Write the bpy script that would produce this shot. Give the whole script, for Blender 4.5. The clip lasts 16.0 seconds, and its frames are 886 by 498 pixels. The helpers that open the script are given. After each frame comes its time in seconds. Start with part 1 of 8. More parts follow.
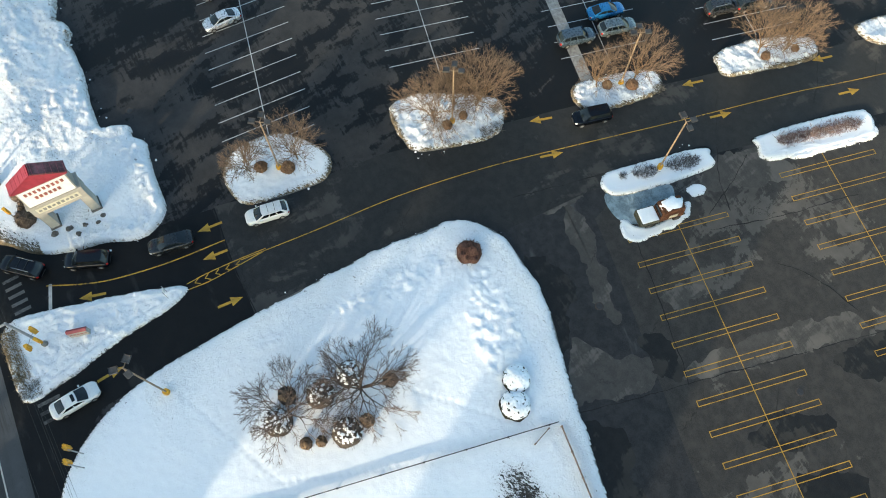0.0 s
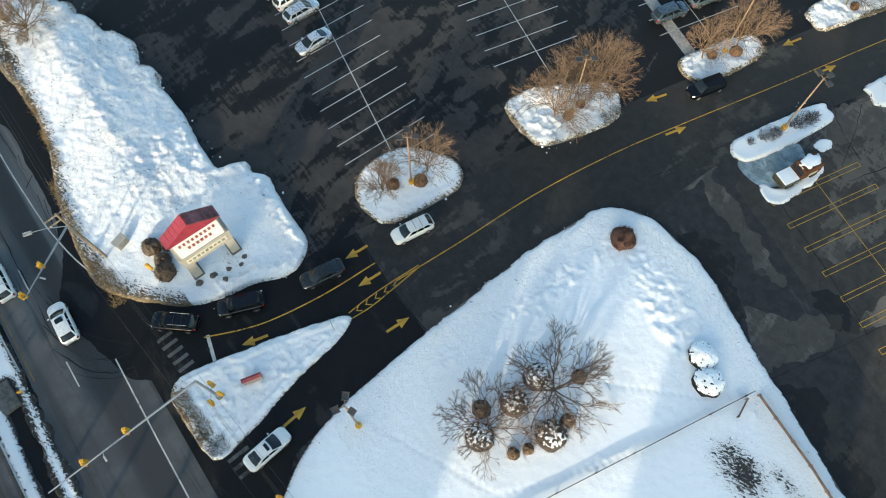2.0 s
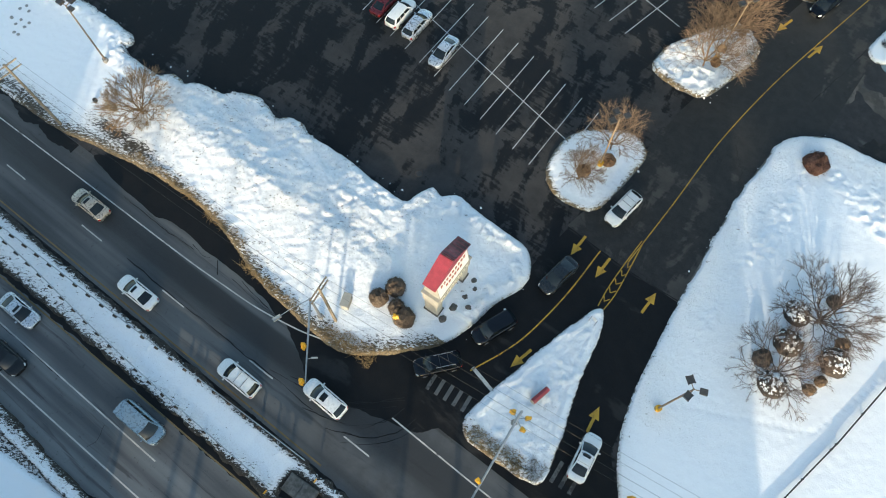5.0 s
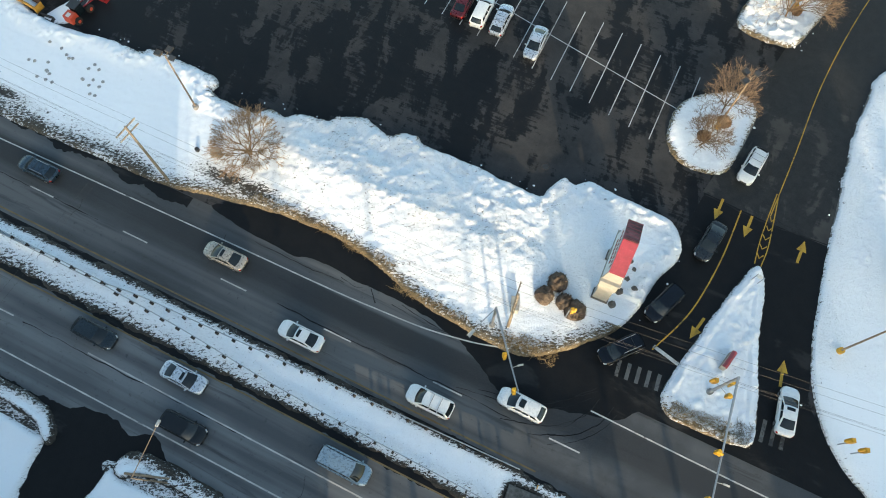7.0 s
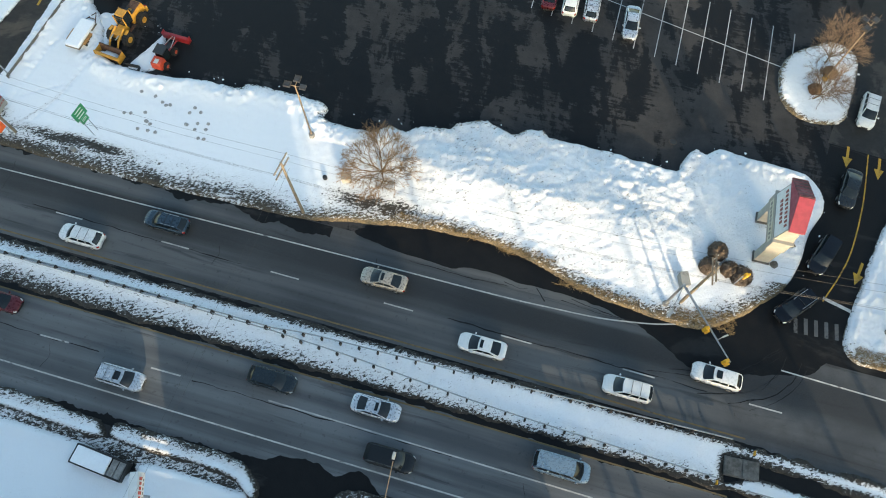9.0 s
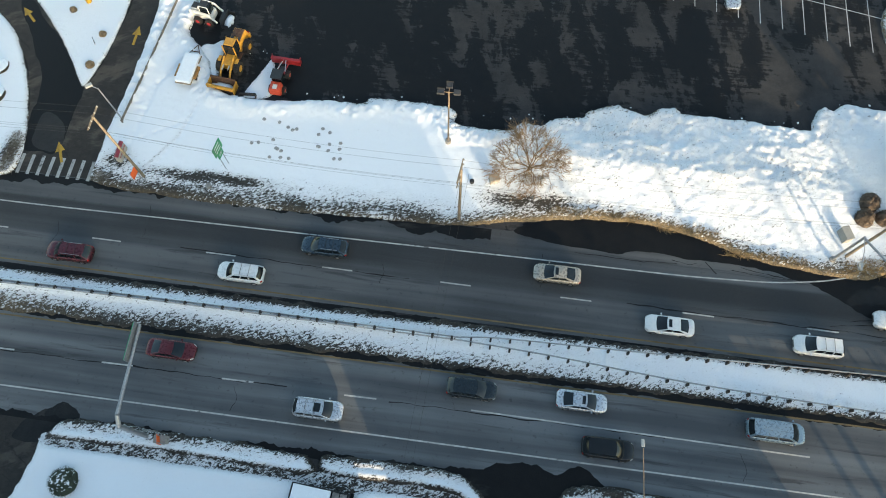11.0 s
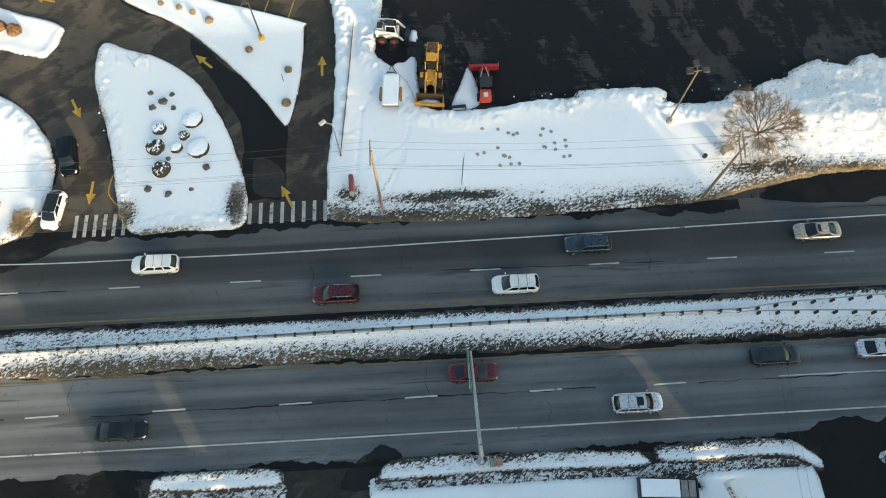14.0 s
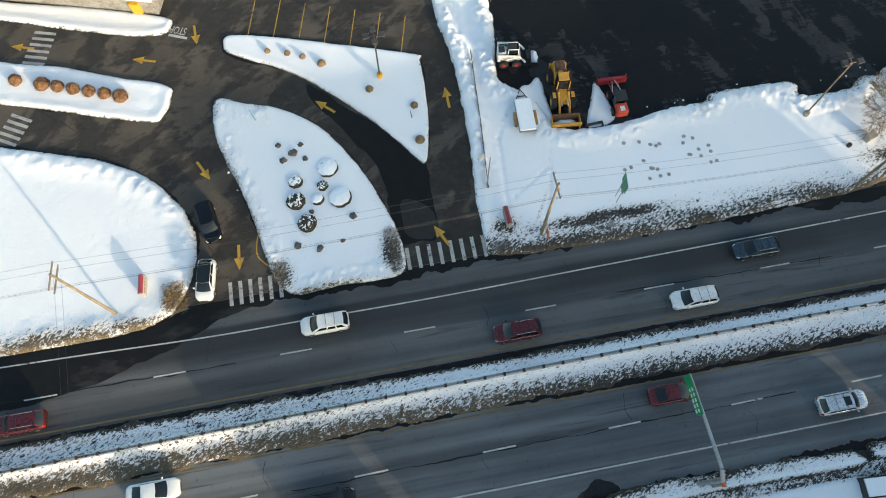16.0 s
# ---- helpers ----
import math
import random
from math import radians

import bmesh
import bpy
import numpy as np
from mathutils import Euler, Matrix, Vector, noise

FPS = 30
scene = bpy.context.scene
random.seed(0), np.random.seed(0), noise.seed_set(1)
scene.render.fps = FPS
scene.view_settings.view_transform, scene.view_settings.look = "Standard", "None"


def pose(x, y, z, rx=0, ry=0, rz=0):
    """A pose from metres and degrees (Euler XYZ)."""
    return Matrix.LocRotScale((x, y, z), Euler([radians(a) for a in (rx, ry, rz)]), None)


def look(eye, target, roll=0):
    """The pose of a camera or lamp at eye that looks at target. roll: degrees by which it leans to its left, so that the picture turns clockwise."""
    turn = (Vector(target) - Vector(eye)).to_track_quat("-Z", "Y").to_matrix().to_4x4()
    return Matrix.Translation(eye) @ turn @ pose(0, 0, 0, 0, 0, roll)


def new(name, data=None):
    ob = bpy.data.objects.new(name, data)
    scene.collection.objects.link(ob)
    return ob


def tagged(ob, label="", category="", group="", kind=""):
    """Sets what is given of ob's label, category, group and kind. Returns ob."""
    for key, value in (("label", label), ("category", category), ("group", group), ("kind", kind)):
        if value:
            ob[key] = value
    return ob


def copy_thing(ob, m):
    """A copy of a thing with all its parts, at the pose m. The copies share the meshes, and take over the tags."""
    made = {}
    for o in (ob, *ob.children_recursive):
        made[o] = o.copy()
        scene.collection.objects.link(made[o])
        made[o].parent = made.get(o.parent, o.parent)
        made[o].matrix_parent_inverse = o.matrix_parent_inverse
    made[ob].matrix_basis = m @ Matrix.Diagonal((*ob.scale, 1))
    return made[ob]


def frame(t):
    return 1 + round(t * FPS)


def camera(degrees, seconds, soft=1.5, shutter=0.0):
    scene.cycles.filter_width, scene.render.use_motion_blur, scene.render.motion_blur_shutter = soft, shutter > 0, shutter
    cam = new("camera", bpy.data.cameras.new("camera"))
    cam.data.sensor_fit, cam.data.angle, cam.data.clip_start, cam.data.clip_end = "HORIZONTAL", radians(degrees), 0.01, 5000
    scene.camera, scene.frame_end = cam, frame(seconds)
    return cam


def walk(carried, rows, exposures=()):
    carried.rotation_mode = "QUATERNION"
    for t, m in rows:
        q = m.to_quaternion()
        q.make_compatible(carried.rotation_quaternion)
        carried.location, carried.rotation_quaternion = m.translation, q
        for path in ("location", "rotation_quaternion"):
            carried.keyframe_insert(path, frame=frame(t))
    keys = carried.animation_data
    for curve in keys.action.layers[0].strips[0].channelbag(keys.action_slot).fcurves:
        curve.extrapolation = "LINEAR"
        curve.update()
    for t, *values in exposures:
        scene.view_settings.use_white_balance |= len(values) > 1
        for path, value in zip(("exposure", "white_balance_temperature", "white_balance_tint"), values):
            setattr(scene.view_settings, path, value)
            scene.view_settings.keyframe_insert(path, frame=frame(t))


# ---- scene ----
cam = camera(65.76, 16.0, soft=1.0)
# t, x, y, z, yaw, pitch, roll
PATH = [
    (0.0, 142.79, 37.79, 68.12, 62.08, -66.88, 0.82),
    (0.5, 140.51, 33.37, 67.72, 60.70, -66.65, 0.19),
    (1.0, 137.86, 29.03, 67.47, 58.83, -66.60, -0.15),
    (1.5, 134.88, 24.80, 67.33, 56.59, -66.69, -0.31),
    (2.0, 131.62, 20.70, 67.26, 54.09, -66.87, -0.35),
    (2.5, 128.13, 16.74, 67.24, 51.39, -67.10, -0.32),
    (3.0, 124.44, 12.95, 67.24, 48.58, -67.36, -0.27),
    (3.5, 120.58, 9.33, 67.25, 45.71, -67.61, -0.21),
    (4.0, 116.56, 5.89, 67.24, 42.80, -67.85, -0.16),
    (4.5, 112.42, 2.64, 67.22, 39.90, -68.06, -0.13),
    (5.0, 108.16, -0.42, 67.18, 37.03, -68.22, -0.13),
    (5.5, 103.80, -3.29, 67.11, 34.20, -68.35, -0.14),
    (6.0, 99.34, -5.97, 67.02, 31.42, -68.42, -0.16),
    (6.5, 94.80, -8.45, 66.91, 28.70, -68.46, -0.19),
    (7.0, 90.17, -10.75, 66.77, 26.05, -68.46, -0.22),
    (7.5, 85.47, -12.86, 66.63, 23.47, -68.43, -0.23),
    (8.0, 80.68, -14.78, 66.48, 20.96, -68.38, -0.23),
    (8.5, 75.82, -16.52, 66.33, 18.52, -68.32, -0.21),
    (9.0, 70.88, -18.07, 66.20, 16.16, -68.27, -0.18),
    (9.5, 65.87, -19.44, 66.07, 13.88, -68.22, -0.12),
    (10.0, 60.78, -20.63, 65.98, 11.68, -68.20, -0.05),
    (10.5, 55.64, -21.63, 65.90, 9.56, -68.20, 0.03),
    (11.0, 50.44, -22.44, 65.86, 7.53, -68.24, 0.10),
    (11.5, 45.19, -23.04, 65.85, 5.58, -68.33, 0.17),
    (12.0, 39.90, -23.44, 65.88, 3.71, -68.45, 0.21),
    (12.5, 34.60, -23.61, 65.92, 1.93, -68.61, 0.22),
    (13.0, 29.31, -23.55, 65.99, 0.22, -68.79, 0.19),
    (13.5, 24.05, -23.22, 66.06, -1.43, -68.99, 0.12),
    (14.0, 18.85, -22.61, 66.13, -3.04, -69.19, 0.01),
    (14.5, 13.75, -21.68, 66.16, -4.64, -69.35, -0.14),
    (15.0, 8.80, -20.41, 66.14, -6.26, -69.45, -0.32),
    (15.5, 4.04, -18.74, 66.03, -7.97, -69.44, -0.49),
    (16.0, -0.47, -16.64, 65.80, -9.81, -69.26, -0.62),
]
walk(cam, [(t, pose(x, y, z, 90 + pitch, 0, yaw) @ pose(0, 0, 0, 0, 0, roll)) for t, x, y, z, yaw, pitch, roll in PATH], exposures=[(0, 1.56, 5950, -3), (4, 1.45, 5900, -3), (7, 1.64, 6220, -2), (11, 1.66, 6450, -1), (13.8, 1.63, 6780, -1), (16, 1.39, 6320, 0)])

# ---- light: a low winter sun and a clear sky ----
SUN_EL, SUN_AZ = radians(11.5), math.atan2(0.53, -0.85)
SUN_DIR = Vector((math.sin(SUN_AZ) * math.cos(SUN_EL), math.cos(SUN_AZ) * math.cos(SUN_EL), math.sin(SUN_EL)))
world = bpy.data.worlds.new("sky")
scene.world = world
world.use_nodes = True
wn = world.node_tree.nodes
sky = wn.new("ShaderNodeTexSky")
sky.sky_type = "NISHITA"
sky.sun_disc = False
sky.air_density, sky.dust_density, sky.ozone_density = 0.9, 2.2, 0.4
sky.sun_elevation, sky.sun_rotation = SUN_EL, SUN_AZ
wn["Background"].inputs["Strength"].default_value = 0.15
world.node_tree.links.new(sky.outputs["Color"], wn["Background"].inputs["Color"])
sun_data = bpy.data.lights.new("sun", "SUN")
sun_data.energy, sun_data.angle, sun_data.color = 2.2, radians(0.55), (1.0, 0.75, 0.53)
sun = new("sun", sun_data)
sun.matrix_world = look(tuple(SUN_DIR * 300), (0, 0, 0))

# ---- materials ----
class N:
    """A small node graph writer."""

    def __init__(self, name):
        self.m = bpy.data.materials.new(name)
        self.m.use_nodes = True
        self.t = self.m.node_tree
        self.bsdf = self.t.nodes["Principled BSDF"]

    def put(self, sock, v):
        if isinstance(v, bpy.types.NodeSocket):
            self.t.links.new(v, sock)
        elif isinstance(v, tuple) and len(v) == 3 and sock.type == "RGBA":
            sock.default_value = (*v, 1)
        else:
            sock.default_value = v

    def node(self, kind, out=0, **ins):
        n = self.t.nodes.new(kind)
        for k, v in ins.items():
            self.put(n.inputs[k.replace("_", " ")], v)
        return n

    def coords(self, scale=(1, 1, 1), turn=0.0, which="Object"):
        c = self.t.nodes.new("ShaderNodeTexCoord").outputs[which]
        mp = self.t.nodes.new("ShaderNodeMapping")
        mp.vector_type = "TEXTURE"
        mp.inputs["Scale"].default_value = tuple(1 / k for k in scale)
        mp.inputs["Rotation"].default_value = (0, 0, radians(turn))
        self.t.links.new(c, mp.inputs["Vector"])
        return mp.outputs[0]

    def noise(self, scale, detail=4, rough=0.55, vec=None, distort=0.0):
        n = self.node("ShaderNodeTexNoise", Scale=scale, Detail=detail, Roughness=rough, Distortion=distort)
        self.t.links.new(vec if vec is not None else self.coords(), n.inputs["Vector"])
        return n.outputs["Fac"]

    def ramp(self, fac, lo, hi, a=0.0, b=1.0):
        n = self.t.nodes.new("ShaderNodeMapRange")
        n.interpolation_type = "SMOOTHSTEP"
        for k, v in (("Value", fac), ("From Min", lo), ("From Max", hi), ("To Min", a), ("To Max", b)):
            self.put(n.inputs[k], v)
        return n.outputs[0]

    def mix(self, fac, a, b):
        n = self.t.nodes.new("ShaderNodeMix")
        n.data_type = "RGBA"
        self.put(n.inputs["Factor"], fac)
        self.put(n.inputs[6], a)
        self.put(n.inputs[7], b)
        return n.outputs[2]

    def math(self, op, a, b=0.0):
        n = self.t.nodes.new("ShaderNodeMath")
        n.operation = op
        self.put(n.inputs[0], a)
        self.put(n.inputs[1], b)
        return n.outputs[0]

    def attr(self, name):
        n = self.t.nodes.new("ShaderNodeAttribute")
        n.attribute_name = name
        return n.outputs["Fac"]

    def rnd(self):
        return self.t.nodes.new("ShaderNodeObjectInfo").outputs["Random"]

    def bump(self, h, strength=0.3, dist=0.05):
        n = self.node("ShaderNodeBump", Strength=strength, Distance=dist, Height=h)
        self.t.links.new(n.outputs[0], self.bsdf.inputs["Normal"])

    def done(self, color, rough=0.7, metal=0.0, spec=0.5, coat=0.0):
        for k, v in (("Base Color", color), ("Roughness", rough), ("Metallic", metal), ("Specular IOR Level", spec), ("Coat Weight", coat)):
            self.put(self.bsdf.inputs[k], v)
        return self.m


def asphalt(name, wet, dry, patch, streak=(1, 1, 1), turn=0.0, lo=0.5, hi=0.56, big=0.05, crack=False, comb=0.0):
    """Damp asphalt with dried patches of uneven outline and a fine grain."""
    n = N(name)
    big_n = n.noise(big, 3, 0.6, n.coords(streak, turn), 0.6)
    mid = n.noise(0.35, 5, 0.65, n.coords(streak, turn), 0.4)
    dried = n.math("ADD", n.math("MULTIPLY", big_n, 0.5), n.math("MULTIPLY", mid, 0.5))
    if comb:
        scrape = n.noise(1.0, 5, 0.72, n.coords((0.38, 1.9, 1)), 0.3)
        dried = n.math("ADD", dried, n.math("MULTIPLY", n.math("SUBTRACT", scrape, 0.5), comb))
    fac = n.math("MULTIPLY", n.ramp(dried, lo, hi), n.ramp(n.noise(0.22, 5, 0.7), 0.3, 0.65, 0.45, 1.0))
    wear = n.noise(0.9, 5, 0.7)
    base = n.mix(n.ramp(wear, 0.35, 0.7), wet, dry)
    col = n.mix(fac, base, patch)
    grain = n.noise(9.0, 3, 0.7)
    col = n.mix(n.ramp(grain, 0.3, 0.75, 0.0, 0.35), col, (dry[0] * 1.5, dry[1] * 1.5, dry[2] * 1.5))
    if crack:
        v = n.t.nodes.new("ShaderNodeTexVoronoi")
        v.feature = "DISTANCE_TO_EDGE"
        v.inputs["Scale"].default_value = 0.13
        wob = n.noise(0.5, 4, 0.7)
        vec = n.t.nodes.new("ShaderNodeVectorMath")
        vec.operation = "ADD"
        n.t.links.new(n.coords(), vec.inputs[0])
        sc = n.node("ShaderNodeVectorMath")
        sc.operation = "SCALE"
        comb = n.node("ShaderNodeCombineXYZ", X=wob, Y=n.math("SUBTRACT", 1.0, wob))
        n.t.links.new(comb.outputs[0], sc.inputs[0])
        sc.inputs["Scale"].default_value = 5.0
        n.t.links.new(sc.outputs[0], vec.inputs[1])
        n.t.links.new(vec.outputs[0], v.inputs["Vector"])
        line = n.ramp(v.outputs["Distance"], 0.002, 0.009, 1.0, 0.0)
        keep = n.ramp(n.noise(0.12, 2), 0.50, 0.58)
        col = n.mix(n.math("MULTIPLY", n.math("MULTIPLY", line, keep), 0.5), col, (0.012, 0.012, 0.013))
    rough = n.math("ADD", n.math("MULTIPLY", fac, 0.3), n.ramp(wear, 0.3, 0.7, 0.42, 0.62))
    n.bump(grain, 0.5, 0.03)
    n.bsdf.inputs["Diffuse Roughness"].default_value = 1.0
    return n.done(col, rough, spec=0.15)


M_LOT = asphalt("damp_lot_asphalt", (0.0056, 0.0064, 0.0078), (0.0098, 0.0108, 0.0125), (0.055, 0.055, 0.057), (1.0, 0.42, 1), 12, 0.506, 0.546, 0.060, comb=0.20)
M_DRIVE = asphalt("drive_asphalt", (0.0190, 0.0200, 0.0210), (0.0310, 0.0320, 0.0330), (0.070, 0.068, 0.065), (1, 0.5, 1), 0, 0.54, 0.585, 0.09, True, 0.15)


def highway(name, tone):
    """Worn slate asphalt: wheel tracks and oil run along the lanes (x), with a few dark streaks and a fine grain, and
    shade painted in at the junction.
    """
    n = N(name)
    tracks = n.noise(1.0, 3, 0.5, n.coords((0.014, 0.6, 1)))
    soft = n.noise(0.09, 4, 0.6, n.coords((0.5, 1.2, 1)))
    col = n.mix(n.ramp(n.math("ADD", n.math("MULTIPLY", tracks, 0.6), n.math("MULTIPLY", soft, 0.4)), 0.38, 0.62), tuple(tone * c for c in (0.056, 0.061, 0.067)), tuple(tone * c for c in (0.136, 0.145, 0.153)))
    pos = n.t.nodes.new("ShaderNodeSeparateXYZ")
    n.t.links.new(n.coords(), pos.inputs[0])
    y = n.math("ADD", pos.outputs["Y"], n.math("MULTIPLY", soft, 0.8))
    band = n.math("MULTIPLY", n.ramp(y, 0.4, 2.2), n.ramp(y, 4.5, 4.0))
    band = n.math("MULTIPLY", band, n.ramp(n.noise(0.05, 3, 0.5), 0.30, 0.55, 0.62, 0.92))
    col = n.mix(band, col, (0.022, 0.024, 0.026))
    # damp: colour darkened past x = 86, painted in for shade at the junction.
    damp = n.math("MULTIPLY", n.ramp(pos.outputs["X"], 86, 99), n.ramp(n.noise(0.25, 4, 0.6), 0.3, 0.6, 0.25, 0.65))
    col = n.mix(damp, col, (0.034, 0.037, 0.041))
    oil = n.ramp(n.noise(1.0, 5, 0.62, n.coords((0.07, 1.1, 1)), 0.5), 0.56, 0.69, 0.0, 0.6)
    col = n.mix(oil, col, (0.020, 0.021, 0.023))
    fleck = n.noise(1.6, 5, 0.75)
    col = n.mix(n.ramp(fleck, 0.57, 0.70, 0.0, 0.5), col, (0.022, 0.023, 0.025))
    grain = n.noise(10.0, 3, 0.7)
    col = n.mix(n.ramp(grain, 0.3, 0.75, 0.0, 0.22), col, (0.12, 0.122, 0.125))
    n.bump(grain, 0.5, 0.03)
    n.bsdf.inputs["Diffuse Roughness"].default_value = 1.0
    return n.done(col, n.ramp(soft, 0.3, 0.7, 0.55, 0.72), spec=0.25)


M_HWY = highway("highway_asphalt", 0.86)
M_HWYS = highway("southern_highway_asphalt", 1.27)
M_OLD = asphalt("old_grey_asphalt", (0.0265, 0.0262, 0.0258), (0.0495, 0.0480, 0.0460), (0.104, 0.100, 0.095), (1, 0.6, 1), 20, 0.545, 0.57, 0.07, True, 0.15)
M_LOOP = asphalt("brown_grey_asphalt", (0.022, 0.021, 0.020), (0.040, 0.0375, 0.034), (0.092, 0.083, 0.072), (0.5, 1.0, 1), 35, 0.475, 0.53, 0.08, True, 0.12)
M_BLACK = asphalt("wet_black_asphalt", (0.006, 0.0065, 0.007), (0.010, 0.0105, 0.0115), (0.034, 0.034, 0.034), (0.4, 1, 1), 0, 0.56, 0.62, 0.2)
M_ICE = asphalt("blue_slush_ice", (0.10, 0.135, 0.16), (0.22, 0.30, 0.36), (0.46, 0.54, 0.60), (1, 1, 1), 0, 0.46, 0.60, 0.35)
M_CRACK = asphalt("tarred_crack", (0.012, 0.012, 0.013), (0.018, 0.018, 0.019), (0.03, 0.03, 0.031), (1, 1, 1), 0, 0.5, 0.6, 0.5)


M_LANE = asphalt("grey_lane_asphalt", (0.018, 0.019, 0.021), (0.036, 0.037, 0.040), (0.080, 0.082, 0.085), (1, 0.16, 1), -102, 0.53, 0.57, 0.12)
M_PUDDLE = asphalt("standing_meltwater", (0.011, 0.0118, 0.013), (0.019, 0.020, 0.021), (0.045, 0.044, 0.042), (1, 0.6, 1), 15, 0.50, 0.56, 0.25, comb=0.25)
M_DRYOLD = asphalt("dried_old_asphalt", (0.044, 0.0435, 0.0425), (0.067, 0.065, 0.062), (0.120, 0.115, 0.108), (1, 0.5, 1), 15, 0.50, 0.56, 0.2, True, 0.2)


def snow_mat():
    n = N("snow")
    a, b = n.noise(1.1, 5, 0.6), n.noise(7.0, 4, 0.65)
    dirt = n.attr("dirt")
    speck = n.math("ADD", n.math("MULTIPLY", n.noise(3.4, 4, 0.72, n.coords((0.75, 1.5, 1), 28), 0.5), 0.75), n.math("MULTIPLY", n.noise(11.0, 3, 0.6), 0.25))
    cover = n.ramp(n.math("ADD", n.math("MULTIPLY", dirt, 0.9), n.math("MULTIPLY", n.math("SUBTRACT", speck, 0.5), 2.6)), 0.44, 0.54)
    soil = n.mix(n.ramp(n.noise(5.0, 4, 0.7), 0.35, 0.65), (0.012, 0.0115, 0.011), (0.048, 0.042, 0.034))
    reed = n.mix(n.ramp(n.noise(6.0, 4, 0.75), 0.35, 0.65), (0.055, 0.044, 0.030), (0.25, 0.185, 0.10))
    earth = n.mix(n.attr("straw"), soil, reed)
    grey = n.mix(n.ramp(n.math("ADD", dirt, n.math("SUBTRACT", b, 0.5)), 0.05, 0.6, 0.0, 0.5), (0.79, 0.81, 0.84), (0.46, 0.45, 0.44))
    col = n.mix(cover, grey, earth)
    litter = n.math("MULTIPLY", n.ramp(n.noise(2.3, 4, 0.62, n.coords((1, 1.6, 1), 15), 0.6), 0.645, 0.69), n.ramp(n.attr("crumble"), 0.45, 0.95))
    col = n.mix(n.math("MULTIPLY", litter, n.ramp(n.noise(0.3, 3), 0.42, 0.62, 0.1, 0.85)), col, (0.15, 0.14, 0.13))
    lump = n.math("ADD", n.ramp(n.noise(2.6, 5, 0.75, None, 0.4), 0.46, 0.62), n.math("MULTIPLY", n.ramp(n.noise(6.5, 4, 0.7), 0.45, 0.6), 0.3))
    n.bump(n.math("ADD", n.math("ADD", n.math("MULTIPLY", a, 0.6), n.math("MULTIPLY", b, 0.2)), n.math("MULTIPLY", lump, n.math("MULTIPLY", n.attr("crumble"), 0.75))), 0.6, 0.12)
    return n.done(col, 0.62, spec=0.3)


M_SNOW = snow_mat()


def plain(name, col, rough=0.6, metal=0.0, var=0.25, scale=6.0, spec=0.5, coat=0.0, bump=0.0):
    """A surface with uneven tone at two scales."""
    n = N(name)
    dark = tuple(c * (1 - var) for c in col)
    lite = tuple(min(1, c * (1 + var * 0.6)) for c in col)
    f = n.math("ADD", n.math("MULTIPLY", n.noise(scale, 4, 0.65), 0.6), n.math("MULTIPLY", n.noise(scale * 0.17, 3), 0.4))
    c = n.mix(n.ramp(f, 0.35, 0.65), dark, lite)
    if bump:
        n.bump(n.noise(scale * 3, 4, 0.7), bump, 0.02)
    return n.done(c, n.ramp(f, 0.3, 0.7, min(1, rough * 1.15), rough * 0.85), metal, spec, coat)


def paint(name, col, under, keep):
    """Road paint worn through to the asphalt."""
    n = N(name)
    f = n.math("ADD", n.math("MULTIPLY", n.noise(2.6, 6, 0.75), 0.6), n.math("MULTIPLY", n.noise(0.35, 3), 0.4))
    tone = n.mix(n.ramp(n.noise(0.8, 3), 0.35, 0.65), tuple(c * 0.75 for c in col), col)
    return n.done(n.mix(n.ramp(f, keep, keep + 0.09), under, tone), 0.65, spec=0.3)


M_WHITE = paint("white_road_paint", (0.46, 0.46, 0.44), (0.04, 0.042, 0.045), 0.36)
M_WORN = paint("worn_white_paint", (0.38, 0.38, 0.365), (0.06, 0.06, 0.06), 0.39)
M_FAINT = paint("faint_white_paint", (0.115, 0.115, 0.113), (0.02, 0.02, 0.021), 0.40)
M_GONE = paint("almost_gone_white_paint", (0.11, 0.11, 0.105), (0.03, 0.03, 0.031), 0.46)
M_YELLOW = paint("yellow_road_paint", (0.44, 0.265, 0.035), (0.035, 0.034, 0.034), 0.38)
M_YSTALL = paint("worn_yellow_stall_paint", (0.40, 0.24, 0.035), (0.03, 0.029, 0.028), 0.35)
M_YEDGE = paint("worn_yellow_edge_line", (0.17, 0.125, 0.060), (0.06, 0.058, 0.055), 0.36)
M_LOTLINE = paint("lot_line_paint", (0.40, 0.41, 0.42), (0.03, 0.03, 0.033), 0.37)
M_KERB = plain("kerb_concrete", (0.19, 0.18, 0.165), 0.85, 0, 0.4, 2.5, 0.3, 0, 0.3)
M_CONC = plain("concrete", (0.26, 0.25, 0.235), 0.85, 0, 0.35, 3, 0.3, 0, 0.3)
M_STEEL = plain("galvanised_steel", (0.36, 0.37, 0.38), 0.45, 0.7, 0.2, 5)
M_BRONZE = plain("weathered_tan_pole", (0.235, 0.170, 0.108), 0.6, 0, 0.25, 4)
M_HEAD = plain("dark_lamp_housing", (0.045, 0.043, 0.042), 0.5, 0, 0.3, 5)
M_LENS = plain("lamp_glass", (0.42, 0.41, 0.38), 0.25, 0, 0.1, 5)
M_YEL = plain("safety_yellow", (0.62, 0.33, 0.015), 0.5, 0, 0.2, 4)
M_WOOD = plain("pole_wood", (0.235, 0.190, 0.140), 0.85, 0, 0.4, 7, 0.2, 0, 0.4)
M_BARK = plain("bark", (0.175, 0.112, 0.060), 0.9, 0, 0.35, 8, 0.2)
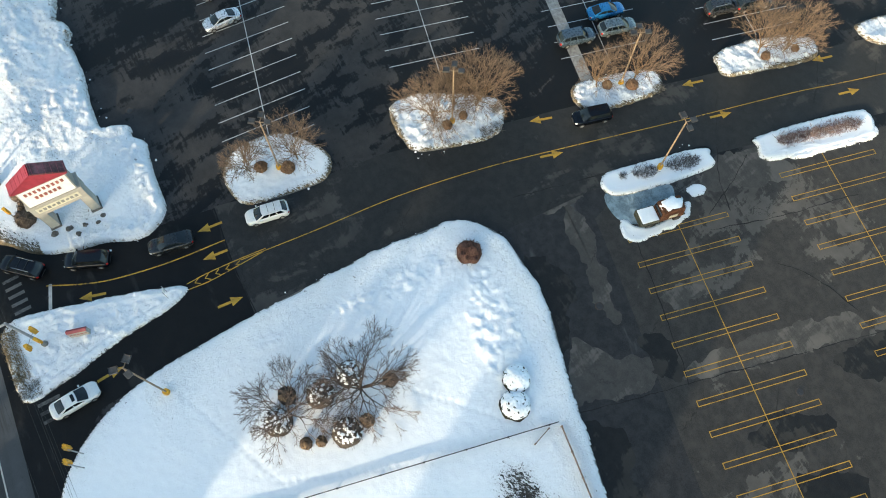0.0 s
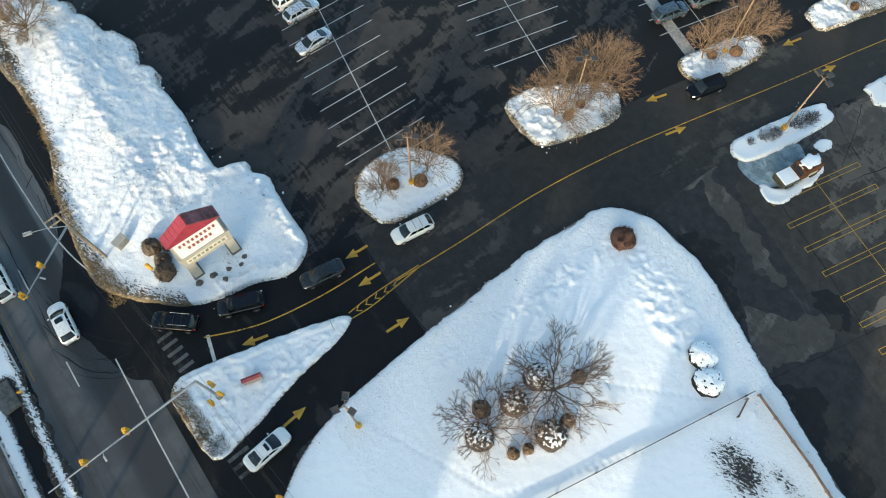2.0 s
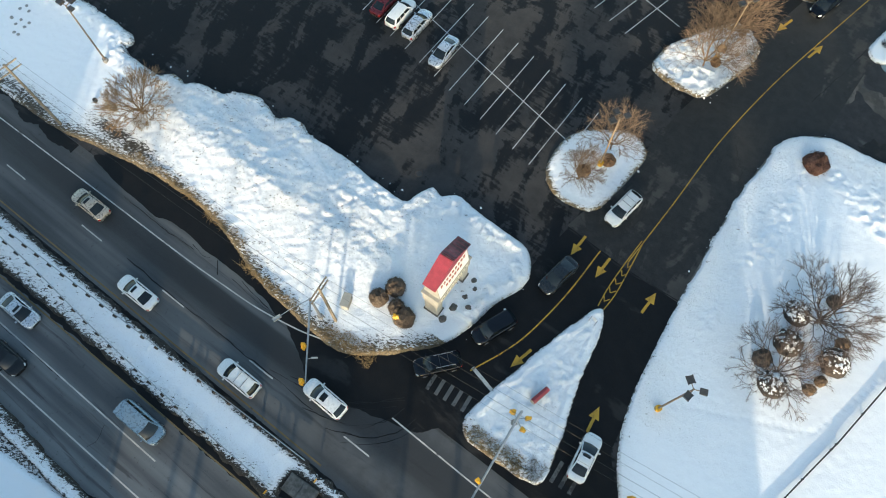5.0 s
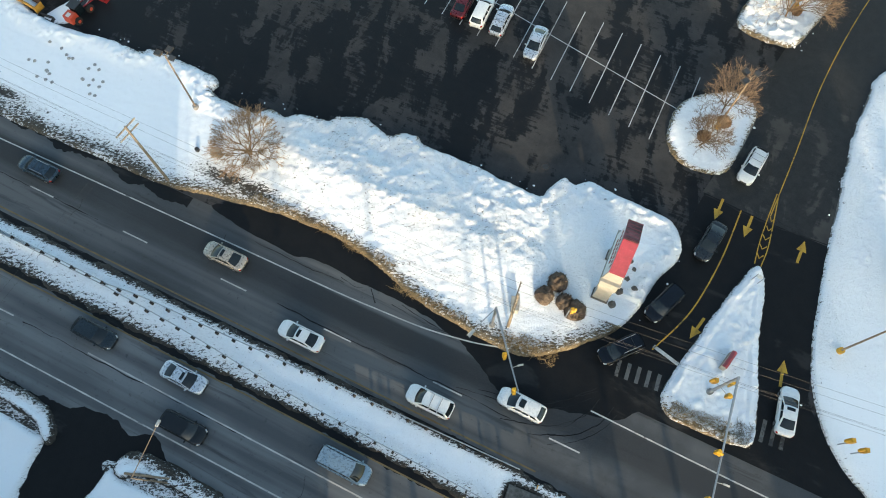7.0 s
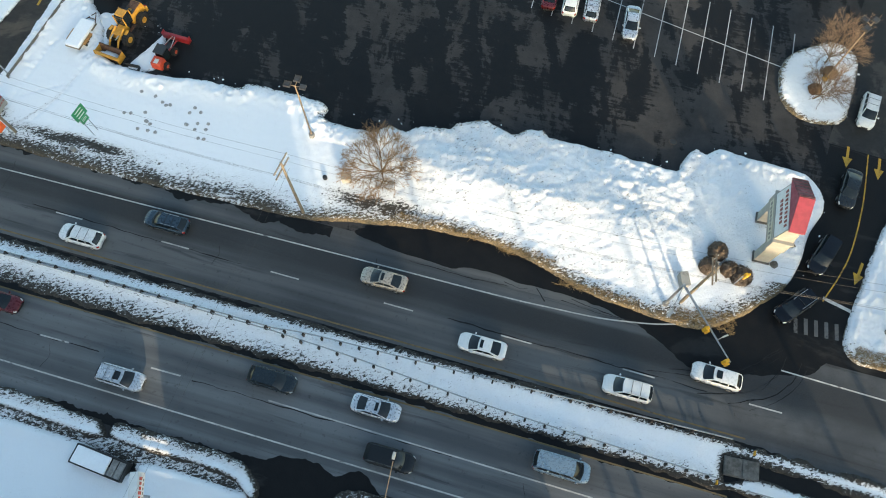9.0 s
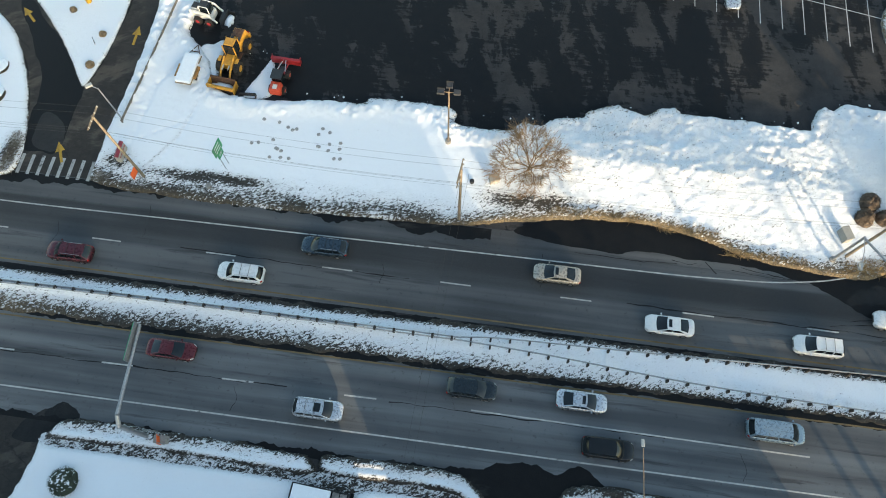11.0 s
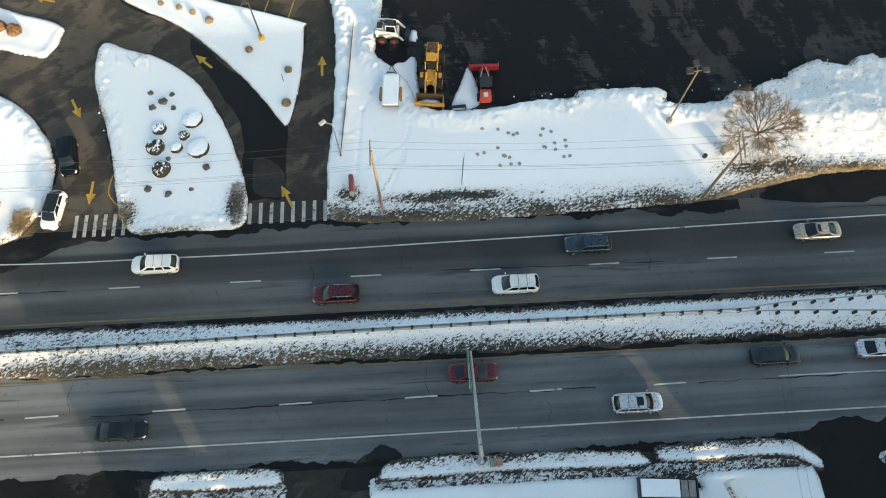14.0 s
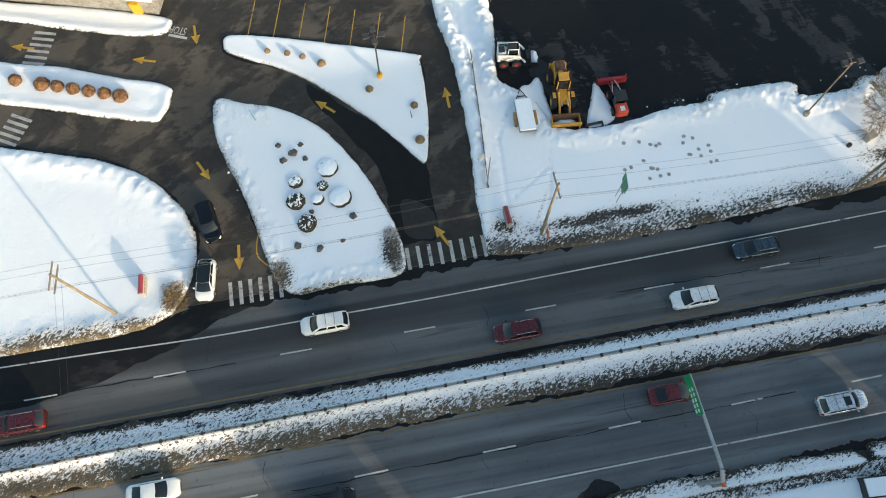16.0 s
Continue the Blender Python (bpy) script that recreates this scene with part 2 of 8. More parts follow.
M_TWIG = plain("tan_twigs", (0.205, 0.145, 0.098), 0.9, 0, 0.3, 3, 0.15)
M_TWIGD = plain("grey_twigs", (0.150, 0.112, 0.092), 0.9, 0, 0.3, 3, 0.15)
M_BUSH = plain("dormant_bush", (0.125, 0.088, 0.058), 0.95, 0, 0.5, 6, 0.1)
M_BUSHR = plain("russet_bush", (0.115, 0.062, 0.046), 0.95, 0, 0.5, 6, 0.1)
M_BUSHG = plain("grey_bush", (0.072, 0.060, 0.052), 0.95, 0, 0.5, 6, 0.1)
M_WIRE = plain("cable", (0.03, 0.03, 0.03), 0.6)
M_STONE = plain("garden_stone", (0.12, 0.11, 0.10), 0.9, 0, 0.45, 4, 0.2, 0, 0.4)
M_SNOWCAP = plain("snow_cap", (0.82, 0.835, 0.86), 0.6, 0, 0.04, 4, 0.3, 0, 0.3)

# ---- building helpers ----
def link_mesh(name, verts, faces, material, parent=None, smooth=False):
    me = bpy.data.meshes.new(name)
    me.from_pydata(verts, [], faces)
    if smooth:
        me.shade_smooth()
    me.materials.append(material)
    ob = new(name, me)
    if parent:
        ob.parent = parent
    return ob


def part(name, bm, material, parent=None, label="", smooth=False):
    """Links a bmesh as one mesh object under a thing or a part."""
    me = bpy.data.meshes.new(name)
    bm.to_mesh(me)
    bm.free()
    if smooth:
        me.shade_smooth()
    me.materials.append(material)
    ob = new(name, me)
    if parent:
        ob.parent = parent
    if label:
        ob["label"] = label
    return ob


def thing(name, x, y, z, turn, label, category, group=""):
    ob = new(name)
    ob.empty_display_size = 0.2
    ob.matrix_basis = pose(x, y, z, 0, 0, turn)
    return tagged(ob, label, category, group)


def box(bm, c, s, turn=0.0, bevel=0.0, tilt=(0, 0), taper=1.0):
    """A box of size s about c. taper: the top's size over the base's."""
    m = pose(*c, tilt[0], tilt[1], turn)
    r = bmesh.ops.create_cube(bm, size=1.0)["verts"]
    for v in r:
        k = taper if v.co.z > 0 else 1.0
        v.co = m @ Vector((v.co.x * s[0] * k, v.co.y * s[1] * k, v.co.z * s[2]))
    if bevel:
        es = list({e for v in r for e in v.link_edges})
        bmesh.ops.bevel(bm, geom=es, offset=bevel, segments=2, profile=0.6, affect="EDGES")
    return bm


def rod(bm, a, b, r0, r1=None, n=8, cap=True):
    """A tapered round bar from a to b."""
    a, b = Vector(a), Vector(b)
    r1 = r0 if r1 is None else r1
    q = (b - a).to_track_quat("Z", "Y")
    rings = []
    for p, r in ((a, r0), (b, r1)):
        rings.append([bm.verts.new(p + q @ Vector((r * math.cos(2 * math.pi * i / n), r * math.sin(2 * math.pi * i / n), 0))) for i in range(n)])
    for i in range(n):
        bm.faces.new((rings[0][i], rings[0][(i + 1) % n], rings[1][(i + 1) % n], rings[1][i]))
    if cap:
        bm.faces.new(rings[0][::-1])
        bm.faces.new(rings[1])
    return bm


def fresh():
    return bmesh.new()


def hashed(ix, iy, seed):
    h = (ix * 374761393 + iy * 668265263 + seed * 1442695041) & 0xFFFFFFFF
    h = ((h ^ (h >> 13)) * 1274126177) & 0xFFFFFFFF
    return ((h ^ (h >> 16)) & 0xFFFF) / 65535.0


def value_noise(x, y, seed=0):
    ix, iy = np.floor(x).astype(np.int64), np.floor(y).astype(np.int64)
    fx, fy = x - ix, y - iy
    fx, fy = fx * fx * (3 - 2 * fx), fy * fy * (3 - 2 * fy)
    a, b = hashed(ix, iy, seed), hashed(ix + 1, iy, seed)
    c, d = hashed(ix, iy + 1, seed), hashed(ix + 1, iy + 1, seed)
    return (a * (1 - fx) + b * fx) * (1 - fy) + (c * (1 - fx) + d * fx) * fy


def fbm(x, y, seed=0, octaves=4, gain=0.5):
    out, amp, tot = 0.0, 1.0, 0.0
    for o in range(octaves):
        c, s = math.cos(0.6 + 0.9 * o), math.sin(0.6 + 0.9 * o)
        out = out + amp * value_noise((c * x - s * y) * 2**o + 17.3 * o, (s * x + c * y) * 2**o - 9.1 * o, seed + o)
        tot, amp = tot + amp, amp * gain
    return out / tot


def smooth_loop(pts, per=6):
    """A closed rounded outline through a few corners."""
    p = np.array(pts, float)
    n, out = len(p), []
    for i in range(n):
        a, b, c, d = p[i - 1], p[i], p[(i + 1) % n], p[(i + 2) % n]
        for k in range(per):
            t = k / per
            out.append(0.5 * (2 * b + (c - a) * t + (2 * a - 5 * b + 4 * c - d) * t * t + (3 * b - a - 3 * c + d) * t**3))
    return np.array(out)


def signed_distance(x, y, loop):
    """Metres inside (plus) or outside (minus) the outline."""
    best = np.full(x.shape, 1e9)
    inside = np.zeros(x.shape, bool)
    for (x0, y0), (x1, y1) in zip(loop, np.roll(loop, -1, 0)):
        dx, dy = x1 - x0, y1 - y0
        l2 = dx * dx + dy * dy + 1e-12
        t = np.clip(((x - x0) * dx + (y - y0) * dy) / l2, 0, 1)
        best = np.minimum(best, (x - x0 - t * dx) ** 2 + (y - y0 - t * dy) ** 2)
        if y0 != y1:
            cut = (y0 > y) != (y1 > y)
            inside ^= cut & (x < dx * (y - y0) / (y1 - y0) + x0)
    return np.where(inside, 1, -1) * np.sqrt(best)


SNOW_FIELDS = []


def snow_field(name, label, pts, step=0.35, depth=0.18, bank=0.35, bank_w=1.6, lump=0.25, size=2.2, ragged=0.35, seed=1, dirt=None, pile=None, straw=0.0, crumble=0.25):
    """Lying snow inside an outline: a ploughed bank along the edge, lumps, a ragged foot, and dirt where dirt(x, y, d) says."""
    loop = smooth_loop(pts)
    lo, hi = loop.min(0) - 0.8, loop.max(0) + 0.8
    nx, ny = int((hi[0] - lo[0]) / step) + 2, int((hi[1] - lo[1]) / step) + 2
    gx, gy = np.meshgrid(lo[0] + step * np.arange(nx), lo[1] + step * np.arange(ny), indexing="ij")
    d = signed_distance(gx, gy, loop)
    ragged = ragged(gx, gy) if callable(ragged) else ragged
    de = d + 0.10 + ragged * 2.4 * (fbm(gx / 1.9, gy / 1.9, seed + 31, 5, 0.6) - 0.5) + (0.02 + 0.5 * ragged) * (fbm(gx / 0.5, gy / 0.5, seed + 37, 3, 0.7) - 0.5)
    rise = np.clip(de / 0.15, 0, 1)
    rise = rise * rise * (3 - 2 * rise)
    ridge = np.exp(-(((de - bank_w * 0.55) / (bank_w * 0.55)) ** 2))
    rough = fbm(gx / size, gy / size, seed, 6, 0.62)
    fine = fbm(gx / 0.9, gy / 0.9, seed + 7, 4, 0.7)
    z = rise * (depth + bank * ridge * (0.35 + 1.3 * fbm(gx / 3.1, gy / 3.1, seed + 3, 3)) + lump * (rough - 0.35) * np.clip(de / 1.0, 0, 1) + 0.16 * min(1, lump * 4) * (fine - 0.5) + 0.10 * min(1, lump * 5) * (fbm(gx / 0.42, gy / 0.42, seed + 77, 2, 0.6) - 0.5))
    if pile is not None:
        z = z + rise * pile(gx, gy, de, rough, fine)
    z = np.where(de > 0, np.maximum(z, 0.03 * rise), 0) - 0.12 * np.clip(-de / 0.3, 0, 1)
    z = z - 0.03 * (de <= 0)
    keep = d > -0.9
    idx = -np.ones(gx.shape, int)
    idx[keep] = np.arange(keep.sum())
    quads = np.stack([idx[:-1, :-1], idx[1:, :-1], idx[1:, 1:], idx[:-1, 1:]], -1).reshape(-1, 4)
    quads = quads[(quads >= 0).all(1)]
    me = bpy.data.meshes.new(name)
    me.from_pydata(np.stack([gx[keep], gy[keep], z[keep]], -1).tolist(), [], quads.tolist())
    me.shade_smooth()
    me.materials.append(M_SNOW)
    soil = 0.5 * np.exp(-np.clip(de, 0, 9) / 0.22)
    if dirt is not None:
        soil = np.maximum(soil, dirt(gx, gy, d))
    at = me.attributes.new("straw", "FLOAT", "POINT")
    at.data.foreach_set("value", np.clip(straw(gx, gy, d) if callable(straw) else 1.25 * np.exp(-np.clip(de, 0, 9) / straw) if straw else de * 0, 0, 1)[keep].astype(np.float32))
    at = me.attributes.new("crumble", "FLOAT", "POINT")
    broken = crumble(gx, gy, d) if callable(crumble) else gx * 0 + crumble
    broken = np.maximum(broken, 0.7 * np.exp(-np.clip(d, 0, 9) / 0.9)) * (0.4 + 1.2 * fbm(gx / 4, gy / 4, seed + 51, 3))
    at.data.foreach_set("value", np.clip(broken, 0, 1.5)[keep].astype(np.float32))
    at = me.attributes.new("dirt", "FLOAT", "POINT")
    at.data.foreach_set("value", np.clip(soil, 0, 1)[keep].astype(np.float32))
    SNOW_FIELDS.append((lo, step, z))
    ob = new(name, me)
    return tagged(ob, label, "snow", kind="structure")


def snow_z(x, y):
    """Height of the lying snow, or of the asphalt, at a place."""
    best = 0.0
    for lo, step, z in SNOW_FIELDS:
        i, j = int(round((x - lo[0]) / step)), int(round((y - lo[1]) / step))
        if 0 <= i < z.shape[0] and 0 <= j < z.shape[1]:
            best = max(best, float(z[i, j]))
    return best


def kerb(pts, w=0.13, h=0.09):
    """A cast kerb round an island."""
    loop = smooth_loop(pts)
    nxt, prv = np.roll(loop, -1, 0), np.roll(loop, 1, 0)
    tang = nxt - prv
    tang /= np.linalg.norm(tang, axis=1)[:, None] + 1e-9
    nor = np.stack([tang[:, 1], -tang[:, 0]], -1)
    vs, fs, n = [], [], len(loop)
    for off, z in ((0.0, -0.03), (0.0, h - 0.02), (0.02, h), (w - 0.02, h), (w, h - 0.02), (w, -0.03)):
        vs += [(x, y, z) for x, y in (loop - nor * (off - w / 2))]
    for k in range(5):
        for i in range(n):
            j = (i + 1) % n
            fs.append((k * n + i, k * n + j, (k + 1) * n + j, (k + 1) * n + i))
    return tagged(link_mesh("kerb", vs, fs, M_KERB), "grey concrete kerb round a snowy traffic island", "kerb", kind="structure")


def sheet(name, pts, z, material, label, category="road"):
    ob = link_mesh(name, [(x, y, z) for x, y in pts], [tuple(range(len(pts)))], material)
    return tagged(ob, label, category, kind="structure")


def strip(name, line, z, material, label, category="road"):
    """A paved strip along points (x, y, half width to the left, to the right)."""
    p = np.array([(a, b) for a, b, *_ in line], float)
    t = np.gradient(p, axis=0)
    t /= np.linalg.norm(t, axis=1)[:, None]
    vs = []
    for (x, y), (tx, ty), (_, _, l, r) in zip(p, t, line):
        vs += [(x - ty * l, y + tx * l, z), (x + ty * r, y - tx * r, z)]
    ob = link_mesh(name, vs, [(2 * i, 2 * i + 1, 2 * i + 3, 2 * i + 2) for i in range(len(line) - 1)], material)
    return tagged(ob, label, category, kind="structure")


# ---- ground and roads ----
g = link_mesh("ground", [(-900 + 1800 * i / 6, -900 + 1800 * j / 6, 0) for i in range(7) for j in range(7)],
              [(7 * i + j, 7 * i + 7 + j, 7 * i + 8 + j, 7 * i + 1 + j) for i in range(6) for j in range(6)], M_LOT)
tagged(g, "dark damp asphalt car park with drying patches", "ground", kind="structure")
sheet("road_north", [(-300, -3.75), (400, -3.75), (400, 6.0), (108, 6.2), (92, 6.6), (-300, 6.4)], 0.012, M_HWY, "grey worn two lane highway carriageway with a shoulder")
sheet("road_south", [(-300, -18.2), (400, -18.2), (400, -8.75), (-300, -8.75)], 0.012, M_HWYS, "grey worn two lane highway carriageway beside the median")
sheet("road_crossing", [(96, -8.8), (125, -8.8), (125, -3.7), (96, -3.7)], 0.016, M_HWY, "asphalt crossing through the median at the signals")
sheet("road_drive_mouth", [(86, 6.0), (124, 6.0), (117, 14), (115.2, 30.7), (101.2, 30.7), (99.2, 14)], 0.020, M_BLACK, "wet black asphalt drive mouth with turn arrows")
strip("road_drive", [(108.2, 30.7, 7.2, 7.2), (108.8, 40, 6, 7), (109.4, 50, 6, 7), (110.8, 60, 5.6, 7.5), (112.4, 70, 5.3, 6), (115.2, 84, 5.3, 5.2), (118.2, 98, 5.3, 5.2), (121.2, 112, 5.3, 5.2), (132, 160, 5.3, 5.2)], 0.016, M_DRIVE, "asphalt shopping centre drive with a yellow centre line")
sheet("pavement_yellow_lot", [(121.5, 68), (127, 67), (160, 59.5), (240, 42), (260, 150), (138, 150), (126.5, 104), (119.5, 73)], 0.008, M_OLD, "old grey cracked asphalt car park with damp patches", "pavement")
sheet("road_east_lane", [(113.5, 60), (117, 58), (121, 57.5), (163, 49), (240, 30), (240, 42), (160, 59.5), (127, 67), (124, 75), (116, 74), (113, 66)], 0.0065, M_LANE, "grey damp asphalt lane beside the snowy lawn")
sheet("road_west_loop", [(-90, 6.2), (8.6, 6.2), (9.2, 20), (9.0, 34), (7.5, 70), (-90, 90)], 0.008, M_LOOP, "damp asphalt access roads winding between snowy islands")
sheet("pavement_south_drive", [(3.5, -40), (13.5, -40), (13.5, -18.0), (3.5, -18.0)], 0.008, M_LOOP, "damp asphalt driveway leaving the highway", "pavement")
sheet("pavement_south_drive", [(53, -40), (61.5, -40), (61.5, -18.0), (53, -18.0)], 0.008, M_BLACK, "wet black driveway leaving the highway", "pavement")



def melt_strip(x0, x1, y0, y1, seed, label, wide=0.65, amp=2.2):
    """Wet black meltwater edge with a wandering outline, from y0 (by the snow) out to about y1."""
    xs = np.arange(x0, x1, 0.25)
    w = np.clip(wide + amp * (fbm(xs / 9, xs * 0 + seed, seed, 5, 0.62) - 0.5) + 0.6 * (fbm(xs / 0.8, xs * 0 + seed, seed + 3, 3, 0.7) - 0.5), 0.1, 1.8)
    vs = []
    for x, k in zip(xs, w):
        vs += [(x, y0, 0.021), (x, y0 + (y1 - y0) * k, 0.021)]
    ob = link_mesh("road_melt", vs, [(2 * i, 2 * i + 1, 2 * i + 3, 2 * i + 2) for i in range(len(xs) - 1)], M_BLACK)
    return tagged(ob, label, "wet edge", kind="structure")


def wet_patch(name, pts, z, material, label, seed, rough=0.6):
    """A patch of asphalt, wetter or drier than what lies round it, with a wandering edge."""
    p = smooth_loop(pts, 10)
    out = []
    for (ax, ay), (bx, by) in zip(p, np.roll(p, -1, 0)):
        n = max(1, int(math.hypot(bx - ax, by - ay) / 0.25))
        out += [(ax + (bx - ax) * k / n, ay + (by - ay) * k / n) for k in range(n)]
    q = np.array(out)
    q = q + rough * np.stack([fbm(q[:, 0] / 1.7, q[:, 1] / 1.7, seed, 5, 0.62) - 0.5, fbm(q[:, 0] / 1.7, q[:, 1] / 1.7, seed + 40, 5, 0.62) - 0.5], -1) * 1.6
    bm = fresh()
    f = bm.faces.new([bm.verts.new((x, y, z)) for x, y in q])
    bmesh.ops.triangulate(bm, faces=[f])
    return tagged(part(name, bm, material), label, "wet asphalt", kind="structure")


wet_patch("road_shoulder_pool", [(54, 6.6), (56, 7.8), (59, 8.9), (63, 9.5), (66, 9.7), (71, 9.3), (76, 8.2), (81, 7.0), (87, 6.2), (86, 5.4), (83.1, 5.0), (80.6, 5.6), (77.7, 5.9), (74.5, 5.9), (71.7, 5.9), (68.7, 6.1), (66.2, 5.9), (65.0, 5.4), (62.3, 5.6), (59.3, 5.7), (56.5, 6.0)], 0.018, M_BLACK, "wet black pull-off beside the highway shoulder", 746, 0.22)
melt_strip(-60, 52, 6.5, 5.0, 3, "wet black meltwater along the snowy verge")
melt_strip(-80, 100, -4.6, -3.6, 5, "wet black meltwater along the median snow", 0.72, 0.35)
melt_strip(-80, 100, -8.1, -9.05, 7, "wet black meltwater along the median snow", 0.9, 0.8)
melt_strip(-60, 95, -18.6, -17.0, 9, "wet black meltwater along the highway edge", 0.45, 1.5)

# ---- lying snow ----
ISLE_A = [(114.3, 50), (115, 54.6), (117.9, 57.4), (121.5, 58.2), (128.3, 58), (134.7, 56.2), (141.9, 54.6), (150, 52.7), (163, 50), (172, 12), (140, 6), (128, 6.6),
          (124.5, 7.7), (121.4, 9.6), (118.6, 12.8), (116.4, 18), (115.5, 24.5), (114.8, 32), (114.2, 43)]
ISLE_D = [(8.3, 8.5), (9.6, 6.2), (20, 5.8), (32, 5.9), (43.6, 6.3), (49, 6.7), (55, 8), (61, 8.9), (66, 9.3), (71, 8.9), (75.5, 7.7), (80, 6.6), (85, 6.1), (90.4, 6.1), (93.6, 8.1), (96.2, 10.6),
          (97.9, 12.6), (99.1, 15.6), (99.8, 19.3), (101.0, 22.3), (100.8, 24.2), (99.0, 26.2), (95.5, 26.4), (92.0, 26.6), (89.7, 26.9), (88.2, 25.7), (86.9, 25.9), (86.0, 24.2), (85.4, 22.8), (81.5, 22.7), (77.0, 23.1), (71.3, 22.9),
          (70.2, 23.6), (68.6, 23.2), (67.4, 22.3), (64.2, 23.0), (61.4, 22.2), (60.3, 20.9), (57.6, 20.7), (55.7, 19.4), (53.6, 19.5), (51.5, 18.3), (46.4, 18.6), (46.2, 19.9), (45.0, 20.6), (41.2, 20.8), (37.0, 20.7), (35.4, 19.7), (31.0, 19.6), (26.6, 19.0), (22.6, 18.8),
          (18.6, 19.8), (16.6, 23.8), (13.6, 26.5), (13.5, 29), (14.4, 33.5), (14.6, 44), (14, 60), (9.5, 60), (8.2, 39.3), (9.1, 30), (8.8, 18.4)]
ISLE_F = [(108.8, 25.4), (110.1, 22.9), (111.0, 18), (112.3, 13), (113.3, 8.2), (111.4, 7), (108, 6.9), (105.3, 6.9), (104.2, 8.8), (104.9, 12.2), (106, 16.8), (107.4, 22)]
ISLE_C = [(-17.9, 30.0), (-15.1, 29.0), (-10.8, 27.4), (-6.8, 24.1), (-3.7, 19.3), (-1.9, 14.9), (-0.6, 10.8), (-0.5, 6.5), (-3, 5.9), (-7.2, 6.0), (-11.2, 5.8), (-12.8, 6.8), (-13.9, 9.5), (-15, 14.7), (-16.2, 19.0), (-17.5, 22.5), (-18.4, 26.3)]
ISLE_T = [(-16.6, 37.4), (-15.6, 38.5), (-9.9, 37), (-3.5, 34.9), (4.9, 32), (5.3, 31), (5.1, 26), (4.6, 21.5), (3.8, 18.2), (2.8, 18.9), (1, 21.6), (-2.2, 25.5), (-6.1, 29.5), (-10.3, 32.9), (-15.6, 35.8)]
ISLE_B = [(-42, 28.3), (-33.1, 25.4), (-28.3, 23.2), (-24.8, 20.4), (-22.0, 16.3), (-21.2, 12.6), (-22.3, 8.5), (-24.4, 5.9), (-29.7, 4.8), (-42, 4.9), (-75, 5.2), (-78, 40)]
ISLE_H = [(-42.1, 39.6), (-35.7, 37.8), (-29.4, 35.2), (-23.6, 33), (-23.0, 31.5), (-24.0, 29.0), (-25.6, 28.7), (-29.4, 29.9), (-35.6, 32), (-42, 34.2), (-66, 42), (-66, 47.5)]
ISLE_G = [(-42.5, 48.4), (-35.8, 46.5), (-29.2, 44.6), (-23.1, 42.4), (-22.6, 41.2), (-23.6, 40.3), (-27.3, 40.8), (-35.8, 43.5), (-42.4, 45.9), (-66, 53), (-66, 56)]
ISLE_1 = [(95.0, 37.5), (95.4, 41), (98, 43.6), (101, 45), (103.3, 43.5), (103.4, 40.4), (102.9, 36.5), (101.9, 34.0), (98.4, 33.4), (96, 34.8)]
ISLE_2 = [(98.2, 54.2), (97.8, 57), (99.7, 61.8), (102.4, 65.5), (104.6, 65.9), (106.8, 63.6), (106.4, 59.5), (105, 54.6), (102.8, 53.6)]
ISLE_3 = [(105.2, 75.6), (105.8, 79), (106.6, 82.4), (108, 85.1), (110.2, 84.3), (110.6, 81.5), (110, 77.4), (109, 74.6), (106.6, 74.2)]
ISLE_4 = [(109.2, 93.7), (109.5, 98.7), (111.2, 103.4), (113.1, 105.3), (114.9, 103.9), (114.2, 99.2), (112.6, 92.8), (110.8, 92.4)]
ISLE_5 = [(113.5, 112.2), (114.2, 117), (116, 122), (119, 123.5), (119.6, 119), (117.3, 112.8), (115.2, 111.3)]
PLANT_1 = [(117.7, 71.4), (117.4, 73.6), (119.4, 83.4), (120.6, 84.0), (121.9, 82.8), (120.6, 73), (119.2, 70.9)]
PLANT_2 = [(121.2, 91), (123.2, 102.2), (124.6, 104.2), (126.6, 103.2), (126.8, 101.4), (124.3, 90.2), (122.2, 89.8)]


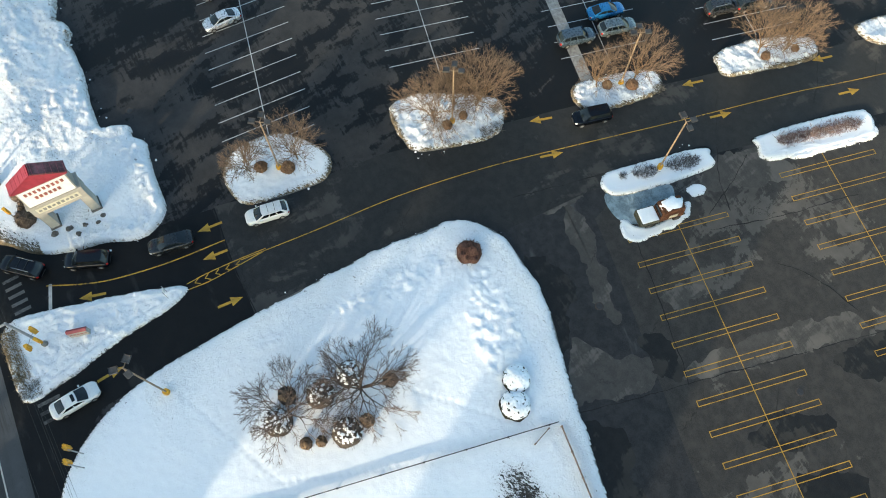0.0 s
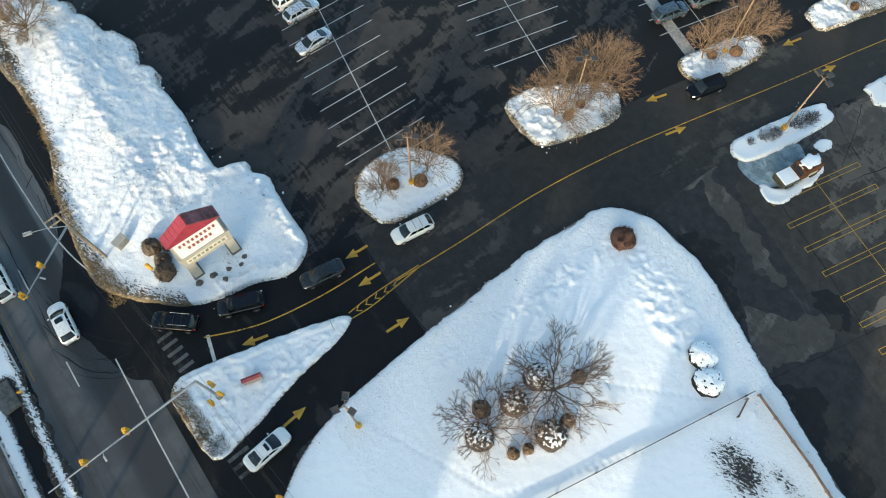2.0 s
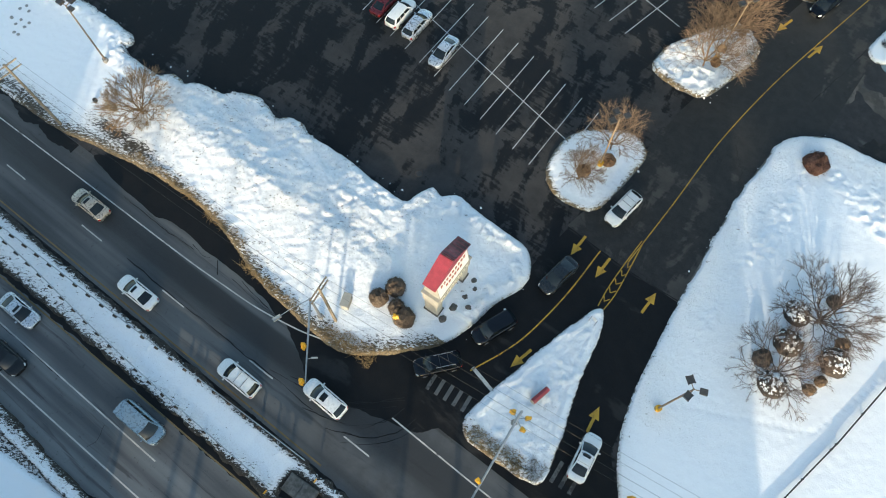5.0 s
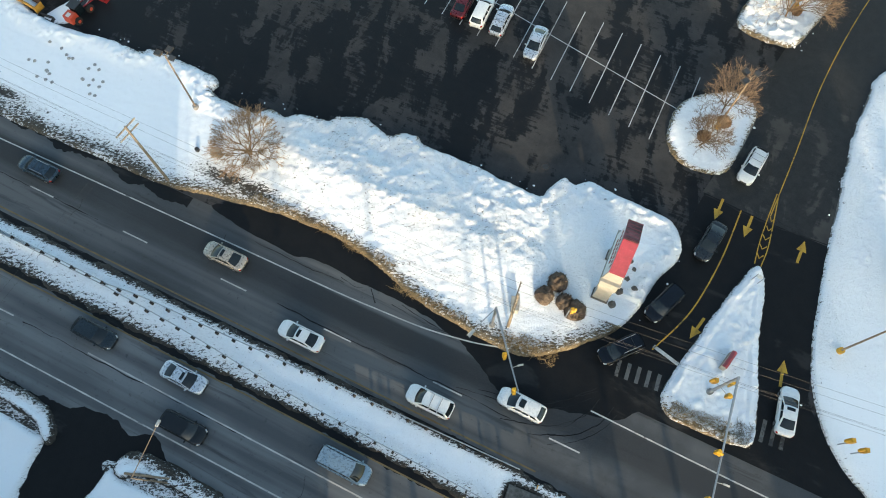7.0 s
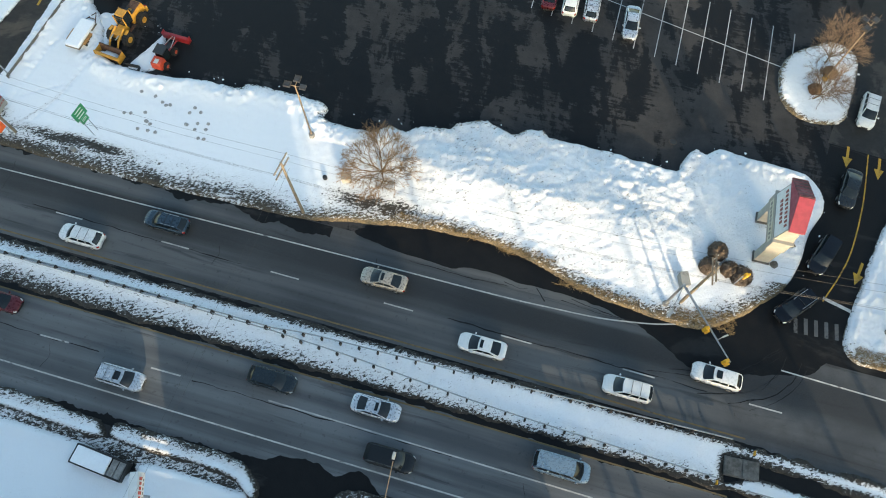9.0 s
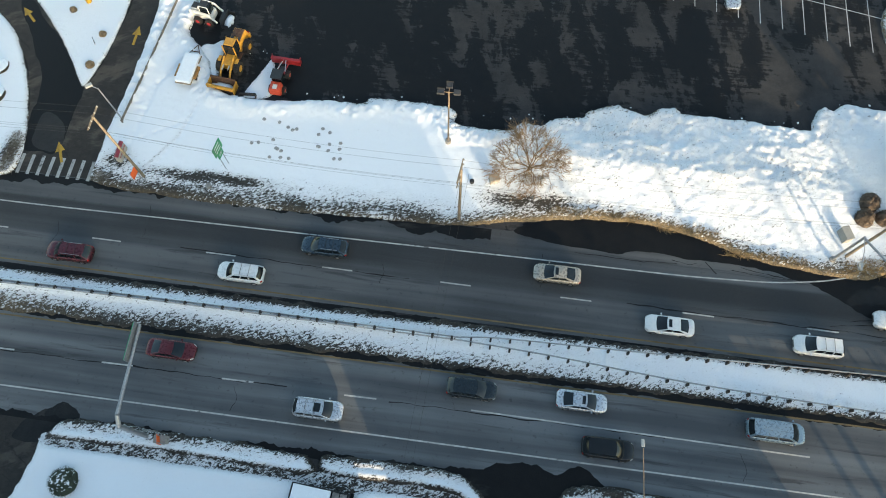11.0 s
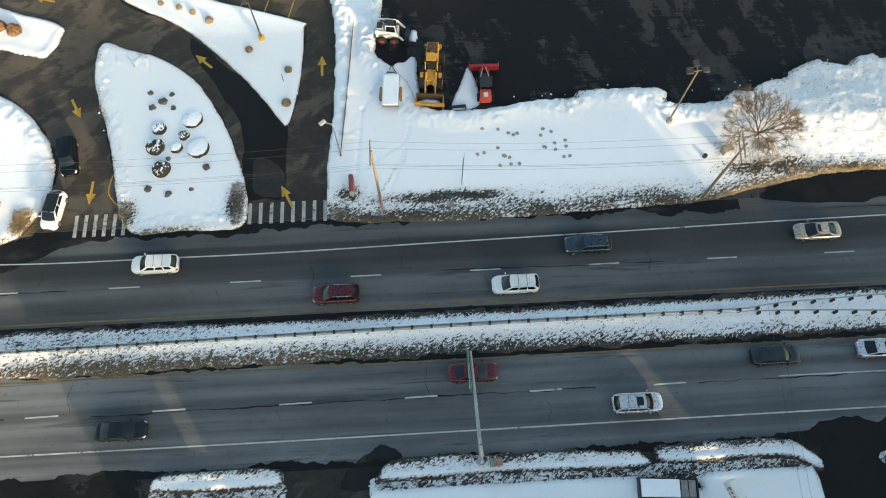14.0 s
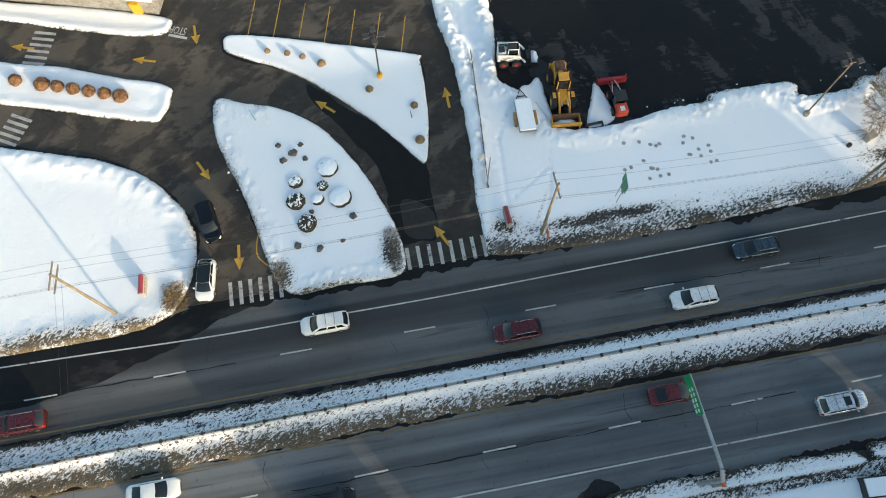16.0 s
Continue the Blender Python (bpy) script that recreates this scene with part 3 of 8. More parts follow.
def verge_dirt(x, y, d):
    """Earth and dead grass showing along the highway verge and in a bare patch."""
    low = np.clip(1.05 - (y - 5.9) / 4.2, 0, 1) * (x > 8) * (x < 94)
    low = low * (0.42 + 0.72 * fbm(x / 4, y / 1.5, 91, 3)) * np.clip(1.7 - x / 60, 0.35, 1)
    rim = fbm(x / 5, y / 5, 47, 3)
    east = np.maximum(0.95 * np.exp(-np.clip(d, 0, 9) / 0.45), np.clip(0.78 - d / (2.7 + 6.0 * np.clip(rim - 0.35, 0, 1)), 0, 1)) * np.clip((x - 40) / 8, 0, 1) * (y < 13)
    bare = (0.45 + 0.75 * fbm(x / 1.6, y / 0.8, 93, 3)) * np.exp(-(((x - 21) / 9.5) ** 2 + ((y - 8.3) / 0.95) ** 2)) + (0.5 + 0.55 * fbm(x / 1.5, y / 1.0, 95, 3)) * np.exp(-(((x - 56) / 6.5) ** 2 + ((y - 9.9) / 1.6) ** 2))
    west = 0.75 * np.exp(-(((x - 10.5) / 1.8) ** 2 + ((y - 9) / 1.4) ** 2))
    trail = 0
    for (x0, y0), (x1, y1) in (((17.7, 19.5), (16.2, 13.0)), ((16.2, 13.0), (13.6, 8.6))):
        q = np.clip(((x - x0) * (x1 - x0) + (y - y0) * (y1 - y0)) / ((x1 - x0) ** 2 + (y1 - y0) ** 2), 0, 1)
        trail = np.maximum(trail, np.exp(-((x - x0 - q * (x1 - x0)) ** 2 + (y - y0 - q * (y1 - y0)) ** 2) / 0.05) * np.clip(0.75 - (y - 8.6) / 16, 0, 1))
    bush = 0.7 * np.exp(-(((x - 92) / 2.0) ** 2 + ((y - 7.2) / 0.9) ** 2))
    crumbs = (0.10 + 0.26 * fbm(x / 3, y / 3, 99, 3)) * np.clip((x - 50) / 6, 0, 1) * np.clip((90 - x) / 3, 0.25, 1)
    fringe = (0.25 + 0.55 * fbm(x / 1.4, y / 1.4, 98, 3)) * np.exp(-np.clip(d, 0, 9) / 0.8) * (y > 17) * (x > 34) * (x < 73)
    return np.maximum.reduce([low * 0.95, east, bare, west, bush, crumbs, fringe, 0.6 * trail])


def bank_d(x, y, d, rough, fine):
    """The heap that ploughs pushed up along the car park."""
    east = 1 / (1 + np.exp(-(x - 56) / 2.0)) / (1 + np.exp((x - 87.5) / 1.6))
    v = np.clip((y - 8.5) / 14.0, 0, 1)
    heap = np.where(v < 0.5, v / 0.5, 1 - 0.75 * (v - 0.5) / 0.5) * east
    west = np.exp(-(((d - 1.2) / 1.1) ** 2)) * (y > 16) * (1 - east)
    tread = 0
    for (x0, y0), (x1, y1), w in (((17.7, 19.5), (16.4, 13.0), 0.22), ((16.4, 13.0), (14.8, 9.3), 0.2), ((11.2, 10.5), (12.0, 19.5), 0.25), ((12.0, 19.5), (14.2, 23.0), 0.25), ((12.2, 12.2), (16.4, 15.0), 0.18)):
        l2 = (x1 - x0) ** 2 + (y1 - y0) ** 2
        s = np.clip(((x - x0) * (x1 - x0) + (y - y0) * (y1 - y0)) / l2, 0, 1)
        away = (x - x0 - s * (x1 - x0)) ** 2 + (y - y0 - s * (y1 - y0)) ** 2
        tread = tread + np.exp(-away / w**2) * np.clip(np.sin(s * math.sqrt(l2) * 8.5) * 0.5 + 0.75, 0, 1)
    broad = fbm(x / 4.2, y / 3.4, 70, 3, 0.5) - 0.5
    clod = np.clip(fbm(x / 1.0, y / 0.8, 71, 4, 0.66) - 0.52, 0, 1)
    sharp = 0.5 - np.abs(fbm(x / 1.1, y / 0.9, 74, 4, 0.62) - 0.5) * 3.0
    north = np.clip((y - 13.5) / 5.0, 0, 1)
    blocks = (0.90 * clod + 0.12 * sharp + 0.30 * (fbm(x / 0.45, y / 0.45, 66, 3, 0.7) - 0.5)) * (0.5 + 0.5 * north)
    yard = 1 / (1 + np.exp(-(x - 87.5) / 1.6))
    return -0.14 * tread + 1.25 * heap + (0.35 + 0.95 * north) * broad * east + blocks * east + yard * (0.12 + 0.5 * broad + 0.10 * clod) + west * (0.24 + 0.5 * (rough - 0.5) + 1.15 * np.clip(fbm(x / 0.62, y / 0.62, 73, 4, 0.64) - 0.47, 0, 1) + 0.2 * (fine - 0.5) + 0.22 * (fbm(x / 0.4, y / 0.4, 76, 3, 0.7) - 0.5))


def lawn_marks(x, y):
    """Footprint trails and a sunk strip where people crossed the lawn."""
    tread = 0
    for (x0, y0), (x1, y1) in (((117.5, 20.5), (131.5, 27.0)), ((131.5, 27.0), (136.5, 41.0)), ((129.5, 42.0), (136.0, 48.5))):
        l2 = (x1 - x0) ** 2 + (y1 - y0) ** 2
        q = np.clip(((x - x0) * (x1 - x0) + (y - y0) * (y1 - y0)) / l2, 0, 1)
        away = (x - x0 - q * (x1 - x0)) ** 2 + (y - y0 - q * (y1 - y0)) ** 2
        tread = tread + np.exp(-away / 0.05) * np.clip(np.sin(q * math.sqrt(l2) * 8.0) * 0.6 + 0.5, 0, 1)
    return -0.07 * tread


def churned(x, y, d):
    """Clods that a plough threw onto the lawn, in a belt along its northern edge that widens at the corner."""
    deep = 4.4 + 4.4 * np.exp(-(((x - 127) / 6.5) ** 2)) * (y > 40)
    edge = deep + 2.4 * (fbm(x / 3.2, y / 3.2, 25, 4, 0.6) - 0.5) - d
    belt = np.clip(edge / 0.8, 0, 1) * np.clip((d - 1.6 - 2.0 * fbm(x / 4, y / 4, 26, 2)) / 1.2, 0.12, 1) * np.clip((y - 20) / 10, 0, 1) * (x < 141)
    clods = 0.60 * np.clip(fbm(x / 0.62, y / 0.62, 15, 4, 0.66) - 0.47, 0, 1) + 0.26 * (fbm(x / 0.40, y / 0.40, 16, 3, 0.7) - 0.5) + 0.12 * (fbm(x / 2.6, y / 2.6, 17, 2) - 0.4)
    return belt * clods


def tip_dirt(x, y, d):
    return np.clip(0.85 - (y - 6.6) / 3.6, 0, 1) * (0.30 + 0.9 * fbm(x / 1.5, y / 1.5, 12, 3))


snow_field("snow_plaza", "smooth white snow on a wide lawn, ridged at its edge", ISLE_A, 0.21, 0.22, 0.07, 1.6, 0.07, 6.0, lambda x, y: np.where(y < 30, 0.10, 0.30), 11, lambda x, y, d: np.maximum(0.34 * np.exp(-np.clip(d, 0, 9) / 2.2) * fbm(x / 2.5, y / 2.5, 14, 3), (0.45 + 0.6 * fbm(x / 2.0, y / 2.0, 12, 3)) * np.maximum(np.exp(-(((x - 143.2) / 3.4) ** 2 + ((y - 46.6) / 2.2) ** 2)), 0.8 * np.exp(-(((x - 146.5) / 2.5) ** 2 + ((y - 49.2) / 1.0) ** 2)))),
           pile=lambda x, y, d, r, f: churned(x, y, d) + lawn_marks(x, y), crumble=lambda x, y, d: 1.1 * np.exp(-np.clip(d, 0, 30) / 4.5) * (y > 18))
snow_field("snow_bank", "lumpy white snow bank ploughed up between car park and highway", ISLE_D, 0.18, 0.22, 0.10, 1.2, 0.10, 5.0, lambda x, y: np.where(y < 11, 0.18, np.where(x > 71, 0.05, 0.32)), 21, verge_dirt, bank_d, lambda x, y, d: np.clip(1.25 * np.exp(-np.clip(d, 0, 9) / 0.6), 0, 1) * np.clip((x - 44) / 8, 0.28, 1), lambda x, y, d: np.clip((x - 50) / 6, 0.12, 1) * np.clip((y - 8) / 8, 0.35, 1.0))
snow_field("snow_divider", "snow on a pointed traffic island with muddy tip", ISLE_F, 0.17, 0.2, 0.16, 0.9, 0.30, 1.4, 0.16, 31, tip_dirt, lambda x, y, d, r, f: 0.09 * np.sin(d * 9 + 2 * r) * np.exp(-d / 1.6) * (y < 24) + 0.7 * np.clip(fbm(x / 0.9, y / 0.9, 33, 4, 0.62) - 0.48, 0, 1), lambda x, y, d: np.clip(1.1 - (y - 6.8) / 3.2, 0, 1), 0.7)
snow_field("snow_garden", "smooth snow on a planted island with muddy roadside edge", ISLE_C, 0.16, 0.2, 0.07, 0.6, 0.05, 4.0, 0.10, 41,
           lambda x, y, d: np.maximum.reduce([0.8 * np.clip(1.0 - (y - 5.7) / 1.3, 0, 1) * (0.25 + 0.9 * fbm(x / 2.5, y / 1.2, 5, 3)), 0.85 * np.exp(-(((x + 1.4) / 1.3) ** 2 + ((y - 8.6) / 2.4) ** 2)), 0.78 * np.exp(-(((x + 12.9) / 1.5) ** 2 + ((y - 7.8) / 2.2) ** 2)), (0.2 + 0.5 * fbm(x / 1.2, y / 1.2, 43, 3)) * np.exp(-np.clip(d, 0, 9) / 0.7) * (x < -12.5)]),
           lambda x, y, d, r, f: np.exp(-(((d - 1.1) / 1.1) ** 2)) * np.where((x < -12.5) | (y < 9), 1.0, 0.15) * (0.10 + 0.7 * np.clip(fbm(x / 0.7, y / 0.7, 44, 4, 0.64) - 0.46, 0, 1) + 0.18 * (fbm(x / 0.4, y / 0.4, 45, 3, 0.7) - 0.5)), 0.6)
snow_field("snow_triangle", "smooth snow on a triangular island with small shrubs", ISLE_T, 0.17, 0.2, 0.03, 0.8, 0.05, 4.0, 0.07, 51)
snow_field("snow_west_lawn", "smooth snow on a rounded lawn beside the exit lane", ISLE_B, 0.24, 0.22, 0.16, 2.2, 0.08, 4.0, 0.14, 61,
           lambda x, y, d: np.maximum(np.clip(1.1 - (y - 4.8) / 2.6, 0, 1) * (0.35 + 0.7 * fbm(x / 2, y / 1.2, 6, 3)), 0.95 * np.exp(-(((x + 23.6) / 1.3) ** 2 + ((y - 7.6) / 1.7) ** 2))),
           lambda x, y, d, r, f: np.exp(-(((d - 1.0) / 1.3) ** 2)) * (0.55 * np.clip(fbm(x / 0.8, y / 0.8, 64, 4, 0.64) - 0.46, 0, 1) + 0.14 * (fbm(x / 0.42, y / 0.42, 65, 3, 0.7) - 0.5)), 0.9)
snow_field("snow_hedge_island", "snow on a long island planted with round shrubs", ISLE_H, 0.2, 0.22, 0.12, 0.9, 0.1, 3.0, 0.12, 71)
snow_field("snow_long_island", "snow ridge on a narrow divider island", ISLE_G, 0.2, 0.22, 0.12, 0.9, 0.1, 3.0, 0.12, 81)
for k, isle in enumerate((ISLE_1, ISLE_2, ISLE_3, ISLE_4, ISLE_5)):
    snow_field("snow_tree_island", "trampled lumpy snow on a car park tree island", isle, 0.16, 0.24, 0.06, 1.0, 0.36 if k else 0.12, 1.6, 0.30 if k else 0.16, 101 + 7 * k,
               lambda x, y, d: (0.35 + 0.75 * fbm(x / 1.5, y / 1.5, 19, 3)) * np.exp(-np.clip(d, 0, 9) / 0.5),
               lambda x, y, d, r, f, g=1.0 if k else 0.35: g * (0.9 * np.clip(fbm(x / 0.9, y / 0.9, 17, 4, 0.6) - 0.5, 0, 1) + 0.16 * (fbm(x / 0.42, y / 0.42, 18, 2) - 0.5)), 0.4, 0.8 if k else 0.3)
for k, isle in enumerate((PLANT_1, PLANT_2)):
    snow_field("snow_planter", "even snow on a kerbed planter island with low shrubs", isle, 0.20, 0.24, 0.08, 0.8, 0.04, 3.0, 0.12, 151 + k)
snow_field("snow_heap", "lumpy ploughed snow along the planter's side", [(124.2, 90.0), (125.9, 94.3), (127.3, 102.3), (126.2, 103.7), (125.5, 101), (124.5, 95.5), (123.6, 91.2)], 0.14, 0.16, 0.08, 0.7, 0.3, 1.0, 0.4, 161)
def rail_line(x):
    """The line of the median's double guard rail."""
    return np.interp(x, (-70, -19, 3, 25, 50), (-6.6, -6.2, -5.95, -5.75, -5.75))


snow_field("snow_median", "snow on the highway median under the guard rails, sooty edges", [(-70, -4.4), (20, -4.3), (60, -4.1), (95, -4.0), (104, -4.1), (118, -4.0), (150, -4.0), (150, -5.5), (118, -5.6), (104, -5.55), (97.6, -5.2), (94.6, -5.25), (94.2, -6.6), (94.4, -8.2), (92, -8.3), (60, -8.3), (20, -8.5), (-70, -8.8)], 0.2, 0.12, 0.06, 1.0, 0.20, 1.2, 0.5, 171,
           lambda x, y, d: np.maximum(0.95 * np.clip(1.0 - d / 0.9, 0, 1), np.maximum((0.21 + 0.14 * fbm(x / 3, y / 2, 18, 3)) * np.clip(1.5 - x / 70, 0.35, 1) + 0.16 * np.clip(-x / 8, 0, 1), np.clip((-5.6 - y) / 2.4, 0, 1) * np.clip(1.15 - x / 160, 0, 1) * (0.50 + 0.38 * fbm(x / 6, y / 2, 9, 3)) + 0.06 * (y < -6.6) * np.clip((14 - x) / 10, 0, 1))),
           lambda x, y, d, r, f: 0.42 * np.exp(-(((y - rail_line(x)) / 0.42) ** 2)) * np.clip((46 - x) / 8, 0, 1), lambda x, y, d: 0.45 * np.clip(-6.3 - y, 0, 1) * np.clip((16 - x) / 10, 0.1, 1))
snow_field("snow_median", "narrow snow strip along the median's southern edge beyond the vault", [(95.0, -8.2), (96.0, -7.3), (97.6, -6.7), (106, -6.95), (125, -7.0), (150, -7.0), (150, -8.4), (110, -8.4)], 0.2, 0.14, 0.06, 0.8, 0.2, 1.2, 0.3, 173, lambda x, y, d: np.clip(1.0 - d / 0.55, 0, 1) * 0.9)
sheet("road_median_channel", [(97.3, -5.2), (97.5, -7.0), (160, -7.2), (160, -5.3)], 0.018, M_BLACK, "wet black asphalt channel between two snow strips of the median")
south_soot = lambda x, y, d: np.maximum(np.clip((y + 19.7) / 1.5, 0, 1) * (0.35 + 0.7 * fbm(x / 2.2, y / 1, 4, 3)), np.clip(0.75 - d / 0.6, 0, 1))
snow_field("snow_verge", "narrow sooty snow ridge along the highway edge", [(13.3, -19.3), (14.4, -18.3), (20, -18.0), (35, -18.4), (37.5, -18.9), (37.0, -19.9), (25, -19.7), (14, -19.9)], 0.22, 0.25, 0.3, 0.8, 0.2, 1.6, 0.3, 181, south_soot)
snow_field("snow_verge", "narrow sooty snow ridge along the highway edge", [(38.8, -18.7), (40, -18.2), (50.0, -18.0), (53.3, -19.6), (53.8, -21.0), (53.0, -20.8), (50, -19.6), (40, -19.7)], 0.22, 0.25, 0.3, 0.8, 0.2, 1.6, 0.3, 187, south_soot)
snow_field("snow_verge", "narrow sooty snow ridge along the highway edge", [(-7.6, -19.4), (-6.2, -18.4), (3.0, -18.3), (4.4, -19.4), (3, -19.9), (-6.4, -19.8)], 0.22, 0.25, 0.3, 0.8, 0.2, 1.6, 0.25, 191, south_soot)
snow_field("snow_verge", "narrow sooty snow ridge along the highway edge", [(60.6, -19.4), (62.2, -17.9), (66, -17.6), (78, -18.3), (92, -18.4), (92, -19.6), (76, -19.5), (65, -19.2), (61.6, -20.6)], 0.24, 0.25, 0.3, 0.8, 0.2, 1.6, 0.25, 195, south_soot)
snow_field("snow_south_lawn", "smooth clean snow lying on a lawn south of the highway", [(12.4, -21.6), (14, -20.8), (25, -20.7), (37.2, -20.9), (38.2, -22.2), (42.6, -22.2), (43, -20.9), (51.6, -20.9), (53.2, -22.6), (53, -44), (12, -44)], 0.36, 0.25, 0.12, 1.0, 0.06, 5, 0.15, 201)
snow_field("snow_south_lawn", "smooth clean snow lying on a lawn south of the highway", [(-60, -21.6), (-8, -21.4), (-6.4, -21.0), (3.6, -21.0), (4.4, -22), (4.0, -44), (-60, -44)], 0.4, 0.25, 0.12, 1.0, 0.06, 5, 0.15, 211)
snow_field("snow_south_lawn", "smooth clean snow lying on a lawn south of the highway", [(60.2, -22), (62, -20.8), (70, -20.6), (92, -20.9), (93, -44), (60, -44)], 0.4, 0.25, 0.12, 1.0, 0.06, 5, 0.15, 221)
for k, (x0, x1) in enumerate(((13.6, 37.4), (39.0, 53.0), (61.4, 92.0), (-7.0, 4.0))):
    snow_field("snow_ditch", "sooty scraps of snow in the muddy roadside ditch", [(x0, -19.5), ((x0 + x1) / 2, -19.5), (x1, -19.6), (x1, -20.9), ((x0 + x1) / 2, -20.9), (x0, -21.0)], 0.2, 0.07, 0.0, 0.5, 0.05, 1.2, 0.2, 231 + k, lambda x, y, d: 0.36 + 0.42 * fbm(x / 1.6, y / 0.7, 88, 3))
for isle in (ISLE_A, ISLE_F, ISLE_C, ISLE_T, ISLE_B, ISLE_H, ISLE_G, ISLE_1, ISLE_2, ISLE_3, ISLE_4, ISLE_5, PLANT_1, PLANT_2):
    kerb(isle)



def melt_ring(pts, wide, seed):
    """Wet black asphalt round a snowy island, of uneven width."""
    loop = smooth_loop(pts, 24)
    tang = np.roll(loop, -1, 0) - np.roll(loop, 1, 0)
    tang /= np.linalg.norm(tang, axis=1)[:, None] + 1e-9
    nor = np.stack([tang[:, 1], -tang[:, 0]], -1)
    area = np.sum(loop[:, 0] * np.roll(loop[:, 1], -1) - np.roll(loop[:, 0], -1) * loop[:, 1])
    if area < 0:
        nor = -nor
    w = np.clip(wide * (3.4 * fbm(loop[:, 0] / 7, loop[:, 1] / 7, seed, 4, 0.6) - 1.45) + 0.35 * (fbm(loop[:, 0] / 0.7, loop[:, 1] / 0.7, seed + 3, 3, 0.7) - 0.5), 0.04, 3)
    w = np.where(signed_distance(loop[:, 0] + nor[:, 0] * 0.3, loop[:, 1] + nor[:, 1] * 0.3, loop) < 0, w, 0.05)
    a, b = loop - nor * 0.4, loop + nor * w[:, None]
    vs = [(x, y, 0.0225) for x, y in a] + [(x, y, 0.0225) for x, y in b]
    n = len(loop)
    fs = [(i, (i + 1) % n, n + (i + 1) % n, n + i) for i in range(n)]
    return tagged(link_mesh("road_melt", vs, fs, M_BLACK), "wet black meltwater round a snowy island", "wet edge", kind="structure")


for k, (isle, wide) in enumerate(((ISLE_C, 0.5), (ISLE_T, 0.4), (ISLE_B, 0.6), (ISLE_H, 0.35), (ISLE_G, 0.3), (PLANT_1, 0.8), (PLANT_2, 0.6), (ISLE_F, 0.5))):
    melt_ring(isle, wide, 500 + k)


def road_crack(pts, w, seed, label="dark tarred crack wandering along the lanes"):
    """A sealed crack through points."""
    p = curve_pts(pts, 30)
    p = p + np.stack([fbm(p[:, 0] / 1.5, p[:, 1] + seed, seed, 3) - 0.5, fbm(p[:, 0] / 1.5 + 9, p[:, 1] - seed, seed + 5, 3) - 0.5], -1) * 0.35
    t = np.gradient(p, axis=0)
    t /= np.linalg.norm(t, axis=1)[:, None]
    half = w / 2 * np.clip(2.4 * fbm(p[:, 0] / 2, p[:, 1] / 2, seed + 9, 3) - 0.3, 0.15, 2)
    vs = []
    for (x, y), (tx, ty), h in zip(p, t, half):
        vs += [(x - ty * h, y + tx * h, 0.026), (x + ty * h, y - tx * h, 0.026)]
    ob = link_mesh("road_crack", vs, [(2 * i, 2 * i + 1, 2 * i + 3, 2 * i + 2) for i in range(len(p) - 1)], M_CRACK)
    return tagged(ob, label, "road crack", kind="structure")


def snow_crumbs(runs, label, seed):
    """Loose crumbs of snow fallen beside ploughed edges, given as runs of places (x, y, spread, count)."""
    rng = np.random.default_rng(seed)
    vs, fs = [], []
    for (x0, y0), (x1, y1), spread, count in runs:
        for _ in range(count):
            if rng.random() < 0.90:
                continue
            s = rng.random()
            cx, cy = x0 + (x1 - x0) * s + rng.normal(0, spread * 0.6), y0 + (y1 - y0) * s + rng.normal(0, spread * 0.6)
            if snow_z(cx, cy) > 0.02:
                continue
            r = 0.04 + 0.13 * rng.random() ** 3
            n, b = 5, len(vs)
            for k in range(n):
                a = 2 * math.pi * k / n + rng.random()
                vs.append((cx + r * math.cos(a) * (0.7 + 0.6 * rng.random()), cy + r * math.sin(a) * (0.7 + 0.6 * rng.random()), 0.02))
                vs.append((cx + r * 0.6 * math.cos(a), cy + r * 0.6 * math.sin(a), 0.02 + r * (0.5 + 0.4 * rng.random())))
            for k in range(n):
                j = (k + 1) % n
                fs.append((b + 2 * k, b + 2 * j, b + 2 * j + 1, b + 2 * k + 1))
            fs.append(tuple(b + 2 * k + 1 for k in range(n)))
    return tagged(link_mesh("snow_crumbs", vs, fs, M_SNOWCAP), label, "snow crumbs", kind="stuff")


snow_crumbs((((14.8, 24), (14.9, 44), 0.4, 60), ((18.5, 20.6), (36, 20.4), 0.4, 90), ((36, 21.1), (46, 21.2), 0.4, 60), ((47, 19.4), (60, 21.8), 0.4, 90), ((60, 23.2), (85, 23.5), 0.45, 160), ((86, 26.6), (97, 27.3), 0.4, 60), ((101.6, 23), (99.8, 14.5), 0.35, 40), ((95.2, 38), (98.2, 33), 0.4, 60), ((103.6, 42), (102.6, 34.5), 0.3, 40)),
            "small crumbs of snow scattered beside the ploughed bank", 76)
snow_crumbs((((97.6, 55), (99.6, 62.4), 0.4, 60), ((105.4, 53.8), (107, 63), 0.35, 60), ((105, 75.5), (106.4, 83), 0.35, 50), ((118.5, 58), (114.6, 52), 0.4, 50), ((114, 50), (114.4, 30), 0.3, 60), ((121, 58.6), (142, 55), 0.4, 90), ((-18.6, 26), (-14.6, 12), 0.25, 60), ((127.4, 102), (125.6, 93.5), 0.4, 70), ((118, 84), (119, 70.6), 0.5, 40), ((17, 26), (24, 25), 0.8, 60)),
            "small crumbs of snow scattered beside ploughed edges", 77)

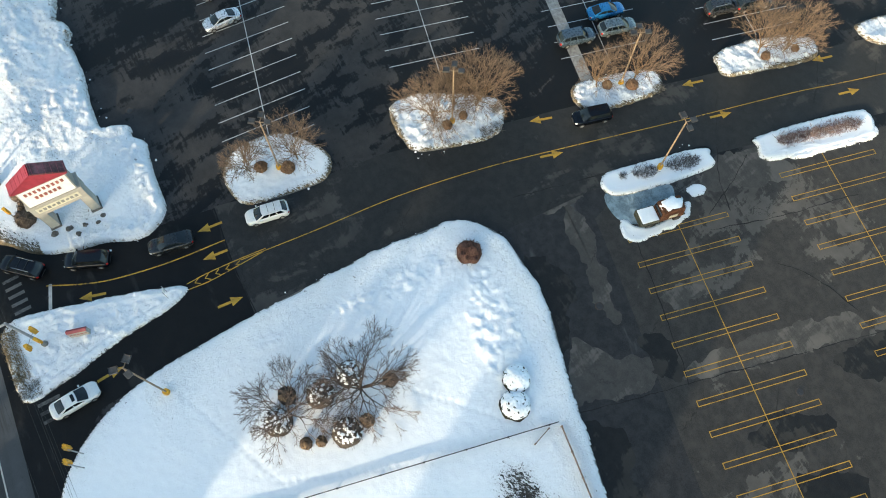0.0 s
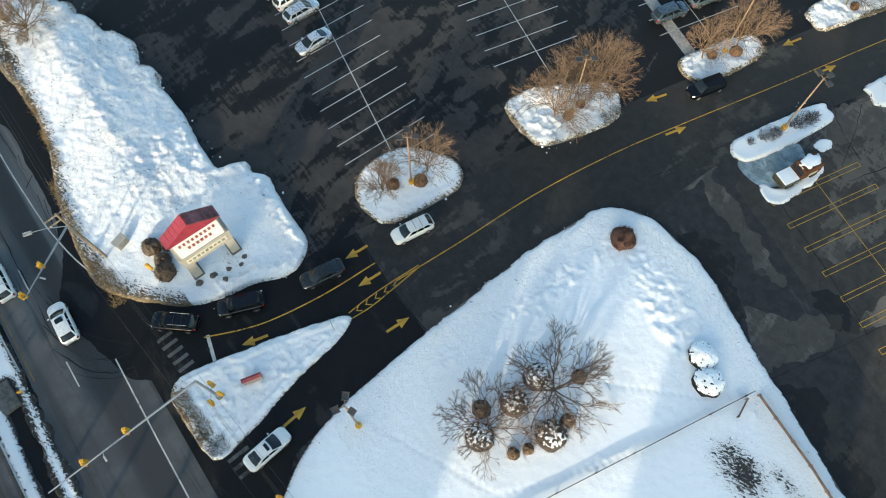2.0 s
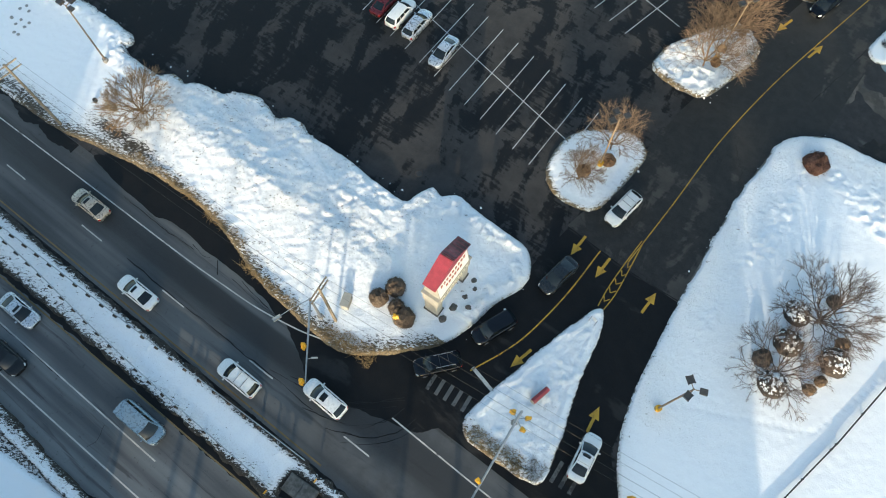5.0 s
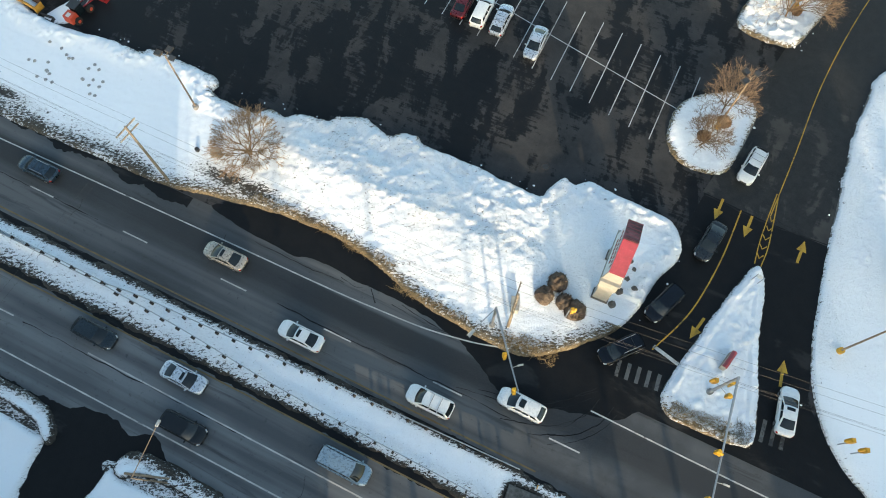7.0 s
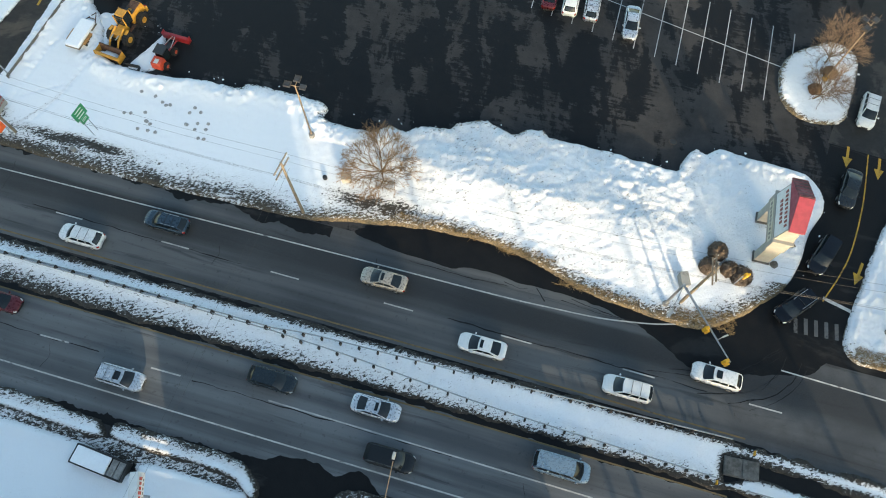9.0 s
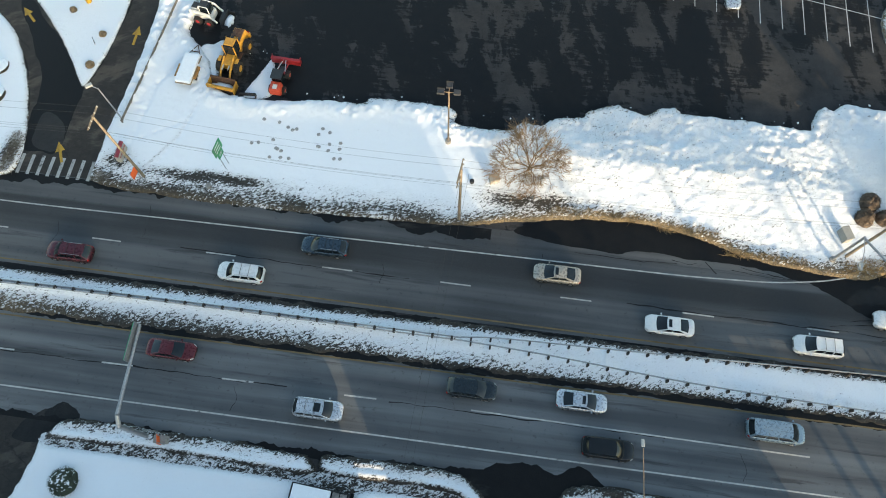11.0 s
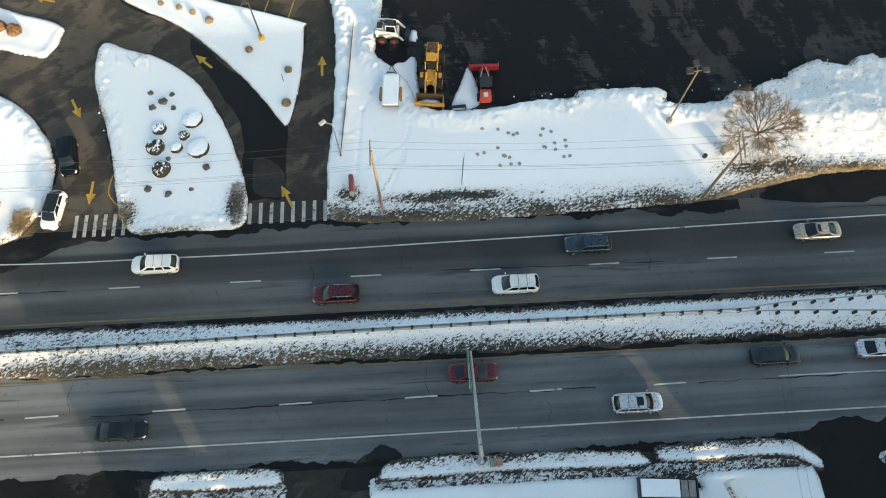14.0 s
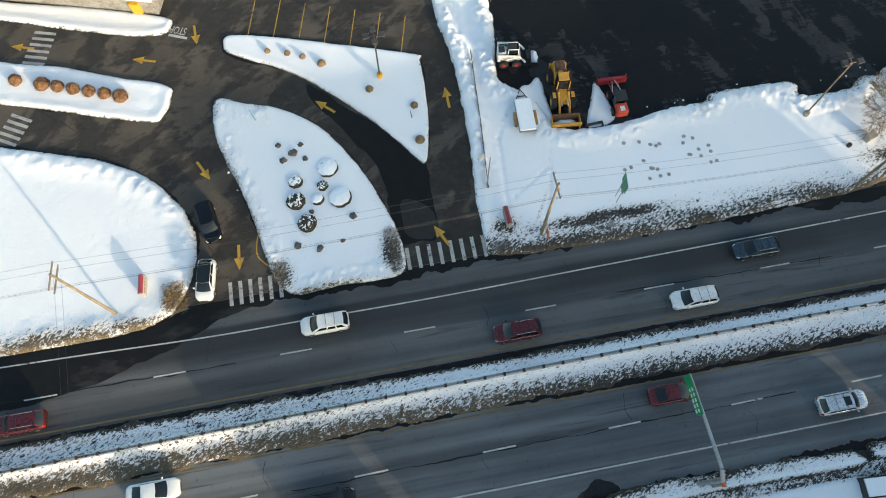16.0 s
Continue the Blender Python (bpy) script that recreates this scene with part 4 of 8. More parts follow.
# ---- road markings ----
def bar(x0, y0, x1, y1, w, z):
    dx, dy = x1 - x0, y1 - y0
    l = math.hypot(dx, dy)
    ox, oy = -dy / l * w / 2, dx / l * w / 2
    return [(x0 + ox, y0 + oy, z), (x0 - ox, y0 - oy, z), (x1 - ox, y1 - oy, z), (x1 + ox, y1 + oy, z)]


def marking(name, label, category="road marking"):
    ob = new(name)
    return tagged(ob, label, category, kind="structure")


def stroke(parent, name, pts, w, material, z=0.03):
    """One painted line through points."""
    vs, fs = [], []
    p = np.array(pts, float)
    t = np.gradient(p, axis=0) if len(p) > 1 else p
    t /= np.linalg.norm(t, axis=1)[:, None]
    for (x, y), (tx, ty) in zip(p, t):
        vs += [(x - ty * w / 2, y + tx * w / 2, z), (x + ty * w / 2, y - tx * w / 2, z)]
    fs = [(2 * i, 2 * i + 1, 2 * i + 3, 2 * i + 2) for i in range(len(p) - 1)]
    return link_mesh(name, vs, fs, material, parent)


def curve_pts(pts, per=6):
    p = np.array(pts, float)
    p = np.vstack([2 * p[0] - p[1], p, 2 * p[-1] - p[-2]])
    out = []
    for i in range(1, len(p) - 2):
        a, b, c, d = p[i - 1 : i + 3]
        for k in range(per):
            s = k / per
            out.append(0.5 * (2 * b + (c - a) * s + (2 * a - 5 * b + 4 * c - d) * s * s + (3 * b - a - 3 * c + d) * s**3))
    return np.array(out + [p[-2]])


for k, (a, b) in enumerate((((-60, -12.6), (-22, -12.55)), ((-14, -12.7), (12, -12.6)), ((12, -12.6), (34, -12.45)), ((44, -12.55), (70, -12.4)), ((-50, 0.2), (-18, -0.1)), ((20, 0.15), (44, -0.1)), ((66, 0.2), (92, 0.1)))):
    road_crack([a, ((a[0] + b[0]) / 2, (a[1] + b[1]) / 2), b], 0.10, 600 + k)
for k, x in enumerate((-21, -3, 6.5, 15.6, 24.2, 41, 57.3, 69)):
    y0, y1 = ((4.4, 0.8), (-0.6, -2.9), (1.2, -0.9))[k % 3]
    road_crack([(x, y0), (x + 0.4, (y0 + y1) / 2), (x + 0.1, y1)], 0.035, 620 + k)
for k, x in enumerate((-16, 3.4, 18, 29, 50, 77)):
    road_crack([(x, -13), (x + 0.5, -14.2), (x + 0.2, -15.4)] if k % 2 else [(x, -9.6), (x - 0.3, -10.8), (x + 0.1, -12.2)], 0.035, 640 + k)
for k, line in enumerate(([(60.5, 5.1), (66, 5.0), (71, 5.15)], [(70.5, 5.6), (72.2, 5.2), (73.0, 5.5)], [(73.8, 5.75), (74.6, 5.0), (74.9, 4.7)], [(77.5, 5.6), (82.0, 5.0), (86.0, 5.3)], [(76.5, 5.2), (80.5, 4.9), (84.0, 4.9)])):
    road_crack(line, 0.07, 690 + k, "dark crack across the pull-off")
wet_patch("road_wet_fan", [(79, 5.9), (84, 5.1), (87.4, 3.4), (89.4, 2.3), (91.6, 2.1), (95.3, 2.7), (98.5, 3.7), (101.0, 4.3), (102.6, 6.0), (103.8, 8.4), (102.5, 9), (97.0, 9.0), (90, 6.6), (84, 6.4)], 0.019, M_BLACK, "wet black asphalt where the exit lanes meet the highway", 741, 0.45)
for k, arc in enumerate(([(86, 0.5), (91, 1.4), (95, 3.2), (98.6, 6.2)], [(92.6, 0.0), (95.6, 1.0), (97.9, 3.0), (99.0, 5.6)], [(94.0, -0.5), (97.0, 0.7), (99.3, 2.6), (100.4, 5.2)], [(95.6, 0.2), (98.2, 1.5), (99.8, 3.4), (100.4, 5.4)], [(88.0, 1.3), (92.0, 2.2), (95.6, 3.7), (98.4, 6.4)], [(91.0, -0.3), (94.6, 0.6), (97.4, 2.2), (98.8, 4.8)], [(96.0, -0.6), (98.4, 0.9), (100.2, 3.0), (101.0, 4.8)], [(89.0, 0.9), (93.0, 1.8), (96.2, 3.3), (98.2, 5.2)])):
    road_crack(arc, 0.06, 670 + k, "dark curved tyre trail of meltwater")
wet_patch("road_wet_entry", [(-7.6, 30.2), (-3.9, 26.6), (-1.2, 24.2), (1.5, 21.0), (3.7, 18.4), (3.7, 14.4), (3.5, 9.4), (1.7, 9.2), (-0.4, 9.6), (-1.0, 13.6), (-0.9, 15.6), (-1.7, 19.2), (-3.4, 21.9), (-5.2, 24.7), (-7.4, 27.9)], 0.0185, M_BLACK, "wet black asphalt between two snowy islands", 742, 0.3)
wet_patch("road_dry_wedge", [(0.2, 13.4), (1.4, 14.1), (3.5, 12.4), (3.4, 9.6), (0.6, 9.9)], 0.0205, M_DRIVE, "dried grey wedge in the wet asphalt", 747, 0.35)
wet_patch("road_wet_apron", [(-75, 5.4), (-30, 5.4), (-21, 6.4), (-13.4, 6.1), (-16.5, 5.2), (-19.2, 4.6), (-21.5, 3.5), (-24.3, 2.3), (-27.6, 1.5), (-30.8, 0.5), (-35.6, -0.3), (-45, -0.8), (-75, -0.8)], 0.0195, M_BLACK, "wet black asphalt apron at the exit lane", 743, 0.4)
wet_patch("road_wet_mouth", [(52.5, -20.5), (52.5, -18.2), (54.5, -17.0), (57.5, -16.4), (60.0, -16.9), (62.2, -15.9), (64.4, -17.4), (66.0, -18.2), (61.5, -20.5)], 0.0165, M_BLACK, "wet black asphalt at the driveway's mouth", 744, 0.6)
wet_patch("road_wet_mouth", [(10.0, -20.5), (10.4, -18.6), (12.0, -17.6), (13.5, -16.9), (15.4, -17.7), (13.5, -20.5)], 0.0165, M_PUDDLE, "wet black asphalt at the driveway's mouth", 745, 0.6)
road_crack([(101.4, 30.9), (108.2, 30.6), (115.0, 30.8)], 0.12, 660, "straight dark paving joint across the drive")
for k, line in enumerate(([(138.7, 55.0), (141.3, 66.7), (145.4, 85.3), (150.5, 108)], [(115.1, 61.2), (116.2, 66.8), (117.2, 72.7)], [(128.4, 78.6), (130.5, 86.2), (132.3, 96.0)], [(125.4, 70.6), (133.4, 68.8), (141.4, 66.6)], [(134.9, 82.7), (137.7, 85.0), (142.9, 86.9)], [(120.0, 85.5), (124.0, 83.0), (127.5, 82.0)], [(122.5, 88.0), (124.6, 84.2), (126.8, 79.6)])):
    road_crack(line, 0.09, 661 + 30 * k, "dark paving joint across the old asphalt")
for k, (pts, z, mat, label) in enumerate((
        ([(139.8, 67.2), (140.1, 74.4), (141.2, 80.8), (143.6, 86.8), (145.3, 85.1), (143.9, 78.9), (142.7, 72.4), (141.3, 67.0)], 0.0105, M_DRYOLD, "pale dried strip of old asphalt by a paving joint"),
        ([(118.4, 65.8), (120.5, 67.2), (126.6, 65.6), (132.6, 64.2), (131.5, 62.7), (125.9, 63.9), (121.9, 64.5)], 0.0105, M_DRYOLD, "pale dried streak along the lane"),
        ([(117.3, 62.6), (117.0, 67.5), (118.6, 68.4), (118.8, 63.9)], 0.0105, M_DRYOLD, "pale dried patch at the drive's edge"),
        ([(132.2, 69.4), (132.5, 73.0), (134.2, 74.2), (134.1, 70.1)], 0.0105, M_DRYOLD, "pale dried patch between stall lines"),
        ([(132.0, 58.6), (135.0, 61.5), (137.7, 64.2), (139.9, 63.2), (138.0, 55.8), (135.3, 56.2)], 0.0105, M_DRYOLD, "pale dried patch beside the snowy lawn"),
        ([(121.2, 84.6), (123.6, 90.4), (127.2, 90.6), (125.0, 82.6), (122.8, 81.6)], 0.0105, M_DRYOLD, "pale dried slab between two planters"),
        ([(153.2, 70.6), (155.0, 75.8), (158.6, 75.4), (158.4, 70.6)], 0.0125, M_PUDDLE, "wet black puddle in the old car park"),
        ([(147.6, 69.0), (148.4, 74.0), (150.8, 77.2), (151.8, 75.6), (150.4, 70.4)], 0.0125, M_PUDDLE, "wet black puddle in the old car park"),
        ([(145.6, 82.0), (146.2, 87.6), (149.8, 90.6), (150.6, 85.6), (148.2, 82.2)], 0.0125, M_PUDDLE, "wet black puddle in the old car park"),
        ([(134.6, 64.8), (137.0, 67.2), (141.0, 66.4), (139.4, 64.6), (136.6, 64.4)], 0.0125, M_PUDDLE, "wet black puddle beside the stall lines"),
        ([(122.0, 58.6), (124.6, 61.6), (129.0, 60.4), (133.0, 57.0), (128.4, 57.0)], 0.0125, M_PUDDLE, "wet black melt pool beside the snowy lawn"),
        ([(140.6, 53.6), (141.8, 58.0), (146.6, 57.0), (152.0, 55.4), (152.0, 51.2)], 0.0125, M_PUDDLE, "wet black melt pool beside the snowy lawn"))):
    wet_patch("ground_patch", pts, z, mat, label, 720 + k, 1.5)
lane_n = marking("lane_line", "broken white lane line on the northern carriageway")
for k in range(-8, 9):
    stroke(lane_n, "dash", [(12.19 * k - 1.55, 0.0), (12.19 * k + 1.55, 0.0)], 0.14, M_WHITE)
for k in range(10, 20):
    stroke(lane_n, "dash", [(12.19 * k - 1.55, 0.0), (12.19 * k + 1.55, 0.0)], 0.14, M_WHITE)
lane_s = marking("lane_line", "broken white lane line on the southern carriageway")
for k in range(-8, 3):
    stroke(lane_s, "dash", [(17.3 + 11.95 * k - 1.55, -12.5), (17.3 + 11.95 * k + 1.55, -12.45)], 0.15, M_WHITE)
stroke(marking("lane_line", "solid white lane line before the signals"), "line", [(51.8, -12.3), (68, -12.35), (83.3, -12.4)], 0.14, M_WHITE)
stroke(marking("edge_line", "solid white edge line by the shoulder"), "line", curve_pts([(-90, 4.6), (-40, 3.6), (-21, 3.02), (-9, 2.98), (3, 2.96), (20, 3.22), (37, 3.46), (55, 3.75), (70, 3.92), (76, 4.15), (80.3, 4.4), (83.2, 4.8), (85.9, 5.3), (88.4, 6.0)]), 0.14, M_WHITE)
stroke(marking("edge_line", "solid white edge line by the snow verge"), "line", [(-200, -16), (5, -15.9), (45, -15.75), (92, -15.6)], 0.14, M_WHITE)
stroke(marking("edge_line", "worn yellow edge line along the median"), "line", [(-200, -3.55), (33, -3.35), (96, -3.35)], 0.16, M_YEDGE)
stroke(marking("edge_line", "worn yellow edge line along the median"), "line", [(-200, -9.3), (10, -9.1), (95, -8.95)], 0.16, M_YEDGE)
stroke(marking("edge_line", "solid white line through the junction"), "line", [(98.6, 4.1), (108, 3.9), (125, 3.7), (160, 3.6)], 0.14, M_WHITE)
centre = marking("centre_line", "solid yellow line down the middle of the drive")
stroke(centre, "line", curve_pts([(108.4, 31.5), (108.8, 40.2), (109.1, 49.9), (110.3, 60), (112.2, 69.8), (115.1, 83.5), (118, 98), (120.9, 110.1), (131, 155)]), 0.11, M_YELLOW, 0.036)
stroke(marking("lane_line", "yellow line between the two exit lanes"), "line", curve_pts([(101.9, 12.3), (103.6, 16.2), (104.5, 19.5), (105.2, 24.8), (105.4, 30.8)]), 0.14, M_YELLOW, 0.036)
chev = marking("chevron_marking", "yellow chevrons painted before the pointed island")
for s in (-1, 1):
    stroke(chev, "border", curve_pts([(108.75 + 0.34 * s, 25.5), (108.7 + 0.48 * s, 27.8), (108.55 + 0.34 * s, 31.0), (108.42 + 0.10 * s, 34.4)]), 0.11, M_YELLOW, 0.036)
for k in range(5):
    y, w = 26.3 + 1.15 * k, (0.34, 0.40, 0.38, 0.32, 0.24)[k]
    stroke(chev, "chevron", [(108.66 - w, y + 0.5), (108.66, y), (108.66 + w, y + 0.5)], 0.13, M_YELLOW, 0.036)



def arrow(x, y, turn, size=0.86, bend=0.0):
    """A painted lane arrow; turn: degrees from +x to the way that it points."""
    bm = fresh()
    n = 5
    ax = [-1.6 + 1.75 * k / n for k in range(n + 1)]
    off = [bend * ((0.15 - a) / 1.75) ** 2 for a in ax]
    vs = [bm.verts.new((a * size, (o + 0.17) * size, 0)) for a, o in zip(ax, off)] + [bm.verts.new((a * size, (o - 0.17) * size, 0)) for a, o in zip(ax, off)]
    for k in range(n):
        bm.faces.new((vs[k], vs[n + 1 + k], vs[n + 2 + k], vs[k + 1]))
    bm.faces.new([bm.verts.new((a * size, b * size, 0)) for a, b in ((0.1, 0.62), (0.1, -0.62), (1.6, 0.0))])
    ob = part("lane_arrow", bm, M_YELLOW)
    ob.matrix_basis = pose(x, y, 0.038, 0, 0, turn)
    return tagged(ob, "worn yellow direction arrow painted on the asphalt", "lane arrow", "lane arrows", "structure")


for a in ((107.6, 69.2, -105), (112.3, 67.9, 77), (111.4, 88.2, -102), (116.7, 88.5, 78), (115.6, 104.6, -102), (121.0, 104.3, 78),
          (106.6, 29.3, -92), (103.2, 29.9, -92), (112.4, 28.9, 88), (105.2, 16.3, -104), (114.1, 15.6, 97),
          (-6.1, 27.0, 137), (7.5, 25.7, 91), (3.9, 9.4, 116), (-16.9, 10.8, -92), (-19.9, 21.4, -62), (-25.8, 36.9, 163), (-39.6, 41.3, 163), (-19.8, 39.4, -86)):
    arrow(*a)
stop = marking("stop_line", "white stop line across the exit lanes")
stroke(stop, "line", [(101.9, 12.7), (104.7, 12.0)], 0.36, M_WHITE, 0.036)


stroke(marking("kerb_marking", "yellow loop painted on the asphalt beside the garden island"), "line", curve_pts([(-14.5, 13.8), (-15.0, 11.9), (-15.0, 10.6), (-14.3, 9.6), (-13.7, 9.1)]), 0.12, M_YELLOW, 0.036)


def crosswalk(x, y, turn, count, pitch, length, label, material=M_WORN):
    ob = marking("crosswalk", label, "crosswalk")
    c, s = math.cos(radians(turn)), math.sin(radians(turn))
    for k in range(count):
        cx, cy = x + c * pitch * k, y + s * pitch * k
        stroke(ob, "stripe", [(cx + s * length / 2, cy - c * length / 2), (cx - s * length / 2, cy + c * length / 2)], 0.38, material, 0.034)


crosswalk(0.1, 7.5, 0, 8, 1.13, 2.4, "faded white striped crosswalk at the entrance")
crosswalk(-18.0, 7.0, 0, 6, 1.0, 2.5, "faded white striped crosswalk at the exit")
crosswalk(99.5, 9.1, 5, 5, 1.0, 1.7, "faded white striped crosswalk by the stop line", M_FAINT)
crosswalk(-38.3, 38.8, 73, 6, 0.85, 2.6, "white striped crosswalk on the access road")
crosswalk(-41.0, 28.9, 60, 5, 0.8, 2.6, "white striped crosswalk on the access road")
crosswalk(113.0, 9.4, 3, 4, 0.95, 2.2, "faded white striped crosswalk on the entry lane", M_GONE)
# stalls of the main car park: white lines across a spine
def stall_row(x0, y0, x1, y1, first, count, pitch, half, label, material, lead, skip=()):
    """Stall lines across a spine from (x0, y0) to (x1, y1); lead: degrees by which the stalls lean."""
    ob = marking("parking_lines", label, "parking lines")
    d = Vector((x1 - x0, y1 - y0)).normalized()
    stroke(ob, "spine", [(x0, y0), (x1, y1)], 0.11, material, 0.024)
    q = Matrix.Rotation(radians(lead), 2) @ d
    for k in range(count):
        if k in skip:
            continue
        cx, cy = x0 + d.x * (first + pitch * k), y0 + d.y * (first + pitch * k)
        stroke(ob, "line", [(cx - q.x * half, cy - q.y * half), (cx + q.x * half, cy + q.y * half)], 0.11, material, 0.028)


stall_row(52.0, 48.4, 95.3, 39.9, 2.9, 17, 2.63, 5.45, "white stall lines of the damp car park", M_LOTLINE, 101.0)
stall_row(58.0, 69.8, 97.5, 61.4, 0.9, 15, 2.56, 5.7, "white stall lines of the damp car park", M_LOTLINE, 90.0)
strip("pavement_seam", [(60, 84.3, 0.75, 0.75), (92.5, 79.6, 0.75, 0.75), (105.4, 77.0, 0.75, 0.75)], 0.018, M_CONC, "pale grey trench repair across the car park", "pavement")
stall_row(66.0, 89.2, 104.5, 81.0, 1.3, 15, 2.56, 5.7, "white stall lines of the damp car park", M_LOTLINE, 90.0)
stall_row(72.0, 107.5, 109.0, 99.6, 1.3, 15, 2.56, 5.7, "white stall lines of the damp car park", M_LOTLINE, 90.0)


def double_row(x0, y0, x1, y1, first, count, pitch, a, b, label):
    """Stalls parted by long narrow yellow loops across a spine."""
    ob = marking("parking_lines", label, "parking lines")
    d = Vector((x1 - x0, y1 - y0)).normalized()
    q = Vector((-d.y, d.x))
    stroke(ob, "spine", [(x0, y0), (x1, y1)], 0.09, M_YSTALL, 0.022)
    for k in range(count):
        c = Vector((x0, y0)) + d * (first + pitch * k)
        e0, e1 = c - q * a, c + q * b
        for s in (-0.28, 0.28):
            stroke(ob, "line", [tuple(e0 + d * s), tuple(e1 + d * s)], 0.085, M_YSTALL, 0.026)
        for e in (e0, e1):
            stroke(ob, "end", [tuple(e - d * 0.33), tuple(e + d * 0.33)], 0.085, M_YSTALL, 0.026)


double_row(123.2, 76.4, 172, 66.5, 3.4, 15, 3.06, 6.0, 5.8, "yellow double stall lines on old grey asphalt")
double_row(125.4, 96.0, 172, 86.5, 2.3, 15, 3.06, 6.0, 6.0, "yellow double stall lines on old grey asphalt")
double_row(130.4, 118.4, 172, 110, 2.3, 13, 3.06, 6.0, 6.0, "yellow double stall lines on old grey asphalt")
west_stalls = marking("parking_lines", "yellow stall lines beside the triangular island", "parking lines")
for k in range(7):
    x, y = -13.6 + 2.85 * k, 40.0 - 1.0 * k
    stroke(west_stalls, "line", [(x - 0.3, y - 2.2), (x + 1.2, y + 3.6)], 0.11, M_YELLOW, 0.026)
cu = bpy.data.curves.new("stop_text", "FONT")
cu.body, cu.size, cu.align_x, cu.align_y = "STOP", 1.45, "CENTER", "CENTER"
tmp = bpy.data.objects.new("stop_text", cu)
letters = new("stop_lettering", bpy.data.meshes.new_from_object(tmp))
bpy.data.objects.remove(tmp)
letters.data.materials.append(M_WHITE)
letters.matrix_basis = pose(-21.7, 40.45, 0.034, 0, 0, 157) @ Matrix.Diagonal((0.56, 1.0, 1.0, 1.0))
tagged(letters, "white word STOP painted on the access road", "road marking", kind="structure")
stroke(marking("stop_line", "white stop line on the access road"), "line", [(-22.9, 40.0), (-20.8, 39.1)], 0.35, M_WHITE, 0.03)

# ---- kinds of things ----
M_GLASS = N("tinted_glass").done((0.008, 0.012, 0.015), 0.08, 0.0, 0.45)
M_TYRE = plain("tyre_rubber", (0.014, 0.014, 0.015), 0.85, 0, 0.3, 5)
M_RIM = plain("alloy_rim", (0.34, 0.34, 0.35), 0.35, 0.8, 0.2, 5)
M_TRIM = plain("black_trim", (0.02, 0.02, 0.021), 0.55, 0, 0.2, 5)
M_HLAMP = plain("headlamp", (0.55, 0.56, 0.57), 0.2, 0.2, 0.1, 5)
M_TLAMP = plain("tail_lamp", (0.30, 0.012, 0.010), 0.25, 0, 0.2, 5)
M_SILVER = plain("silver_rail", (0.45, 0.46, 0.47), 0.35, 0.7, 0.1, 5)
CAR_PAINT = {}


def car_paint(col, metal):
    key = (col, metal)
    if key not in CAR_PAINT:
        n = N("car_paint")
        salt = n.ramp(n.math("ADD", n.math("MULTIPLY", n.noise(3.0, 5, 0.7), 0.6), n.math("MULTIPLY", n.noise(14.0, 3), 0.4)), 0.42, 0.7, 0.0, 0.004 if max(col) < 0.02 else 0.02)
        CAR_PAINT[key] = n.done(n.mix(salt, col, (0.30, 0.29, 0.275)), n.ramp(n.noise(4.0, 4), 0.3, 0.7, 0.12, 0.24) if max(col) < 0.02 else n.ramp(n.noise(4.0, 4), 0.3, 0.7, 0.22, 0.38), metal, 0.5, 0.0 if max(col) < 0.02 else 0.4)
    return CAR_PAINT[key]


# length, width, height, hood end, windscreen top, roof end, rear glass end (shares of the length from the nose), hood height, deck height
BODY = {
    "sedan": (4.75, 1.82, 1.45, 0.25, 0.44, 0.67, 0.87, 0.92, 0.99),
    "suv": (4.70, 1.88, 1.72, 0.235, 0.40, 0.88, 0.97, 1.03, 1.06),
    "wagon": (4.75, 1.84, 1.56, 0.245, 0.42, 0.84, 0.96, 0.97, 1.03),
    "hatch": (4.30, 1.80, 1.55, 0.22, 0.40, 0.84, 0.96, 0.98, 1.05),
    "van": (5.20, 2.00, 2.00, 0.16, 0.32, 0.93, 0.985, 1.15, 1.15),
}


def car_section(kind, s):
    """The cross-section of a car's lower body at share s of its length from the nose."""
    L, W, H, hood, wtop, rend, gend, zh, zd = BODY[kind]
    end = min(s, 1 - s)
    reach, blunt = (0.17, 0.50) if s < 0.5 else (0.13, 0.62)
    t = min(1.0, end / reach)
    w = W / 2 * (blunt + (1 - blunt) * (1 - (1 - t) ** 2.4) ** 0.5)
    w *= 1 - 0.03 * abs(s - 0.5)
    top = zh if s < hood else (zd if s > 0.5 else zh + (zd - zh) * (s - hood) / (0.5 - hood))
    top -= 0.24 * max(0, 1 - s / 0.16) ** 1.7 + 0.14 * max(0, 1 - (1 - s) / 0.07) ** 1.5
    low = 0.24 + 0.14 * max(0, 1 - end / 0.05)
    x = L / 2 - s * L + 0.0
    prof = [(0.88, low), (0.98, low + 0.10), (1.0, 0.58), (0.99, top - 0.17), (0.955, top - 0.07), (0.87, top - 0.012), (0.70, top + 0.012), (0.40, top + 0.03), (0.0, top + 0.04)]
    return [Vector((x, w * a, z)) for a, z in prof]


def body_point(kind, s, k, side, lift):
    """A place on the body's skin: k runs along the section from the sill (0) to the middle line (8)."""
    sec = car_section(kind, s)
    i = min(7, int(k))
    p = sec[i].lerp(sec[i + 1], k - i)
    d = (sec[min(8, i + 1)] - sec[i]).normalized()
    p = p + Vector((0, d.z, -d.y)) * lift
    return Vector((p.x + lift * (1 if s < 0.5 else -1), p.y * side, p.z))


